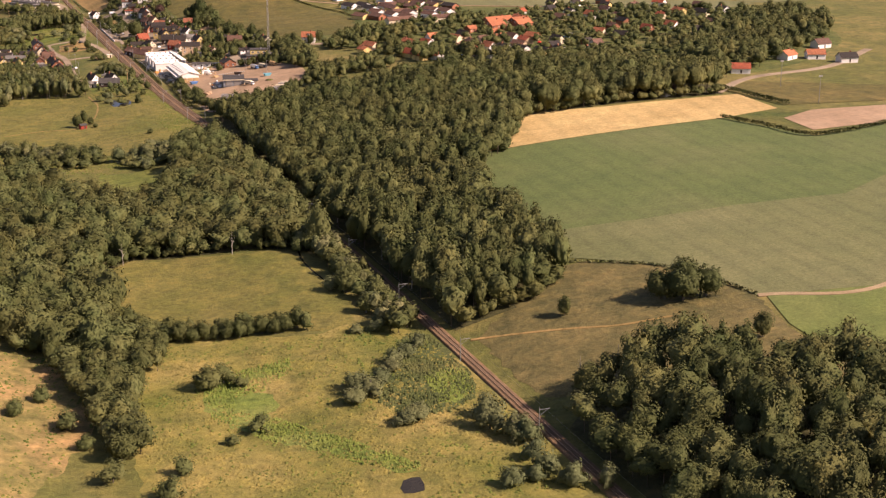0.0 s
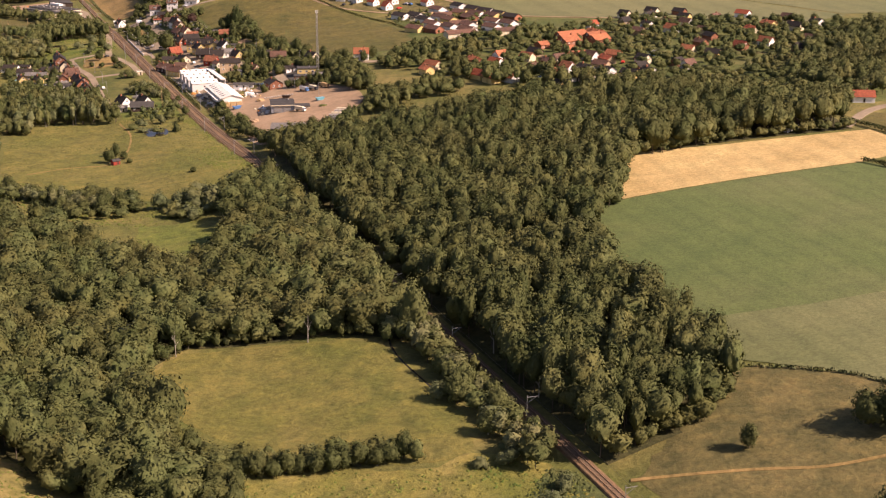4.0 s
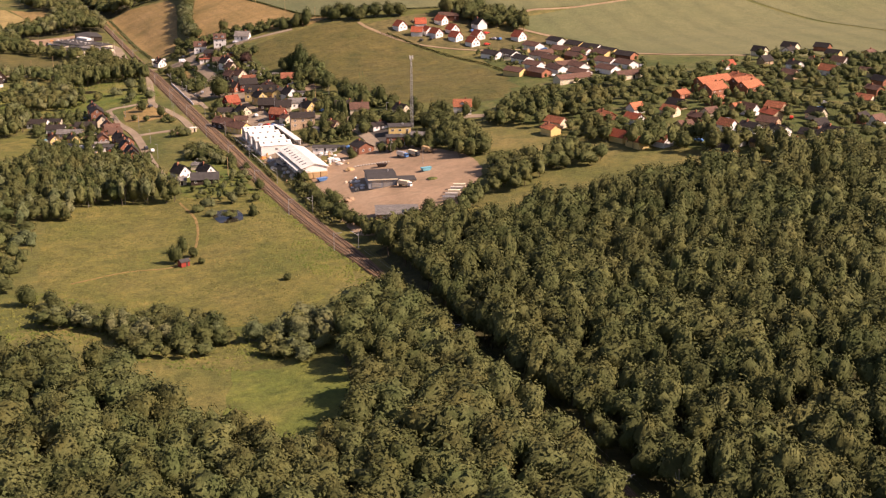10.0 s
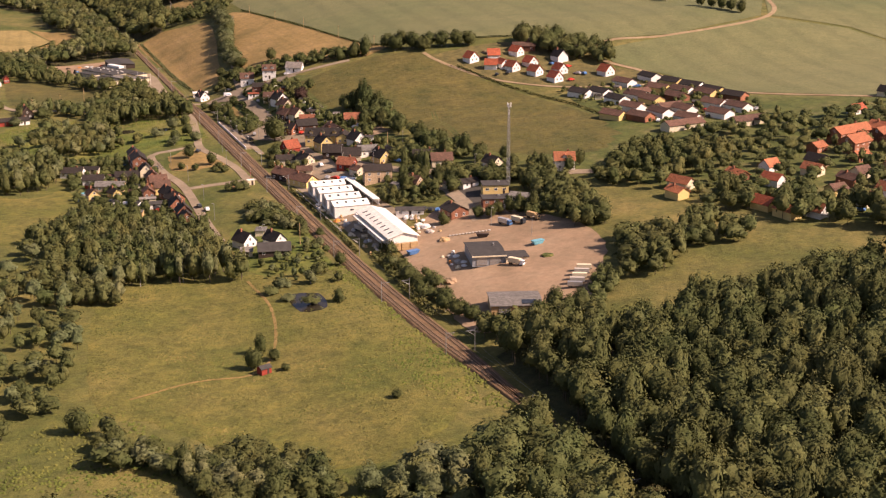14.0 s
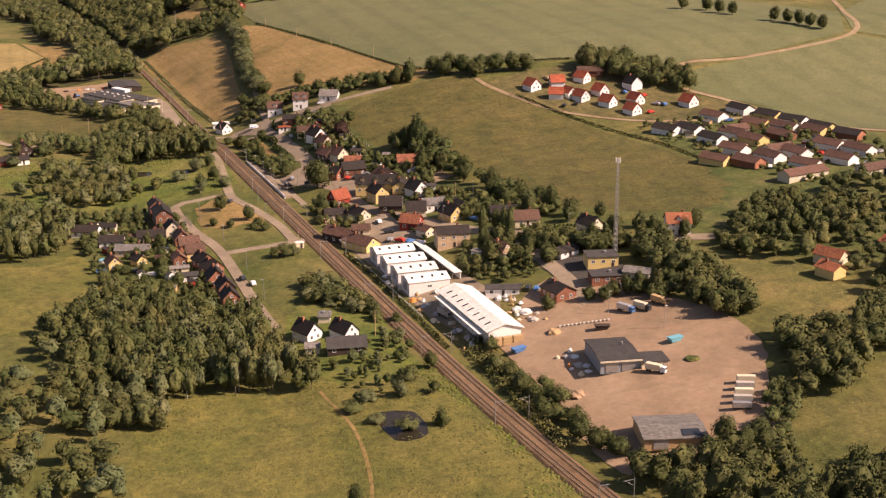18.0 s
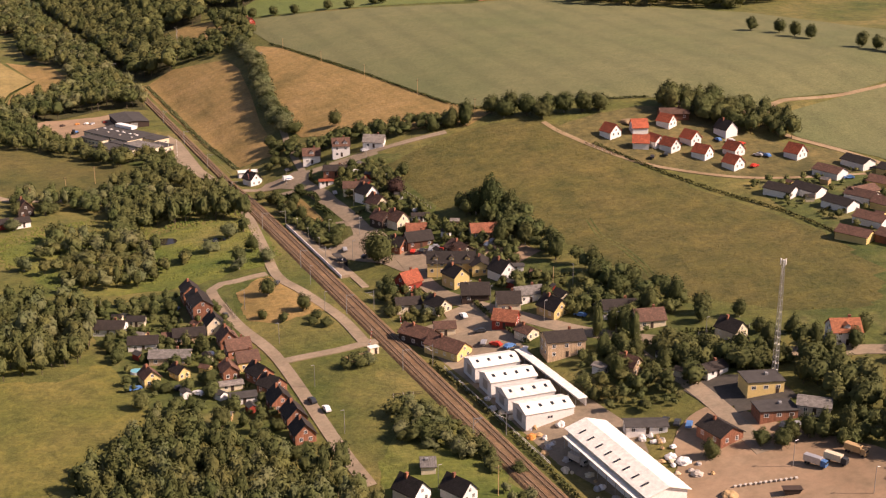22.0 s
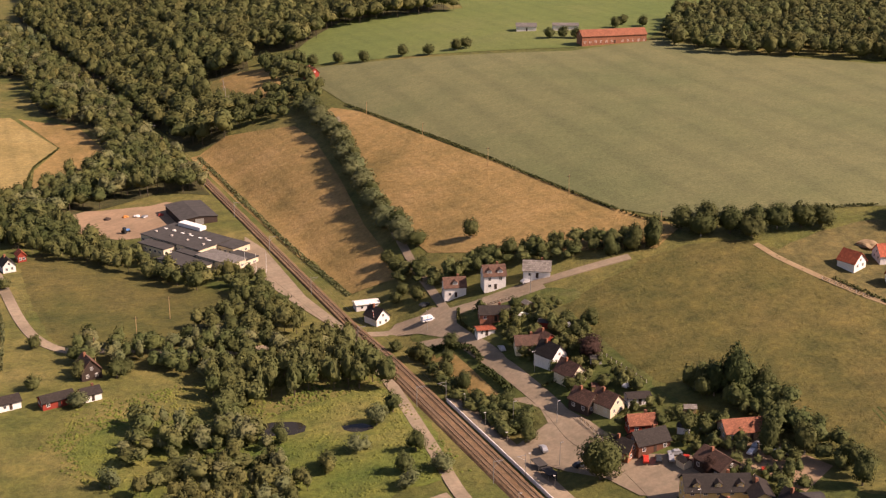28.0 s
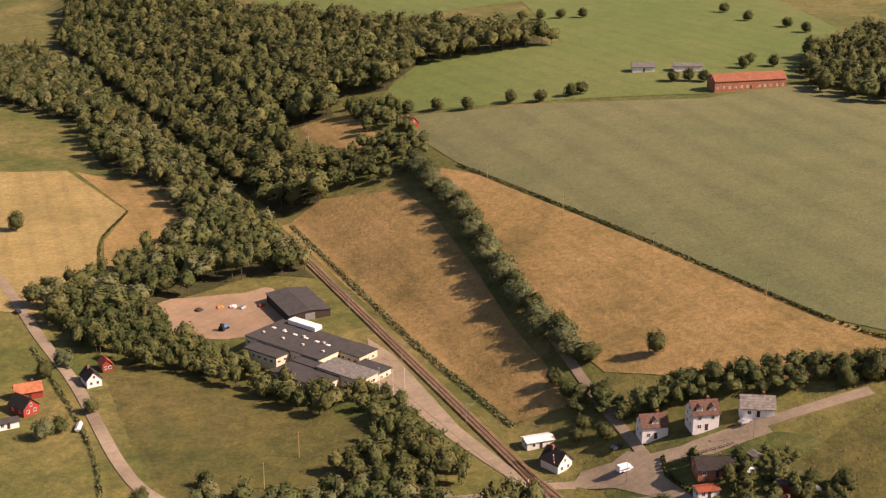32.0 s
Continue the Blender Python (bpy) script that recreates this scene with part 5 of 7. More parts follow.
for row, (places, roof, word) in enumerate(((TOWN_ORANGE, ROOF_ORANGE, "orange"), (TOWN_RED, ROOF_RED, "red"), (TOWN_DARK, ROOF_DARK, "dark"), (TOWN_BROWN, ROOF_BROWN, "brown"))):
    for i, (x, y) in enumerate(places):
        wall = (BRICK, CREAM, WHITE, YELLOW, BEIGE, WHITE)[(i + row) % 6]
        gabled(x, y, 98 + (i * 37) % 22 if i % 4 else 8 + i % 17, 8.2 + 0.9 * (i % 4), 6.6, 2.6 + 0.4 * (i % 2), 31 + 5 * (i % 3), wall, roof, "house with a " + word + " tiled roof among gardens", group="hillside houses", near=False, chimney=BRICK if i % 3 == 0 else None)
for x, y, turn, long, deep in ((231, 762, 18, 14, 10), (249, 757, 18, 14, 9), (236, 778, 14, 24, 9), (264, 772, 104, 14, 9), (252, 769, 18, 16, 8)):
    gabled(x, y, turn, long, deep, 4.8, 32, BRICK, ROOF_ORANGE, "large brick school wing with orange tiles", group="school wings", near=False, floors=2, name="school_wing", category="school")
for x, y, roof in ((304, 566, ROOF_RED), (354, 592, ROOF_ORANGE), (371, 588, ROOF_ORANGE), (397, 618, ROOF_BROWN), (382, 572, ROOF_DARK), (235, 530, ROOF_BROWN), (228, 536, ROOF_GREY), (209, 533, ROOF_GREY)):
    house(x, y, int(x) % 60 - 30, 12, 8, 3.0, 35, WHITE if roof is not ROOF_GREY else DARKWOOD, roof, "farmhouse at the edge of the fields", group="field-side houses", near=False)
# barn on the ridge
house(275, 1388, -10, 46, 11, 5, 32, BRICK, ROOF_RUST, "very long brick barn with a red roof", group="", near=False, chimney=None, name="barn", category="barn")
house(250, 1452, -25, 14, 8, 3, 25, WHITE, ROOF_GREY, "white farm building with grey roof", group="", near=False, chimney=None, name="farm_building", category="barn")
house(272, 1440, -25, 18, 7, 3, 20, WHITE, ROOF_GREY, "low white farm building on the ridge", group="", near=False, chimney=None, name="farm_building", category="barn")
house(100, 1440, 108, 8, 7, 3.2, 45, FALU, ROOF_RUST, "red cottage hidden among avenue trees", group="", near=False)
house(430, 1340, 20, 12, 9, 4.5, 40, WHITE, ROOF_RED, "white manor house with red roof in the grove", group="", near=False)

# ---------------------------------------------------------------- sheds and yards


def white_shed(x, y, turn, long, deep, tall, lights, label):
    ob = thing("shed", Matrix.Translation(up(x, y)) @ pose(0, 0, 0, 0, 0, turn), label, "shed", "white sheds")
    part("wall", gable_walls(long, deep, tall, 16, WHITE), ob)
    part("roof", gable_roof(long, deep, tall, 16, ROOF_WHITE, 0.3, 0.3, 0.15), ob)
    for i in range(lights):
        u = (i + 0.5) / lights * long - long / 2
        part("roof_window", SKYLIGHT, ob, pose(u, -deep * 0.2, tall + deep * 0.3 * math.tan(radians(16)) + 0.14, 16))
    gate = part("gate", box("gate", (-1.8, -0.06, 0), (1.8, 0.06, 2.9), STEEL, 0.03), ob, pose(-long / 2, 0, 0.1, 0, 0, 90))
    part("gate_rail", box("gate_rail", (-2.6, -0.1, 2.95), (2.6, 0.1, 3.1), STEEL), gate)
    window(ob, 0, -deep / 2, 2.0, 0, 1.6, 0.7)
    return ob


for i in range(4):
    white_shed(23.0 - 0.15 * i, 863.5 - 12.4 * i, -1.5, 15.5, 9.4, 3.9, 4, "white storage shed with a ribbed sheet roof")
LONG = thing("warehouse", Matrix.Translation(up(26.2, 785)) @ pose(0, 0, 0, 0, 0, 90), "long white warehouse with a pale sheet roof", "warehouse")
part("wall", gable_walls(43.5, 11.4, 4.4, 17, WHITE), LONG)
part("roof", gable_roof(44, 12.4, 4.4, 17, ROOF_WHITE, 0.5, 0.4, 0.2), LONG)
for i in range(8):
    part("skylight", SKYLIGHT, LONG, pose(-17 + 4.8 * i, 4.0, 5.35, -17) @ Matrix.Diagonal((0.7, 1.6, 1, 1)))
part("canopy", box("canopy", (-20, 6, 3.2), (20, 8.5, 3.4), ROOF_WHITE, 0.03), LONG)
for i in range(9):
    part("canopy_post", tube("canopy_post", 0.09, 0.09, 3.3, STEEL, 6), LONG, pose(-19 + 4.75 * i, 8.3, 0))
for i in range(3):
    part("timber_bundle", box("timber_bundle", (-24.6 - 0.1 * i, -5 + 3.6 * i, 0), (-23.2, -1.8 + 3.6 * i, 2.7), TIMBER, 0.06), LONG)
strip = thing("canopy_shed", Matrix.Translation(up(33.6, 844)) @ pose(0, 0, 0, 0, 0, 91), "long narrow open shed with a white roof", "shed")
part("roof", box("roof", (-21, -1.6, 3.1), (21, 1.6, 3.35), ROOF_WHITE, 0.04), strip)
part("back_wall", box("back_wall", (-20.5, -1.4, 0), (20.5, -1.2, 3.1), WHITE), strip)
for i in range(9):
    part("post", tube("post", 0.1, 0.1, 3.1, STEEL, 6), strip, pose(-19 + 4.75 * i, 1.3, 0))

workshop = thing("workshop", Matrix.Translation(up(46.3, 728)) @ pose(0, 0, 0, 0, 0, -12), "blue-grey workshop with a dark felt roof", "workshop")
SLATE = plain("blue_grey_sheet", (0.26, 0.28, 0.3), 0.5)
part("wall", box("wall", (-6.2, -9, -0.5), (6.2, 9, 3.5), SLATE), workshop)
part("roof", gable_roof(12.6, 18.4, 3.5, 4, ROOF_FELT, 0.3, 0.3, 0.25), workshop)
part("fascia", box("fascia", (-6.5, -9.75, 3.3), (6.5, -9.6, 3.8), CREAM), workshop)
for i in range(2):
    part("gate", box("gate", (-2.0, -0.08, 0), (2.0, 0.08, 3.0), STEEL, 0.05), workshop, pose(-2.7 + 5 * i, -9.1, 0))
part("annex_wall", box("annex_wall", (6.22, -10, -0.5), (14.5, -2.5, 2.8), CREAM), workshop)
part("annex_roof", box("annex_roof", (6.25, -10.4, 2.8), (14.9, -2.1, 3.15), ROOF_FELT, 0.05), workshop)
part("chimney", tube("chimney", 0.4, 0.35, 1.6, STEEL), workshop, pose(3.5, 2, 3.6))
for i in range(2):
    window(workshop, 8.5 + 4 * i, -10, 1.6, 0, 1.4, 0.9)

hall = thing("depot", Matrix.Translation(up(36.5, 677)) @ pose(0, 0, 0, 0, 0, -17), "grey roofed depot with a timber gable", "building")
part("wall", box("wall", (-8.5, -7, -0.5), (8.5, 7, 3.1), TIMBER), hall)
part("roof", gable_roof(17, 14.4, 3.0, 6, ROOF_GREY, 0.4, 0.4, 0.2), hall)
part("solar_panel", box("solar_panel", (2, -6.2, 3.45), (7, -2.6, 3.6), PANE), hall, pose(0, 0, 0.25, 3))
part("gate", box("gate", (-2, -0.08, 0), (2, 0.08, 2.7), STEEL), hall, pose(-4, -7.1, 0))

F = thing("factory", Matrix.Translation(up(-28, 1241)) @ pose(0, 0, 0, 0, 0, -61.6), "low cream factory with dark flat roofs", "factory")
for k, (x0, y0, x1, y1, h, roof) in enumerate(((-18.5, -10, 18.5, 10, 4.4, ROOF_FELT), (18.6, 1, 28, 11, 4.0, ROOF_FELT), (10, -26, 33, -15.1, 3.3, ROOF_FELT), (10, -15, 21.9, -10.1, 3.6, ROOF_FELT), (22, -15, 42, -5, 4.3, ROOF_GREY), (30, -4.9, 42, 2, 3.5, ROOF_FELT), (-12, -17, 4, -10.1, 3.5, ROOF_FELT))):
    w = part("wing", box("wing", (x0, y0, -3), (x1, y1, h), CREAM), F)
    part("wing_roof", box("wing_roof", (x0 - 0.3, y0 - 0.3, h), (x1 + 0.3, y1 + 0.3, h + 0.35 + 0.02 * k), roof, 0.05), w)
    for i in range(int((x1 - x0) / 3)):
        window(w, x0 + 1.5 + 3 * i, y0, h * 0.55, 0, 1.4, 0.9)
    for i in range(int((y1 - y0) / 3)):
        window(w, x1, y0 + 1.5 + 3 * i, h * 0.55, 90, 1.4, 0.9)
for i in range(7):
    part("roof_vent", box("roof_vent", (-0.5, -0.5, 0), (0.5, 0.5, 0.6), CONCRETE, 0.05), F, pose(-15 + 5 * i, -4 + 6 * (i % 2), 4.7))
for i in range(6):
    part("skylight", box("skylight", (-0.9, -0.5, 0), (0.9, 0.5, 0.25), WHITE, 0.04), F, pose(-15 + 5.5 * i, 1.5, 4.75))
part("white_plant_room", box("white_plant_room", (-14, 8, 4.7), (0, 12, 6.4), WHITE, 0.08), F)
hall2 = thing("storage_hall", Matrix.Translation(up(-16, 1280)) @ pose(0, 0, 0, 0, 0, 92), "black storage hall behind the factory", "building")
part("wall", gable_walls(27, 17, 3.0, 6, DARKWOOD), hall2)
part("roof", gable_roof(27, 17, 3.0, 6, ROOF_FELT), hall2)
part("gate", box("gate", (-2, -0.08, 0), (2, 0.08, 2.7), STEEL), hall2, pose(-13.55, 0, 0, 0, 0, 90))

# ---------------------------------------------------------------- masts, poles and station
MAST = thing("lattice_mast", Matrix.Translation(up(88.4, 805)), "tall slim grey lattice radio mast", "mast")
for i in range(4):
    a = math.pi / 4 + i * math.pi / 2
    v, f = [], []
    limb_data(v, f, (0.9 * math.cos(a), 0.9 * math.sin(a), 0), (0.45 * math.cos(a), 0.45 * math.sin(a), 36), 0.08, 0.06, 4)
    part("mast_leg", mesh("mast_leg", v, f, STEEL), MAST)
for j in range(18):
    z0, z1 = j * 2.0, j * 2.0 + 2
    for i in range(4):
        v, f = [], []
        a, b = math.pi / 4 + i * math.pi / 2, math.pi / 4 + (i + 1) * math.pi / 2
        r0, r1 = 0.9 - 0.45 * z0 / 36, 0.9 - 0.45 * z1 / 36
        limb_data(v, f, (r0 * math.cos(a), r0 * math.sin(a), z0), (r1 * math.cos(b), r1 * math.sin(b), z1), 0.05, 0.05, 4)
        limb_data(v, f, (r1 * math.cos(a), r1 * math.sin(a), z1), (r1 * math.cos(b), r1 * math.sin(b), z1), 0.04, 0.04, 4)
        part("brace", mesh("brace", v, f, STEEL), MAST)
for a, z in ((0, 34.5), (120, 34.5), (240, 34.5), (60, 31)):
    part("antenna", box("antenna", (0.7, -0.15, 0), (1.0, 0.15, 1.9), WHITE, 0.03), MAST, pose(0, 0, z, 0, 0, a))

POLE = tube("pole", 0.14, 0.1, 7.6, STEEL, 6)
ARM = box("arm", (0, -0.06, 0), (3.1, 0.06, 0.12), STEEL)
STRUT = mesh("strut", *(lambda v, f: (limb_data(v, f, (0, 0, 5.2), (2.6, 0, 6.9), 0.05, 0.05, 4), (v, f))[-1])([], []), STEEL)
for i, y in enumerate(np.arange(150, 1560, 56.0)):
    for side in (-1, 1)[: 2 if 620 < y < 1100 else 1]:
        x = smooth_rail(y) + side * (3.0 + 2.2 * loop(y))
        ob = thing("catenary_mast", pose(x, y, 0.1, 0, 0, 0 if side < 0 else 180), "grey steel overhead-line mast beside the track", "mast", "overhead-line masts")
        part("pole", POLE, ob)
        part("arm", ARM, ob, pose(0, 0, 6.9))
        part("strut", STRUT, ob)
for c in (-2.2, 2.2):
    swept("contact_wire", (c, 0), [(-0.015, 0), (0.015, 0), (0.0, 0.03)], STEEL, "thin contact wire over the track", "wire", 5.8)

platform = thing("platform", Matrix.Translation((0, 0, 0)), "long narrow station platform with a white edge", "platform")
part("slab", box("slab", (9.2, 972, -0.3), (12.4, 1046, 1.15), ASPHALT, 0.05), platform)
part("edge_stone", box("edge_stone", (8.85, 972, -0.3), (9.19, 1046, 1.2), WHITE, 0.04), platform)
for i in range(5):
    lp = part("lamp_post", tube("lamp_post", 0.07, 0.05, 4.5, STEEL, 6), platform, pose(11.8, 978 + 15 * i, 1.1))
    part("lamp_head", box("lamp_head", (-0.6, -0.12, 4.45), (0.1, 0.12, 4.6), WHITE, 0.03), lp)
for y in (986, 992):
    sh = thing("platform_shelter", pose(14.2, y, 0.1), "dark glazed platform shelter with flat roof", "shelter", "platform shelters")
    part("roof", box("roof", (-1.6, -2.6, 2.5), (1.6, 2.6, 2.7), ROOF_FELT, 0.04), sh)
    part("back_panel", box("back_panel", (1.3, -2.4, 0), (1.4, 2.4, 2.5), PANE), sh)
    for a, b in ((-1.4, -2.4), (-1.4, 2.4)):
        part("post", tube("post", 0.06, 0.06, 2.5, STEEL, 6), sh, pose(a, b, 0))
tagged(new("pavement", box("pavement", (12.5, 958, -0.3), (15.5, 1050, 0.3), ASPHALT)), "asphalt path behind the platform", "pavement", kind="structure")

BARRIER_BOX = box("foot", (-0.3, -0.3, 0), (0.3, 0.3, 1.3), STEEL, 0.04)
for x, y, turn in ((-5, 901, 0), (11, 912, 180), (-4, 1106, 0), (12, 1117, 180)):
    ob = thing("crossing_barrier", Matrix.Translation((x, y, 0.1)) @ pose(0, 0, 0, 0, 0, turn), "raised red and white level crossing barrier", "barrier", "crossing barriers")
    part("foot", BARRIER_BOX, ob)
    part("boom", box("boom", (-0.06, -0.05, 0.9), (0.06, 0.05, 6.5), WHITE), ob, pose(0, 0, 0, 0, 8, 0))
    for i in range(4):
        part("red_band", box("red_band", (-0.07, -0.06, 1.6 + 1.2 * i), (0.07, 0.06, 2.2 + 1.2 * i), RED), ob, pose(0, 0, 0, 0, 8, 0))
hutx = thing("relay_hut", pose(0 - 5.5, 896, -0.1, 0, 0, 4), "small cream relay hut beside the crossing", "hut")
part("wall", box("wall", (-1.6, -1.1, 0), (1.6, 1.1, 2.3), CREAM), hutx)
part("roof", box("roof", (-1.8, -1.3, 2.3), (1.8, 1.3, 2.45), ROOF_WHITE), hutx)
part("door", DOOR, hutx, pose(0.5, -1.1, 0))

LAMP = tube("pole", 0.11, 0.07, 7.5, STEEL, 6)
HEAD = box("lamp_head", (0, -0.12, 7.4), (1.1, 0.12, 7.55), STEEL, 0.03)
for x, y, turn in ((-31, 880, 180), (-31, 920, 180), (-33, 958, 180), (-33, 845, 180), (39, 918, 0), (43, 908, 40), (52, 884, 0), (66, 860, 0), (86, 838, 0), (38, 945, 180), (30, 975, 0), (30, 1010, 0), (38, 1040, 180), (60, 1085, 90), (24, 1096, 90), (62, 760, 0), (70, 738, 0), (-22, 800, 0), (-8, 940, 0), (-4, 970, 0), (74, 905, 90), (20, 990, 0), (20, 1020, 0)):
    ob = thing("street_lamp", Matrix.Translation(up(x, y)) @ pose(0, 0, 0, 0, 0, turn), "slender grey street lamp beside the road", "street lamp", "street lamps")
    part("pole", LAMP, ob)
    part("lamp_head", HEAD, ob)
WOODPOLE = tube("pole", 0.14, 0.1, 9, TIMBER, 6)
CROSSARM = box("crossarm", (-0.9, -0.06, 8.3), (0.9, 0.06, 8.45), DARKWOOD)
for x, y in ((118, 1090), (112, 1150), (104, 1210), (98, 1270), (92, 1330), (-88, 1136), (-70, 1150), (-54, 1165), (66, 905), (-9, 790)):
    ob = thing("power_pole", Matrix.Translation(up(x, y)), "plain wooden power pole in the field", "pole", "power poles")
    part("pole", WOODPOLE, ob)
    part("crossarm", CROSSARM, ob)
for x, y in ((-15.5, 1193), (-11.9, 1189.4), (-7.7, 1189)):
    ob = thing("flagpole", Matrix.Translation(up(x, y)), "white flagpole before the factory", "flagpole", "factory flagpoles")
    part("pole", tube("pole", 0.09, 0.05, 9, WHITE, 6), ob)
    part("knob", tube("knob", 0.14, 0.05, 0.25, WHITE, 6), ob, pose(0, 0, 9))
for x, y in ((292, 475), (338, 462), (300, 520)):
    ob = thing("floodlight_mast", Matrix.Translation(up(x, y)), "tall floodlight mast at the sports field", "mast", "floodlights")
    part("pole", tube("pole", 0.16, 0.1, 14, STEEL, 6), ob)
    part("lamp_head", box("lamp_head", (-1, -0.2, 13.6), (1, 0.2, 14.3), STEEL), ob)

# ---------------------------------------------------------------- vehicles and yard things


def body_mesh(name, outline, half, mat):
    """A car body or cab: a side outline of (x, z) drawn to both sides, narrower above."""
    n = len(outline)
    zs = max(z for _, z in outline)
    v = [(x, s * half * (1.0 if z < zs * 0.65 else 0.86), z) for s in (-1, 1) for x, z in outline]
    f = [(i, (i + 1) % n, n + (i + 1) % n, n + i) for i in range(n)]
    f += [tuple(range(n))[::-1], tuple(range(n, 2 * n))]
    return mesh(name, v, f, mat)


WHEEL = mesh("wheel", *(lambda v, f: (limb_data(v, f, (0, -0.11, 0), (0, 0.11, 0), 0.32, 0.32, 10), f.append(tuple(range(10))[::-1]), f.append(tuple(range(10, 20))), (v, f))[-1])([], []), BLACK)
CAR_OUT = [(-2.15, 0.3), (2.1, 0.3), (2.2, 0.6), (2.05, 0.82), (1.0, 0.95), (0.35, 1.42), (-1.2, 1.46), (-1.95, 1.0), (-2.2, 0.9)]
GLASS_OUT = [(0.95, 0.97), (0.38, 1.36), (-1.15, 1.4), (-1.85, 1.02)]
CARS = {m.name: body_mesh("body", CAR_OUT, 0.88, m) for m in (SILVER, CARWHITE, CARDARK, RED, BLUE)}
GLASS = body_mesh("glazing", GLASS_OUT, 0.83, PANE)


def car(x, y, turn, mat, label):
    ob = thing("car", Matrix.Translation(up(x, y, 0.27)) @ pose(0, 0, 0, 0, 0, turn), label, "car", "parked cars")
    part("body", CARS[mat.name], ob)
    part("glazing", GLASS, ob, Matrix.Diagonal((1.0, 1.03, 1.0, 1)))
    for a in (-1.35, 1.35):
        for b in (-0.8, 0.8):
            part("wheel", WHEEL, ob, pose(a, b, 0.32))


for x, y, turn, m in ((66, 960, 30, CARWHITE), (69, 962, 30, SILVER), (72, 956, 30, CARWHITE), (74, 953, 30, CARDARK), (68, 946, 30, CARDARK), (-33, 862, 90, CARWHITE), (-35, 870, 92, CARDARK), (-41, 955, 90, CARDARK), (-16, 975, 60, CARDARK), (-83, 905, 10, BLUE), (40, 975, 60, RED), (43, 973, 60, CARDARK), (46, 971, 60, SILVER), (24, 985, 0, CARDARK), (20, 1000, 80, SILVER), (56, 790, 40, SILVER), (48, 800, 50, CARDARK), (50, 797, 50, CARDARK), (52, 794, 50, BLUE), (72, 778, 40, CARDARK), (75, 776, 40, SILVER), (30, 1112, 20, CARDARK), (62, 1092, 10, SILVER), (35, 870, 60, CARDARK), (37, 868, 60, CARWHITE), (36, 1060, 80, SILVER), (78, 870, 20, SILVER), (176, 1010, 30, CARWHITE), (210, 985, 20, CARDARK), (-118, 1330, 95, CARDARK)):
    word = {"silver_paint": "silver", "white_paint": "white", "dark_paint": "dark", "red_paint": "red", "blue_paint": "blue"}[m.name]
    car(x, y, turn, m, word + " car parked in the open")

VAN_OUT = [(-2.6, 0.35), (2.5, 0.35), (2.6, 0.9), (1.9, 1.25), (1.4, 2.1), (-2.5, 2.2), (-2.6, 2.0)]


def van(x, y, turn, mat, label):
    ob = thing("van", Matrix.Translation(up(x, y, 0.3)) @ pose(0, 0, 0, 0, 0, turn), label, "van")
    part("body", body_mesh("body", VAN_OUT, 1.0, mat), ob)
    part("windscreen", body_mesh("windscreen", [(1.95, 1.27), (1.5, 2.0), (0.7, 2.0), (0.7, 1.3)], 1.01, PANE), ob, pose(0.04, 0, 0))
    part("stripe", box("stripe", (-2.3, -1.02, 0.8), (1.2, 1.02, 1.2), BLUE), ob)
    for a in (-1.6, 1.6):
        for b in (-0.92, 0.92):
            part("wheel", WHEEL, ob, pose(a, b, 0.32))


van(26.5, 1101, 5, CARWHITE, "white delivery van with a blue stripe on the road")


def truck(x, y, turn, cab, load, label):
    ob = thing("truck", Matrix.Translation(up(x, y, 0.2)) @ pose(0, 0, 0, 0, 0, turn) @ Matrix.Scale(0.74, 4), label, "truck", "yard trucks")
    part("cab", body_mesh("cab", [(2.4, 0.6), (4.3, 0.6), (4.35, 1.6), (4.1, 2.8), (2.4, 2.9)], 1.2, cab), ob)
    part("windscreen", box("windscreen", (4.15, -1.0, 1.7), (4.36, 1.0, 2.5), PANE), ob)
    part("load_box", box("load_box", (-4.2, -1.25, 1.0), (2.2, 1.25, 3.4), load, 0.06), ob)
    part("chassis", box("chassis", (-4.2, -0.5, 0.6), (4.2, 0.5, 0.95), BLACK), ob)
    for a in (-3.2, -2.1, 3.3):
        for b in (-1.05, 1.05):
            part("wheel", WHEEL, ob, pose(a, b, 0.45) @ Matrix.Diagonal((1.4, 1.6, 1.4, 1)))


truck(66.7, 757, -64, BLUE, SILVER, "blue truck with a pale box body")
truck(71.6, 755, -64, CARDARK, CREAM, "dark truck with a cream box body")
truck(78.4, 755.6, -68, TIMBER, TIMBER, "ochre truck parked under trees")
truck(52.5, 712.5, -52, CARWHITE, CREAM, "cream box truck beside the workshop")
truck(18.4, 797, -75, SILVER, CONCRETE, "flatbed truck beside the warehouse")


def trailer(x, y, turn, mat, label):
    ob = thing("trailer", Matrix.Translation(up(x, y, 0.2)) @ pose(0, 0, 0, 0, 0, turn) @ Matrix.Scale(0.62, 4), label, "trailer", "parked trailers")
    part("container", box("container", (-4.2, -1.25, 0.9), (4.2, 1.25, 3.3), mat, 0.05), ob)
    part("chassis", box("chassis", (-4.2, -0.5, 0.6), (4.6, 0.5, 0.88), BLACK), ob)
    for a in (-3.2, -2.1):
        for b in (-1.0, 1.0):
            part("wheel", WHEEL, ob, pose(a, b, 0.45) @ Matrix.Diagonal((1.4, 1.6, 1.4, 1)))


for i in range(5):
    trailer(69.2 - 2.4 * i, 690.8 - 3.2 * i, -24, (CREAM, CONCRETE, CREAM, CONCRETE, STEEL)[i], "pale parked trailer at the edge of the yard")

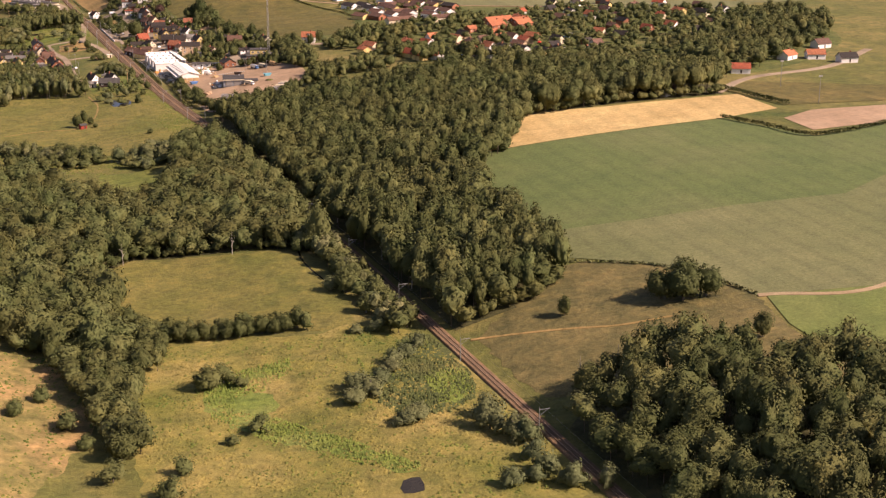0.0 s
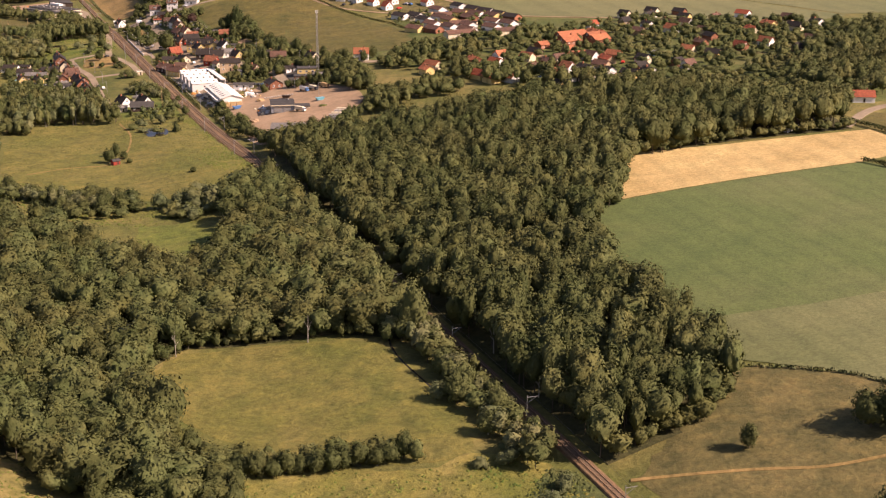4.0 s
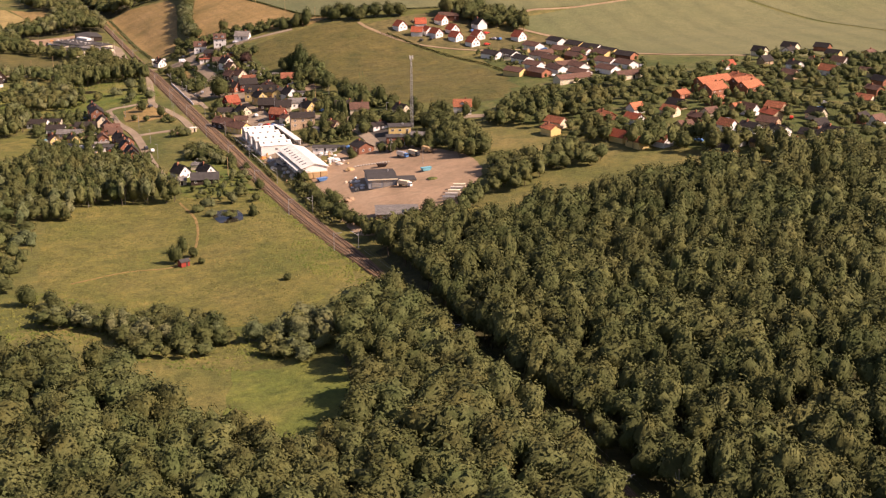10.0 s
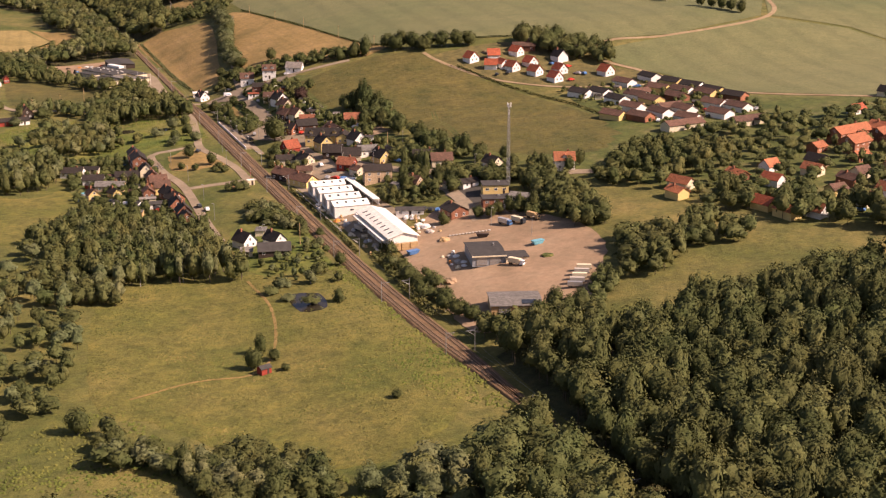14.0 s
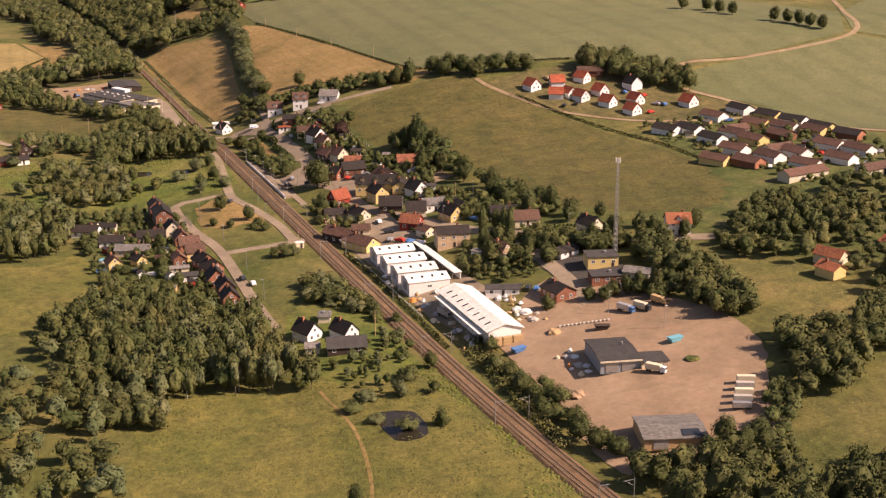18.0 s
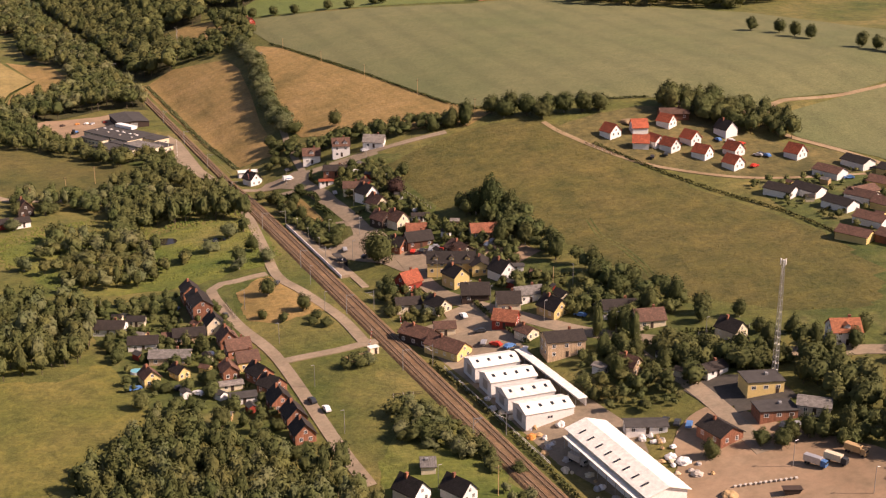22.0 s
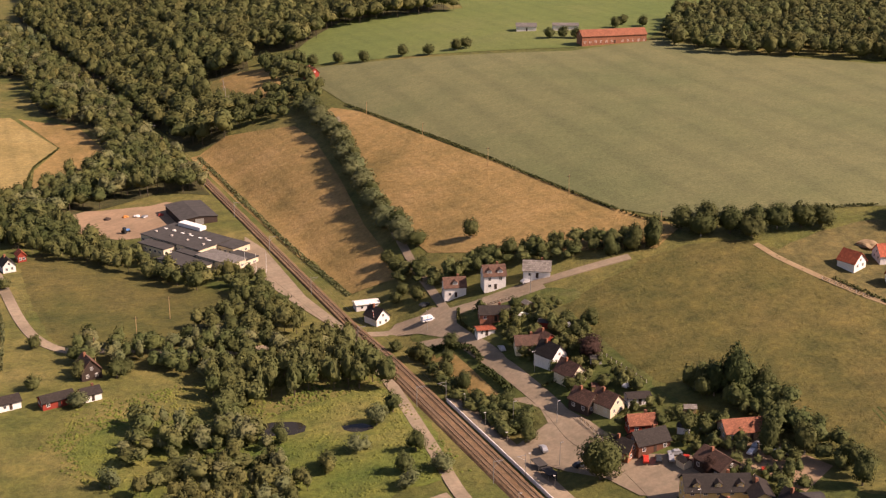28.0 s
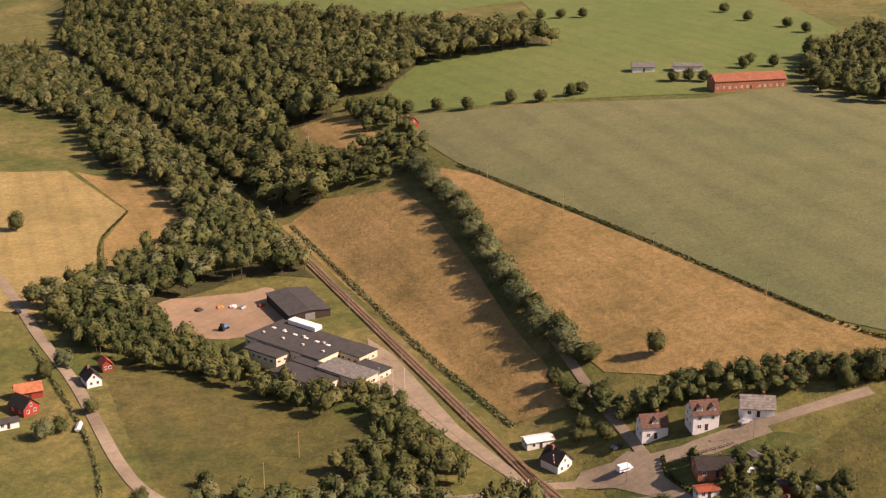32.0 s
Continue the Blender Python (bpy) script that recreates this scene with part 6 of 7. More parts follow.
skip_mesh = mesh("skip_body", [(-2, -0.9, 0), (1.4, -0.9, 0), (1.4, 0.9, 0), (-2, 0.9, 0), (-2.6, -1.1, 1.4), (2.3, -1.1, 1.4), (2.3, 1.1, 1.4), (-2.6, 1.1, 1.4)], [(0, 3, 2, 1), (0, 1, 5, 4), (1, 2, 6, 5), (2, 3, 7, 6), (3, 0, 4, 7)], TURQ)
for x, y, turn, m, word in ((67.8, 727.3, 10, TURQ, "turquoise"), (26.8, 753.5, 15, BLUE, "blue"), (54.4, 749.8, -20, DARKWOOD, "rusty")):
    ob = thing("skip", Matrix.Translation(up(x, y, 0.15)) @ pose(0, 0, 0, 0, 0, turn), word + " steel skip on the gravel", "skip", "skips")
    me = skip_mesh.copy()
    me.materials.clear()
    me.materials.append(m)
    part("skip_body", me, ob)
    part("rim", box("rim", (-2.7, -1.2, 1.38), (2.4, 1.2, 1.46), m), ob)
STONE = box("block", (-0.5, -0.3, 0), (0.5, 0.3, 0.5), CONCRETE, 0.08)
for i in range(13):
    x, y = 44.7 + 1.2 * i, 760.7 - 0.5 * i
    ob = new("stone_block", STONE)
    ob.matrix_basis = Matrix.Translation(up(x, y, 0.1)) @ pose(0, 0, 0, 0, 0, 20 * (i % 3))
    tagged(ob, "pale concrete block bordering the yard", "block", "border blocks")


def heap(x, y, wide, tall, mat, label, seed, name="mound", category="mound"):
    """A loose pile with an uneven outline."""
    bm = bmesh.new()
    bmesh.ops.create_icosphere(bm, subdivisions=3, radius=1)
    for v in bm.verts:
        k = 1 + 0.35 * noise.noise(v.co * 1.7 + Vector((seed, 0, 0)))
        v.co = Vector((v.co.x * wide * k, v.co.y * wide * k, max(v.co.z, -0.1) * tall * k))
    me = bpy.data.meshes.new(name)
    bm.to_mesh(me)
    bm.free()
    me.materials.append(mat)
    ob = new(name, me)
    ob.matrix_basis = Matrix.Translation(up(x, y, 0.1))
    return tagged(ob, label, category, "yard piles")


for i, (x, y, w, h, m, word) in enumerate(((27.9, 715.2, 2.6, 1.6, GRAVEL, "pink gravel"), (36.8, 739, 1.6, 0.8, CONCRETE, "pale rubble"), (38.6, 737.6, 1.4, 0.7, WHITE, "white sacks"), (37.0, 731.3, 1.8, 0.9, CONCRETE, "pale rubble"), (38.6, 729.6, 1.2, 0.6, WHITE, "white sacks"), (41.5, 758.2, 2.2, 1.2, TIMBER, "old timber"), (39.4, 783, 1.8, 1.2, WHITE, "white bags"), (41, 779, 2.0, 1.3, WHITE, "white bags"), (40.5, 771.7, 1.6, 1.0, CONCRETE, "grey scrap"), (17.9, 782, 1.2, 1.0, WHITE, "white bags"), (18.1, 789.5, 1.3, 0.9, CREAM, "pale bags"), (18, 775, 1.4, 1.0, CONCRETE, "grey rubble"), (14.5, 817.7, 1.6, 1.1, ORANGE, "orange bricks"), (13.2, 806.8, 1.3, 0.9, TIMBER, "pale timber"), (65.6, 713.4, 2.4, 0.5, GARDEN, "weedy soil"), (-51, 1302, 1.8, 0.9, DARKWOOD, "rusty scrap"), (-42.7, 1300, 1.5, 0.8, ORANGE, "rusty scrap"), (-38, 1297, 1.6, 0.8, WHITE, "white scrap"), (-35, 1293.8, 1.7, 0.8, STEEL, "grey scrap"), (-28, 1290.6, 1.4, 0.9, FALU, "red scrap"), (176, 1042, 4, 1.5, DIRT, "brown earth"), (12.4, 839.7, 1.2, 1.2, WHITE, "white bags"), (24, 818, 1.4, 1.4, WHITE, "white bags"))):
    heap(x, y, w, h, m, "low mound of " + word + " on the ground", i)
CLUTTER = [(WHITE, "white bags"), (CREAM, "pale bags"), (CONCRETE, "grey rubble"), (TIMBER, "pale timber"), (STEEL, "grey scrap"), (ORANGE, "orange bricks")]
rng = np.random.default_rng(77)
for i in range(58):
    if i < 34:
        x, y = rng.uniform(13.0, 18.6), rng.uniform(764, 848)
    elif i < 52:
        x, y = rng.uniform(36.5, 44), rng.uniform(766, 800)
    else:
        x, y = rng.uniform(34, 40), rng.uniform(724, 742)
    m, word = CLUTTER[int(rng.choice(6, p=(0.36, 0.22, 0.16, 0.12, 0.1, 0.04)))]
    heap(float(x), float(y), float(rng.uniform(0.5, 1.2)), float(rng.uniform(0.5, 1.3)), m, "small pile of " + word + " on the ground", 300 + i)
for i in range(5):
    ob = thing("log_stack", pose(-15.5 + 2.0 * i, 893 + 0.3 * i, -0.1, 0, 0, 100), "low stack of pale sawn logs", "logs", "log stacks")
    for r in range(3):
        v, f = [], []
        limb_data(v, f, (-2.6, -0.5 + 0.5 * r, 0.35), (2.6, -0.5 + 0.5 * r, 0.35), 0.28, 0.26, 8)
        f.append(tuple(range(8))[::-1]), f.append(tuple(range(8, 16)))
        part("log", mesh("log", v, f, TIMBER), ob)
tractor = thing("tractor", Matrix.Translation(up(-47.4, 1277.3, 0.1)) @ pose(0, 0, 0, 0, 0, 30), "blue tractor in the scrap yard", "tractor")
part("body", box("body", (-0.4, -0.5, 0.7), (2.2, 0.5, 1.6), BLUE, 0.12), tractor)
part("cab", box("cab", (-1.4, -0.7, 0.9), (-0.2, 0.7, 2.7), PANE, 0.08), tractor)
for a, b, s in ((-1.0, -0.9, 2.4), (-1.0, 0.9, 2.4), (1.6, -0.8, 1.5), (1.6, 0.8, 1.5)):
    part("wheel", WHEEL, tractor, pose(a, b, 0.32 * s) @ Matrix.Diagonal((s, 2.4, s, 1)))
boat = thing("boat", Matrix.Translation(up(-114, 1214, 0.2)) @ pose(0, 0, 0, 0, 0, 70), "white covered boat on the grass", "boat")
part("hull", mesh("hull", [(-3, -1, 0.9), (2, -1, 1.0), (3.4, 0, 1.2), (2, 1, 1.0), (-3, 1, 0.9), (-2.8, -0.4, 0.1), (2.4, 0, 0.1), (-2.8, 0.4, 0.1)], [(0, 1, 6, 5), (1, 2, 6), (2, 3, 6), (3, 4, 7, 6), (4, 0, 5, 7), (5, 6, 7)], CARWHITE), boat)
part("cover", mesh("cover", [(-3, -1, 0.92), (2, -1, 1.02), (3.4, 0, 1.22), (2, 1, 1.02), (-3, 1, 0.92), (-2.6, 0, 1.6), (1.6, 0, 1.6)], [(0, 1, 6, 5), (1, 2, 6), (2, 3, 6), (3, 4, 5, 6), (4, 0, 5)], WHITE), boat)
pool = thing("garden_pool", Matrix.Translation(up(-80, 919, 0.0)), "round blue garden pool on the lawn", "pool")
part("pool_wall", tube("pool_wall", 2.0, 2.0, 0.9, WHITE, 20), pool)
part("pool_water", tube("pool_water", 1.9, 1.9, 0.06, TURQ, 20), pool, pose(0, 0, 0.9))

# ---------------------------------------------------------------- hedges


def hedge(pts, wide, tall, leaf, label, gap=0.5, seed=1, name="hedge", category="hedge"):
    """A hedge or rank edge of many leaf clumps round a solid heart."""
    rng = np.random.default_rng(seed)
    line = curve_points(pts, 1.5)
    n = len(line) * int(16 / gap)
    i = rng.integers(0, len(line), n)
    base = np.array([(p.x, p.y) for p in line])[i] + rng.uniform(-0.75, 0.75, (n, 2)) * (wide, wide)
    z = height(base[:, 0], base[:, 1])
    pos = np.column_stack([base, z + tall * rng.uniform(0.1, 1.0, n) ** 0.6])
    nn = unit(rng.normal(size=(n, 3)) + (0, 0, 0.6))
    a = unit(np.cross(nn, rng.normal(size=(n, 3))))
    b = np.cross(nn, a)
    s = 0.32 * rng.uniform(0.6, 1.3, (n, 1))
    v = np.stack([pos + a * s * u + b * s * w for u, w in ((-1, -0.6), (0.6, -1), (1, 0.6), (-0.6, 1))], 1).reshape(-1, 3)
    q = np.arange(n * 4).reshape(-1, 4)
    return tagged(new(name, faces_mesh(name, v, q, np.zeros((0, 3), int), np.repeat(unit(nn + (0, 0, 0.4)), 4, 0), leaf)), label, category, kind="stuff")


hedge([(228, 464), (236, 440), (245, 413), (292, 421), (330, 440)], 1.2, 2.2, LEAF, "dark clipped hedge round the sports court", seed=31)
hedge([(268, 526), (275, 478)], 1.2, 2.5, LEAF, "dark hedge beside the playing field", seed=32)
hedge([(93, 1364), (107, 1242), (118, 1122), (130, 1095), (165, 1080), (200, 1066)], 0.9, 0.8, LEAF, "dark grassy ditch between fields", 1.0, 33, "field_edge", "field edge")
hedge([(150, 1028), (162, 985), (176, 930), (178, 886)], 0.9, 0.9, LEAF, "dark overgrown ditch across the pasture", 1.0, 34, "field_edge", "field edge")
hedge([(14, 1150), (12, 1220), (13, 1300), (14, 1380)], 1.6, 1.0, LEAF_GREY, "scrubby hedge along the railway", 0.7, 35)
hedge([(-50, 1447), (-70, 1408), (-80, 1358)], 0.8, 0.8, LEAF, "dark ditch at the straw field", 1.0, 36, "field_edge", "field edge")
hedge([(36.6, 1096.5), (34.2, 1091), (33.4, 1083), (35, 1076)], 0.6, 1.1, LEAF, "clipped hedge along the road bend", 0.4, 37)
hedge([(19.3, 1082), (25, 1076.5), (28.4, 1069), (28, 1060)], 1.3, 1.8, LEAF_DARK, "dark clipped hedge on the traffic island", 0.3, 38)
hedge([(26, 1056), (27, 1046), (27, 1036)], 1.3, 1.9, LEAF_DARK, "dark clipped hedge on the traffic island", 0.3, 138)
hedge([(40, 918), (39, 900), (40, 874)], 0.8, 1.5, LEAF, "overgrown hedge beside the forecourt", 0.6, 39)
hedge([(38, 826), (52, 822), (62, 826)], 0.9, 1.8, LEAF, "long clipped garden hedge", 0.5, 40)
hedge([(11, 690), (13, 715), (14, 740), (15, 765)], 3.0, 1.9, LEAF_LIGHT, "scrub between the track and the yard", 0.35, 42)
for i, (x, y) in enumerate(((18, 722), (20, 717), (16, 728), (17, 706), (20, 701), (15, 712), (18, 741), (15, 748))):
    tree(x, y, 5.5 + i % 3, 7.5, "low" if i % 2 else "round", LEAF if i % 3 else LEAF_LIGHT, "rounded leafy bush at the edge of the yard", "bush", "yard bushes")
hedge([(9, 770), (10, 800), (10, 850), (9, 880)], 0.8, 1.1, LEAF, "low scrub beside the sheds", 1.0, 43)
hedge([(104, 250), (100, 268), (92, 290), (70, 312)], 0.8, 0.8, LEAF_GREY, "rough grass edge of the crop", 1.2, 44, "field_edge", "field edge")
hedge([(-120, 1140), (-113, 1200), (-118, 1290)], 0.8, 0.9, LEAF_GREY, "rough grass verge of the country road", 1.2, 45, "field_edge", "field edge")



def rim(pts, low, high, leaves, label, seed, gap=2.6):
    """Shrubs and low boughs along the edge of a wood."""
    rng = np.random.default_rng(seed)
    made = []
    for p in curve_points(pts, gap):
        h = rng.uniform(low, high)
        made.append((p.x + rng.uniform(-1.6, 1.6), p.y + rng.uniform(-1.6, 1.6), h, h * rng.uniform(0.9, 1.4)))
    plant("wood_edge", made, list(leaves), label, "shrubs", seed, True, 0.0)


rim([(-86, 378), (-84, 394), (-67, 413), (-40, 407), (-20, 401), (-6, 389)], 3.5, 7.5, (LEAF, LEAF_LIGHT), "leafy shrubs along the edge of the wood", 46)
rim([(19, 289), (32, 289), (45, 291), (56, 298), (63, 306), (66, 330), (72, 372), (76, 398), (86, 434), (90, 443)], 3.5, 7, (LEAF, LEAF_LIGHT, LEAF), "leafy shrubs along the edge of the wood", 47)
rim([(110, 461), (128, 490), (145, 516), (170, 520), (190, 522), (262, 518)], 4, 8, (LEAF, LEAF_LIGHT), "leafy shrubs along the edge of the wood", 48)
rim([(7, 420), (8, 480), (8, 530), (7, 590)], 4, 7, (LEAF_LIGHT, LEAF), "leafy shrubs beside the railway in the wood", 49)

# ---------------------------------------------------------------- tussocks and rank grass


PONDS = [(-32, 193), (-53, 261), (-24, 722), (-46, 1056), (-24, 1041)]


def tufts(poly, count, mat, label, seed, wide=0.7, tall=0.6):
    """Uneven tussocks of grass or reeds strewn over a stretch of land."""
    rng = np.random.default_rng(seed)
    xs, ys = [p[0] for p in poly], [p[1] for p in poly]
    spots = []
    while len(spots) < count:
        x, y = rng.uniform(min(xs), max(xs)), rng.uniform(min(ys), max(ys))
        if min((x - a) ** 2 + (y - b) ** 2 for a, b in PONDS) > 60 and inside(poly, x, y) and noise.noise((x * 0.09, y * 0.09, seed)) + 0.25 > rng.uniform(-0.2, 0.7):
            spots.append((x, y))
    n = count
    mid = np.array(spots)
    a = rng.uniform(0, 6.283, (n, 1)) + np.arange(4) * 1.5708 + rng.uniform(-0.4, 0.4, (n, 4))
    w = wide * rng.uniform(0.4, 1.0, (n, 4))
    x, y = mid[:, :1] + np.cos(a) * w, mid[:, 1:] + np.sin(a) * w
    foot = np.stack([x, y, height(x, y) - 0.05], -1)
    tip = np.column_stack([mid + rng.normal(size=(n, 2)) * wide * 0.2, height(mid[:, 0], mid[:, 1]) + tall * rng.uniform(0.4, 1.2, n)])
    v = np.concatenate([foot, tip[:, None]], 1).reshape(-1, 3)
    q = (np.arange(n)[:, None, None] * 5 + np.array([(0, 1, 4), (1, 2, 4), (2, 3, 4), (3, 0, 4)])).reshape(-1, 3)
    out = unit(v - np.repeat(np.column_stack([mid, tip[:, 2] - 1.2]), 5, 0))
    return tagged(new("tussocks", faces_mesh("tussocks", v, q, np.zeros((0, 3), int), out, mat)), label, "grass", kind="stuff")


MARSH_AREA = [(-92, 206), (-60, 180), (6, 174), (8, 250), (5, 286), (-10, 303), (-30, 301), (-60, 325), (-82, 300), (-90, 250)]
tufts(MARSH_AREA, 5200, MARSH, "pale tussocks of rough marsh grass", 201, 0.8, 0.5)
tufts(MARSH_AREA, 900, MEADOW_LUSH, "green tussocks of marsh grass", 202, 0.9, 0.6)
tufts([(-38, 288), (-55, 287), (-66, 278), (-70, 258), (-57, 234), (-42, 214), (-31, 198), (-26, 202), (-43, 234), (-54, 252), (-47, 258), (-50, 270), (-38, 280)], 1500, REEDS, "bright green reeds along a stream", 203, 0.6, 0.9)
tufts([(-10, 277), (2, 290), (8, 286), (8, 250), (2, 234), (-8, 228), (-20, 229), (-24, 242), (-18, 262)], 1600, LUSH, "dark rank herbs in the wet ground", 204, 0.8, 0.9)
tufts([(-6, 260), (8, 257), (3, 238), (-8, 234)], 350, REEDS, "bright green reeds in a wet hollow", 205, 0.6, 0.9)
tufts([(-119, 345), (-100, 300), (-100, 262), (-110, 238), (-140, 200), (-170, 240), (-160, 330)], 1300, MEADOW_LUSH, "green tussocks on the dry hillside", 206, 0.9, 0.6)
tufts([(-92, 775), (-38, 765), (-6, 740), (-1, 700), (2, 640), (-8, 612), (-33, 594), (-60, 600), (-90, 640), (-106, 668)], 4200, MEADOW, "yellow-green tussocks in the rough meadow", 207, 0.8, 0.45)
tufts([(-140, 640), (-100, 660), (-80, 600), (-50, 590), (-40, 560), (-62, 555), (-100, 590), (-140, 600)], 1200, MEADOW_LUSH, "green tussocks between the meadows", 208, 0.8, 0.5)
tufts([(62, 1068), (114, 1076), (142, 1062), (150, 1030), (176, 885), (150, 830), (128, 834), (96, 885), (85, 978), (64, 1015)], 3000, PASTURE, "low tussocks on the sloping pasture", 209, 0.9, 0.35)
tufts([(-20, 640), (8, 600), (5, 690), (0, 760), (-8, 760), (-2, 690)], 900, MEADOW_LUSH, "rank grass beside the railway", 210, 0.8, 0.6)
tufts([(-120, 1070), (-90, 1010), (-20, 1000), (-4, 1000), (-3, 1100), (-60, 1104), (-100, 1100)], 3200, MEADOW_LUSH, "rank green grass round the ponds", 211, 0.9, 0.6)

# ---------------------------------------------------------------- single trees and bushes
OAKL, BUSHL, WILL = "broad leafy oak with an uneven crown", "rounded bush with dense green leaves", "spreading grey-green willow bush in the marsh"
for x, y, h, w in ((78, 263, 12, 12), (83, 258, 14, 14), (91, 257, 12, 12), (87, 264, 13, 12)):
    tree(x, y, h, w, "round", LEAF, "massive spreading oak in the pasture")
for x, y, h, w, s in ((48, 271, 8, 6, "round"), (87, 220, 9, 8, "round"), (87, 193, 7, 5, "round"), (-65, 277, 9, 11, "low"), (-60, 279, 8, 9, "low"), (-56, 275, 5, 6, "low"), (-58, 242, 7, 8, "low"), (-67, 237, 3.5, 5, "low"), (-83, 224, 6, 7, "low"), (-96, 238, 9, 11, "round"), (-93, 262, 10, 12, "round"), (-107, 262, 7, 9, "low"), (-112, 284, 6, 7, "low"), (-120, 273, 6, 7, "low"), (-92, 286, 10, 12, "round"), (-100, 226, 7, 9, "low"), (-88, 212, 7, 9, "low"), (-104, 248, 5, 6, "low")):
    tree(x, y, h, w, s, LEAF if s != "low" else LEAF_LIGHT, OAKL if s != "low" else BUSHL)
for x, y, h, w in ((-30, 247, 7, 9), (-24, 249, 7, 9), (-19, 255, 6, 8), (-27, 252, 6, 8), (-5, 272, 6, 8), (1, 278, 6, 7), (-22, 226, 6, 8), (1, 222, 9, 9), (4, 203, 10, 9), (1, 193, 8, 8), (-4, 182, 6, 7), (-8, 340, 7, 8), (-13, 297, 4, 6), (-26, 256, 7, 9), (-18, 228, 7, 9), (-2, 214, 11, 12), (2, 206, 10, 10), (0, 184, 9, 10), (-10, 182, 7, 8), (11, 172, 8, 7), (-14, 262, 6, 8), (-10, 268, 6, 8), (-2, 302, 7, 9), (-6, 296, 6, 8), (3, 176, 9, 9)):
    tree(x, y, h, w, "low", LEAF_GREY, WILL, "bush", "willow bushes")
for x, y, h, w in ((1, 388, 20, 14), (-4, 336, 10, 10), (0, 342, 10, 9), (-4, 314, 8, 9), (3, 324, 9, 8), (-1, 356, 9, 9), (2, 372, 10, 8), (5, 306, 8, 7)):
    tree(x, y, h, w, "tall" if h > 12 else "round", LEAF_LIGHT, "leafy ash beside the railway")
for i in range(13):
    tree(-73 + 3.7 * i, 321 - 0.9 * i + math.sin(i * 1.7), 5.5 + (i * 37 % 5) * 0.7, 6.5, "round", LEAF, OAKL, group="meadow tree line")
for x, y, h, w in ((-55, 672, 9, 7), (-50, 684, 8, 5), (-47, 677, 5, 5), (-22, 628, 3, 4), (-46, 667, 3, 4)):
    tree(x, y, h, w, "round", LEAF, "lone tree in the meadow" if h > 6 else BUSHL)
for i, (x, y) in enumerate(((-82, 602), (-75, 594), (-68, 592), (-61, 584), (-77, 585), (-56, 588), (-70, 582), (-88, 606), (-95, 618), (-104, 628), (-112, 642), (-40, 574), (-33, 568), (-28, 575), (-46, 578))):
    tree(x, y, 7 + i % 4, 9, "low" if i % 2 else "round", LEAF if i < 11 else LEAF_GREY, "spreading bush between the meadows", "bush", "meadow bushes")
for i, (x, y) in enumerate(((-5, 784), (-28, 742), (-12, 750), (-2, 757), (-30, 728), (-24, 718), (-14, 716), (-18, 740), (-34, 738), (-8, 738), (18, 734), (22, 714), (19, 768), (16, 748), (22, 724), (20, 760), (-14, 824), (-6, 820), (-3, 812), (-9, 816), (-12, 852), (-18, 888), (-10, 888), (-14, 887), (2, 800))):
    tree(x, y, 4 + i % 4, 6 + i % 3, "low", (LEAF, LEAF_GREY, LEAF_LIGHT)[i % 3], "rounded leafy bush near the railway", "bush", "railway bushes")
for x, y, h, w in ((-22, 966, 8, 8), (-15, 944, 8, 7), (-30, 945, 4, 5), (-24, 938, 4, 5), (-13, 934, 4, 6), (-12, 926, 4, 6), (-16, 930, 3, 5)):
    tree(x, y, h, w, "round", LEAF, "round tree on the village green")
for i in range(31):
    y = 1160 + 7.4 * i
    tree(float(np.interp(y, [1145, 1165, 1192, 1229, 1270, 1314, 1347, 1388], [45, 46, 46.5, 52, 60, 70, 72, 78])) + (1.8, -1.2, 0.6)[i % 3], y, 8.4 + (i * 5 % 4) * 0.9, 11.0 + (i * 7 % 3) * 1.6, "round", LEAF_GREY if i % 3 else LEAF, "old avenue tree with a rounded grey-green crown", group="avenue trees")
for i, (x, y) in enumerate(((126, 1088), (128, 1078), (138, 1074), (143, 1067), (155, 1068), (163, 1064), (170, 1061), (148, 1072), (133, 1082))):
    tree(x, y, 10 + i % 3, 12.5, "round", LEAF, "broad tree on the field boundary", group="boundary trees")
for x, y, h, w in ((103, 1085, 11, 10), (110, 1083, 13, 10), (95, 1088, 9, 9), (106, 1089, 8, 8)):
    tree(x, y, h, w, "tall", LEAF, "tall leafy tree beside the lane", group="lane trees")
for x, y, h, w in ((65, 1146, 10, 8), (68, 1118, 8, 9), (60, 1122, 8, 9), (33, 1148, 7, 8), (34, 1158, 7, 8), (39, 1136, 8, 8), (28, 1130, 6, 7), (30, 1120, 6, 7), (24, 1126, 5, 6), (48, 1120, 7, 8), (75, 1102, 5, 6), (84, 1098, 6, 6)):
    tree(x, y, h, w, "round", LEAF, "garden tree beside the north road")
for i, (x, y) in enumerate(((85, 985), (79, 991), (73, 995), (86, 982), (72, 998), (83, 990), (78, 952), (80, 930), (81, 902), (80, 886), (82, 866), (70, 958), (84, 940), (86, 912), (88, 888), (92, 866), (96, 856))):
    tree(x, y, 9 + i % 4, 8, "round", LEAF, "broad tree along the foot of the pasture", group="pasture edge trees")
for x, y, h, w in ((80, 988, 19, 12), (75, 992, 13, 10)):
    tree(x, y, h, w, "round", LEAF_DARK, "tall dark tree above the gardens")
tree(25.5, 976, 15, 16, "round", LEAF, "large round tree on the station square")
tree(55.6, 1034, 9, 11, "round", LEAF_RED, "dark copper-leaved tree in a garden")
tree(50, 958, 7, 6, "round", LEAF_RED, "dark copper-leaved tree in a garden")
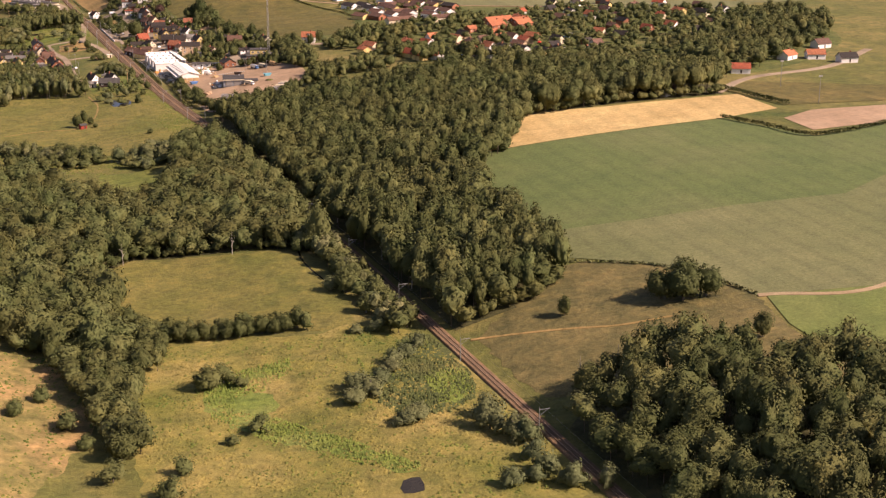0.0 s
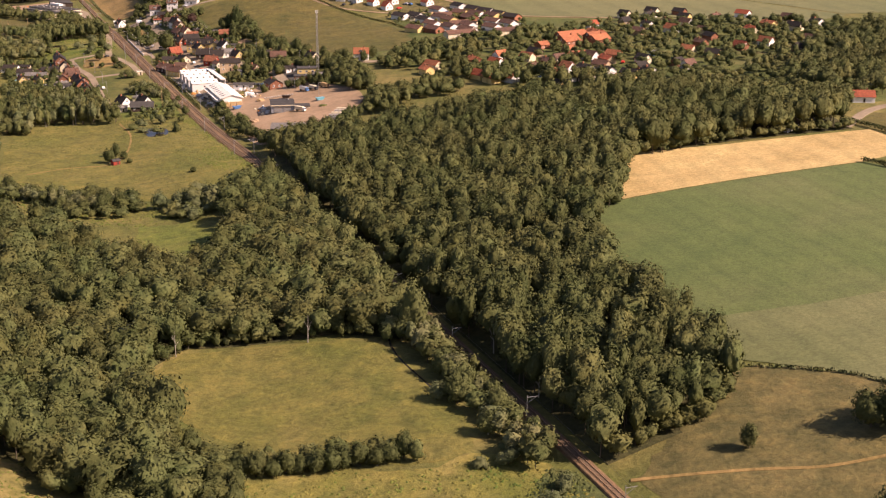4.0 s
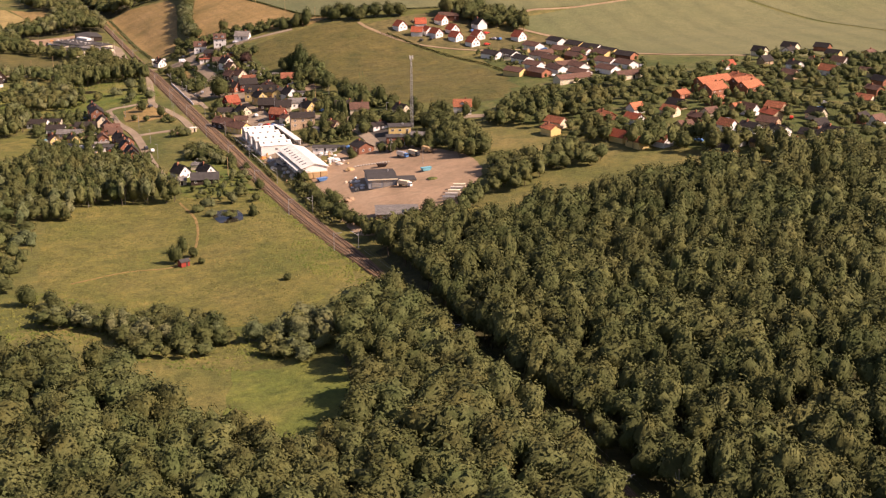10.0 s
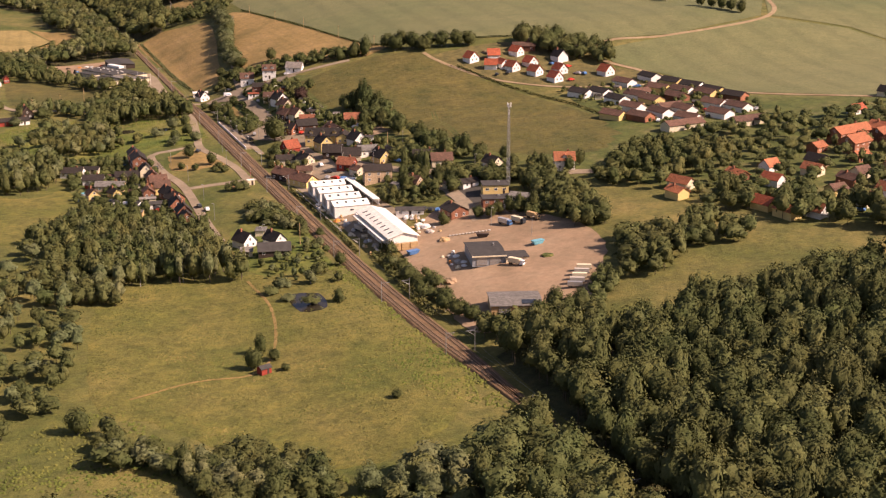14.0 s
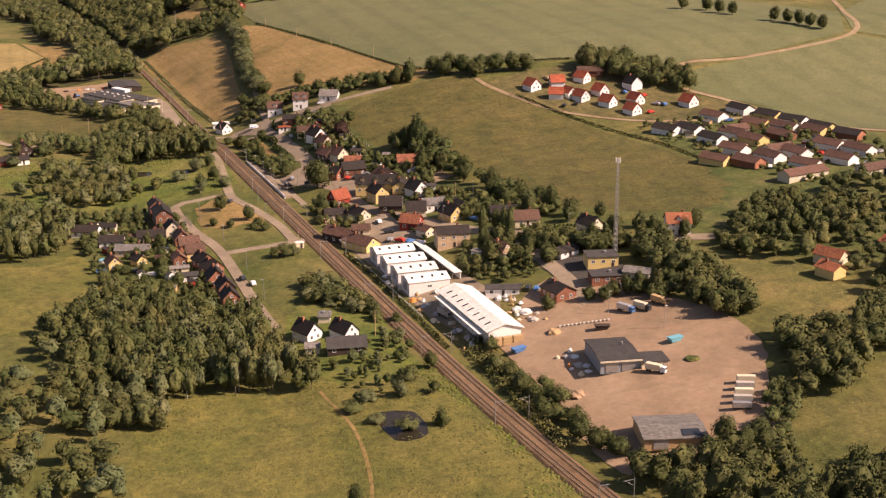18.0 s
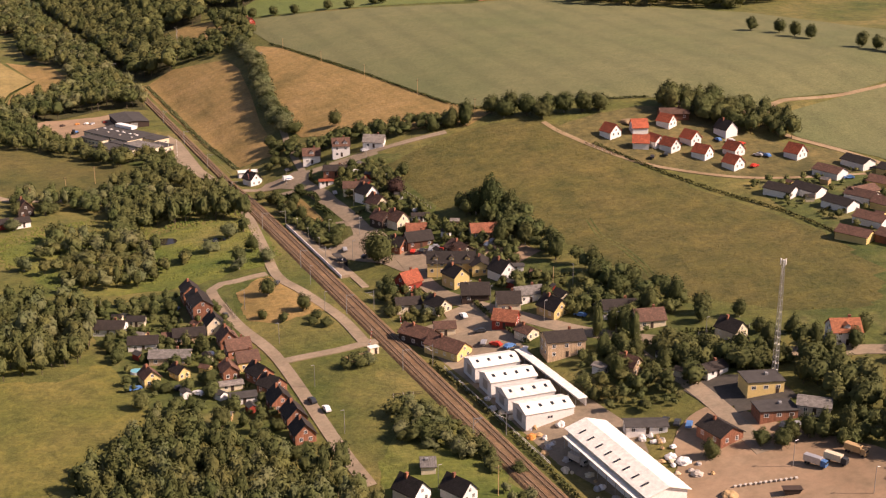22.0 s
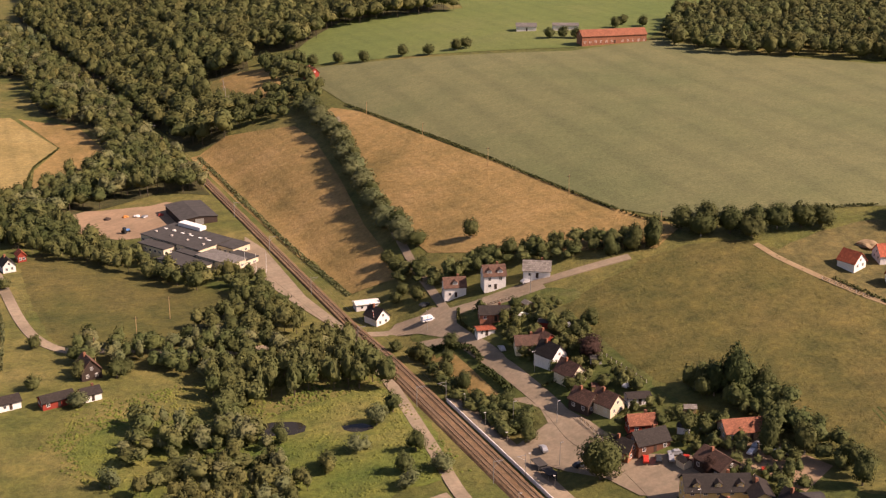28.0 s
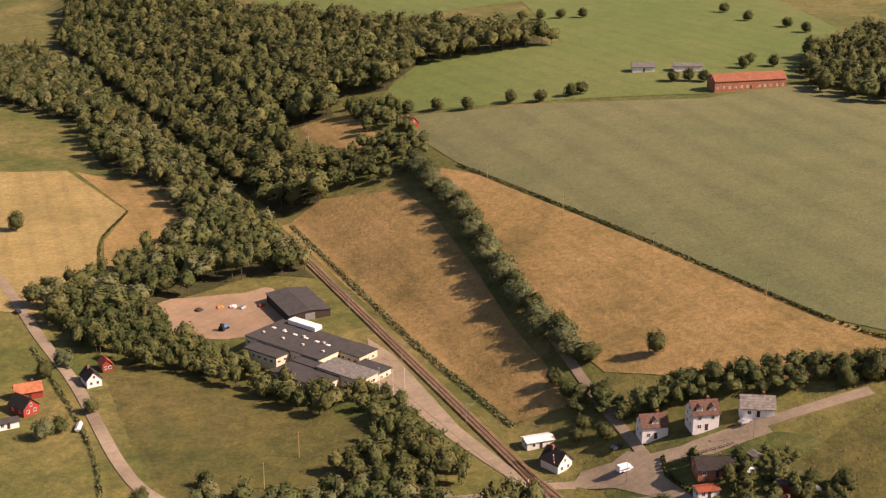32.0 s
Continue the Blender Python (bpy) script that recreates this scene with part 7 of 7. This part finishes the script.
for i, (x, y) in enumerate(((18, 1024), (21, 1014), (16, 1038), (14, 1080), (10, 1092), (19, 1008), (23, 1030), (17, 1050), (60, 1058), (66, 1052), (20, 950), (17, 940), (12, 926), (25, 1078), (20, 1070), (16, 1062))):
    tree(x, y, 5 + i % 4, 6 + i % 2, "round", LEAF, "leafy tree beside the station", group="station trees")
for i, (x, y) in enumerate(((48, 777), (104, 846), (92, 850), (66, 862), (68, 858), (52, 838), (58, 834), (62, 840), (55, 848), (50, 832), (72, 836), (70, 828), (64, 828), (88, 822), (98, 822), (102, 832), (110, 826), (118, 806), (126, 812), (108, 812), (96, 812), (86, 812), (100, 804), (92, 796), (98, 790), (66, 770), (70, 772), (74, 770), (78, 768), (82, 764), (62, 774))):
    tree(x, y, 6 + i % 5, 6.5, "round" if i % 4 else "tall", LEAF, "garden tree in the village", group="garden trees")
for x, y in ((66, 848), (64, 850), (60, 862)):
    tree(x, y, 13, 5, "tall", LEAF_LIGHT, "slender birch in a garden")
for i, (x, y) in enumerate(((-62, 956), (-66, 974), (-58, 970), (-60, 935), (-56, 928), (-74, 930), (-84, 940), (-84, 930), (-60, 900), (-68, 896), (-74, 900), (-62, 890), (-70, 884), (-58, 876), (-64, 868), (-52, 868), (-50, 858), (-56, 850), (-64, 856), (-72, 866), (-46, 840), (-52, 842), (-78, 876), (-84, 890), (-82, 978), (-74, 984), (-50, 838), (-60, 846))):
    tree(x, y, 4 + i % 5, 5 + i % 3, "round" if i % 3 else "low", (LEAF, LEAF_LIGHT)[i % 2], "garden tree between western houses", group="western garden trees")
for i, (x, y) in enumerate(((-78, 1064), (-70, 1052), (-60, 1052), (-48, 1046), (-40, 1024), (-29, 1028), (-22, 1008), (-14, 1018), (-12, 1004), (-57, 1034), (-86, 1036), (-102, 1040), (-106, 1157), (-86, 1158), (-18, 1040), (-10, 1046), (-6, 1080), (-24, 1000), (-96, 1122), (-84, 1118), (-100, 1100), (-112, 1120), (-118, 1260), (-110, 1268), (-108, 1225), (-120, 1215), (-126, 1212), (-20, 1160), (-80, 1122))):
    tree(x, y, 6 + i % 4, 7 + i % 3, "low" if i % 2 else "round", (LEAF_LIGHT, LEAF, LEAF_GREY)[i % 3], "leafy tree in the western meadows", group="western trees")
tree(-104, 1440, 11, 10, "round", LEAF, "lone round tree in the straw field")
for x, y in ((349, 1165), (349, 1150), (353, 1140), (360, 1104), (362, 1094), (365, 1086), (368, 1078), (371, 1070), (340, 1180)):
    tree(x, y, 10, 9, "round", LEAF, "roadside tree between the corn fields", group="roadside trees")
for x, y in ((156, 1434), (169, 1424), (187, 1423), (194, 1424), (108, 1462), (121, 1453), (133, 1440), (262, 1408), (256, 1414), (248, 1418), (300, 1425), (310, 1432), (318, 1420), (264, 1630), (276, 1626), (290, 1622), (304, 1616), (402, 1588), (396, 1552), (404, 1520), (402, 1498)):
    tree(x, y, 8, 9, "round", LEAF, "distant round tree by the field track", group="far field trees")


def scatter(poly, count, low, high, leaves, label, seed):
    """Garden trees and bushes between the houses."""
    rng, made = np.random.default_rng(seed), []
    xs, ys = [p[0] for p in poly], [p[1] for p in poly]
    while len(made) < count:
        x, y = rng.uniform(min(xs), max(xs)), rng.uniform(min(ys), max(ys))
        if inside(poly, x, y) and all((x - a) ** 2 + (y - b) ** 2 > 26 for a, b in HOMES) and all((x - q[0]) ** 2 + (y - q[1]) ** 2 > 6 for q in made):
            h = rng.uniform(low, high)
            made.append((x, y, h, h * rng.uniform(0.8, 1.2)))
    plant("garden_trees", made, list(leaves), label, "garden trees", seed, True, 0.03)


scatter([(40, 1090), (52, 1082), (60, 1050), (58, 1000), (78, 960), (66, 935), (86, 870), (74, 850), (60, 880), (50, 930), (52, 970), (40, 1000), (38, 1060)], 190, 1.8, 6.5, (LEAF, LEAF_LIGHT, LEAF), "leafy garden tree behind village houses", 51)
scatter([(54, 850), (70, 846), (100, 822), (96, 806), (80, 812), (52, 816), (48, 840)], 36, 3, 9, (LEAF, LEAF), "leafy garden tree beside the hedge", 52)
scatter([(-86, 982), (-42, 985), (-42, 850), (-60, 840), (-86, 890)], 130, 1.8, 6, (LEAF, LEAF_LIGHT, LEAF), "leafy garden tree between western houses", 53)
scatter([(-12, 830), (0, 838), (-2, 780), (-14, 760), (-32, 745), (-30, 775), (-8, 790)], 22, 2, 5, (LEAF, LEAF_GREY), "bush in the cottage garden", 54)
scatter([(184, 960), (240, 958), (256, 900), (252, 830), (196, 832), (180, 880)], 130, 1.5, 5, (LEAF, LEAF_LIGHT), "garden tree among the bungalows", 55)
scatter([(38, 812), (58, 806), (60, 826), (62, 846), (46, 850), (38, 838)], 45, 1.8, 6, (LEAF, LEAF_LIGHT, LEAF), "leafy shrub round the brick cottage", 58)
scatter([(68, 846), (100, 818), (96, 806), (84, 814), (70, 824)], 46, 2.5, 8, (LEAF, LEAF, LEAF_LIGHT), "leafy tree along the main street", 59)
scatter([(60, 905), (82, 880), (90, 862), (78, 856), (64, 880)], 40, 2, 6.5, (LEAF, LEAF_LIGHT), "leafy shrub behind the bungalows", 60)
scatter([(14, 952), (30, 948), (28, 914), (20, 906), (12, 920)], 32, 2, 6, (LEAF, LEAF, LEAF_GREY), "leafy tree beside the tracks", 61)
scatter([(42, 1080), (62, 1076), (66, 1040), (40, 1036)], 40, 1.8, 5.5, (LEAF, LEAF_LIGHT, LEAF), "leafy shrub by the northern road", 62)
scatter([(-32, 742), (-14, 746), (-3, 756), (-2, 790), (-8, 800), (-20, 772)], 34, 1.6, 4.5, (LEAF, LEAF_LIGHT, LEAF_GREY), "rounded bush in the rough grass", 63)
wood("garden_trees", [(128, 800), (172, 830), (256, 826), (330, 846), (440, 770), (430, 650), (300, 560), (200, 640), (150, 700), (120, 760)], 7.4, 7.5, 6.8, DECID, "garden trees filling the gaps between hillside houses", coarse=True, keep=0.78, category="garden trees", seed=56, clear=HOMES)
wood("garden_trees", [(16, 1140), (30, 1138), (36, 1160), (42, 1130), (62, 1126), (90, 1100), (84, 1092), (60, 1110), (36, 1118), (22, 1140)], 5, 6, 6, DECID, "shrubs round the northern houses", keep=0.7, category="garden trees", seed=57, clear=HOMES)

# ---------------------------------------------------------------- small things in the gardens
SHED_DOOR = box("door", (-0.4, -0.04, 0), (0.4, 0.05, 1.85), DARKWOOD, 0.02)
SHEDS = [(gable_walls(3.6, 2.8, 2.1, 28, w), gable_roof(3.6, 2.8, 2.1, 28, r, 0.25, 0.25, 0.1), word) for w, r, word in ((FALU, ROOF_FELT, "red boarded"), (WHITE, ROOF_FELT, "white"), (YELLOW, ROOF_BROWN, "yellow"), (TIMBER, ROOF_GREY, "bare timber"), (CREAM, ROOF_DARK, "cream"))]


def garden_shed(x, y, turn, kind):
    walls, roof, word = SHEDS[kind]
    ob = thing("garden_shed", Matrix.Translation(up(x, y)) @ pose(0, 0, 0, 0, 0, turn), word + " garden shed with a low pitched roof", "shed", "garden sheds")
    part("wall", walls, ob)
    part("roof", roof, ob)
    part("door", SHED_DOOR, ob, pose(0.6, -1.4, 0))


def spots(poly, count, apart, seed):
    """Free places between the houses."""
    rng, made = np.random.default_rng(seed), []
    xs, ys = [p[0] for p in poly], [p[1] for p in poly]
    for _ in range(count * 60):
        x, y = float(rng.uniform(min(xs), max(xs))), float(rng.uniform(min(ys), max(ys)))
        if len(made) < count and inside(poly, x, y) and all((x - a) ** 2 + (y - b) ** 2 > 52 for a, b in HOMES) and all((x - a) ** 2 + (y - b) ** 2 > apart ** 2 for a, b in made):
            made.append((x, y))
    return made


VILLAGE = [(40, 1086), (54, 1082), (60, 1050), (58, 1002), (76, 966), (62, 935), (84, 872), (74, 852), (56, 882), (44, 930), (42, 990)]
WEST_GARDENS = [(-84, 978), (-52, 982), (-50, 925), (-50, 870), (-62, 872), (-84, 915)]
EAST_GARDENS = [(186, 950), (244, 950), (258, 890), (244, 840), (196, 846), (182, 880)]
for n, (poly, count) in enumerate(((VILLAGE, 12), (WEST_GARDENS, 10), (EAST_GARDENS, 8), ([(50, 850), (70, 846), (98, 824), (80, 812), (54, 820)], 4))):
    for i, (x, y) in enumerate(spots(poly, count, 8, 80 + n)):
        garden_shed(x, y, 95 + 20 * (i % 4), (i + n) % 5)
PAINTS = ((CARWHITE, "white"), (CARDARK, "dark"), (SILVER, "silver"), (RED, "red"), (BLUE, "blue"))
for n, (poly, count) in enumerate(((VILLAGE, 10), (WEST_GARDENS, 6), (EAST_GARDENS, 9), ([(155, 1000), (200, 1016), (222, 985), (196, 972)], 8), ([(24, 880), (36, 872), (38, 905), (29, 911)], 5), ([(170, 690), (240, 740), (300, 720), (260, 680), (200, 660)], 10))):
    for i, (x, y) in enumerate(spots(poly, count, 4, 90 + n)):
        paint, word = PAINTS[(i * 3 + n) % 5]
        car(x, y, 20 + 35 * (i % 5), paint, word + " car parked beside the houses")
for n, line in enumerate((((-50, 950), (-84, 958)), ((-50, 936), (-74, 938)), ((-50, 918), (-62, 922)), ((-49, 892), (-60, 896)), ((38, 1050), (54, 1046)), ((36, 1030), (54, 1028)), ((52, 990), (66, 984)), ((62, 920), (78, 912)), ((62, 900), (80, 894)), ((40, 872), (43, 898)), ((84, 846), (100, 836)), ((186, 912), (206, 920)), ((206, 876), (230, 884)), ((226, 902), (248, 906)), ((196, 856), (220, 856)), ((232, 936), (244, 940)))):
    hedge(line, 0.6, 1.4, LEAF, "clipped green hedge between gardens", 0.8, 100 + n)

FENCE_POST = box("post", (-0.09, -0.09, -0.2), (0.09, 0.09, 1.25), CONCRETE, 0.02)


def fence(a, b, mat, label, gap=2.5):
    a, b = Vector(a), Vector(b)
    n = max(2, int((b - a).length / gap))
    turn = math.degrees(math.atan2(b.y - a.y, b.x - a.x))
    ob = thing("fence", Matrix.Translation(up(a.x, a.y)) @ pose(0, 0, 0, 0, 0, turn), label, "fence", "garden fences")
    for i in range(n):
        p = a + (b - a) * i / n
        part("post", FENCE_POST, ob, pose(i * (b - a).length / n, 0, float(height(p.x, p.y) - height(a.x, a.y))))
    drop = float(height(b.x, b.y) - height(a.x, a.y))
    for z in (0.5, 1.0):
        v, f = [], []
        box_data(v, f, (0, -0.03, z), ((b - a).length, 0.03, z + 0.14))
        v = [(x, y, h + drop * x / (b - a).length) for x, y, h in v]
        part("rail", mesh("rail", v, f, mat), ob)


for a, b in (((11, 874), (11, 840)), ((11, 840), (11.5, 800))):
    fence(a, b, WHITE, "pale post and rail fence along the railway", 1.9)
for a, b in (((-38, 950), (-38, 968)), ((36, 990), (36, 1008)), ((62, 1010), (58, 1046)), ((86, 842), (104, 836)), ((146, 1030), (152, 1012)), ((-12, 860), (-3, 858)), ((40, 1092), (54, 1086))):
    fence(a, b, DARKWOOD, "low dark wooden garden fence")

red_hut = thing("field_hut", Matrix.Translation(up(-52.5, 668)) @ pose(0, 0, 0, 0, 0, 20), "small red boarded hut in the meadow", "hut")
part("wall", SHEDS[0][0], red_hut)
part("roof", SHEDS[0][1], red_hut)
part("door", SHED_DOOR, red_hut, pose(0.6, -1.4, 0))
# dead pale trunks at the edges of the woods
SNAG = trunk_mesh(np.random.default_rng(5), BIRCH)
for i, (x, y, h) in enumerate(((18, 330, 11), (19, 365, 12), (18.5, 420, 13), (19, 470, 12), (-70, 408, 10), (-30, 399, 11), (40, 222, 12), (62, 211, 12), (84, 184, 12), (30, 224, 11), (52, 1460, 10), (55, 1475, 11), (48, 1440, 10), (-60, 770, 11), (-76, 770, 11))):
    ob = thing("bare_trunk", Matrix.Translation(up(x, y)) @ pose(0, 0, 0, 0, 0, 50 * i), "pale bare trunk of a dead birch", "dead tree", "bare trunks")
    part("trunk", SNAG, ob, Matrix.Diagonal((h * 0.5, h * 0.5, h, 1)))
for i, (x, y) in enumerate(((26, 662), (31, 660), (37, 659), (43, 658), (48, 659), (46, 665), (22, 668), (53, 660), (34, 655), (40, 653), (19, 684), (17, 692), (21, 678))):
    tree(x, y, 7 + i % 3, 8.5, "round", LEAF, "leafy bush in front of the depot", "bush", "depot bushes")
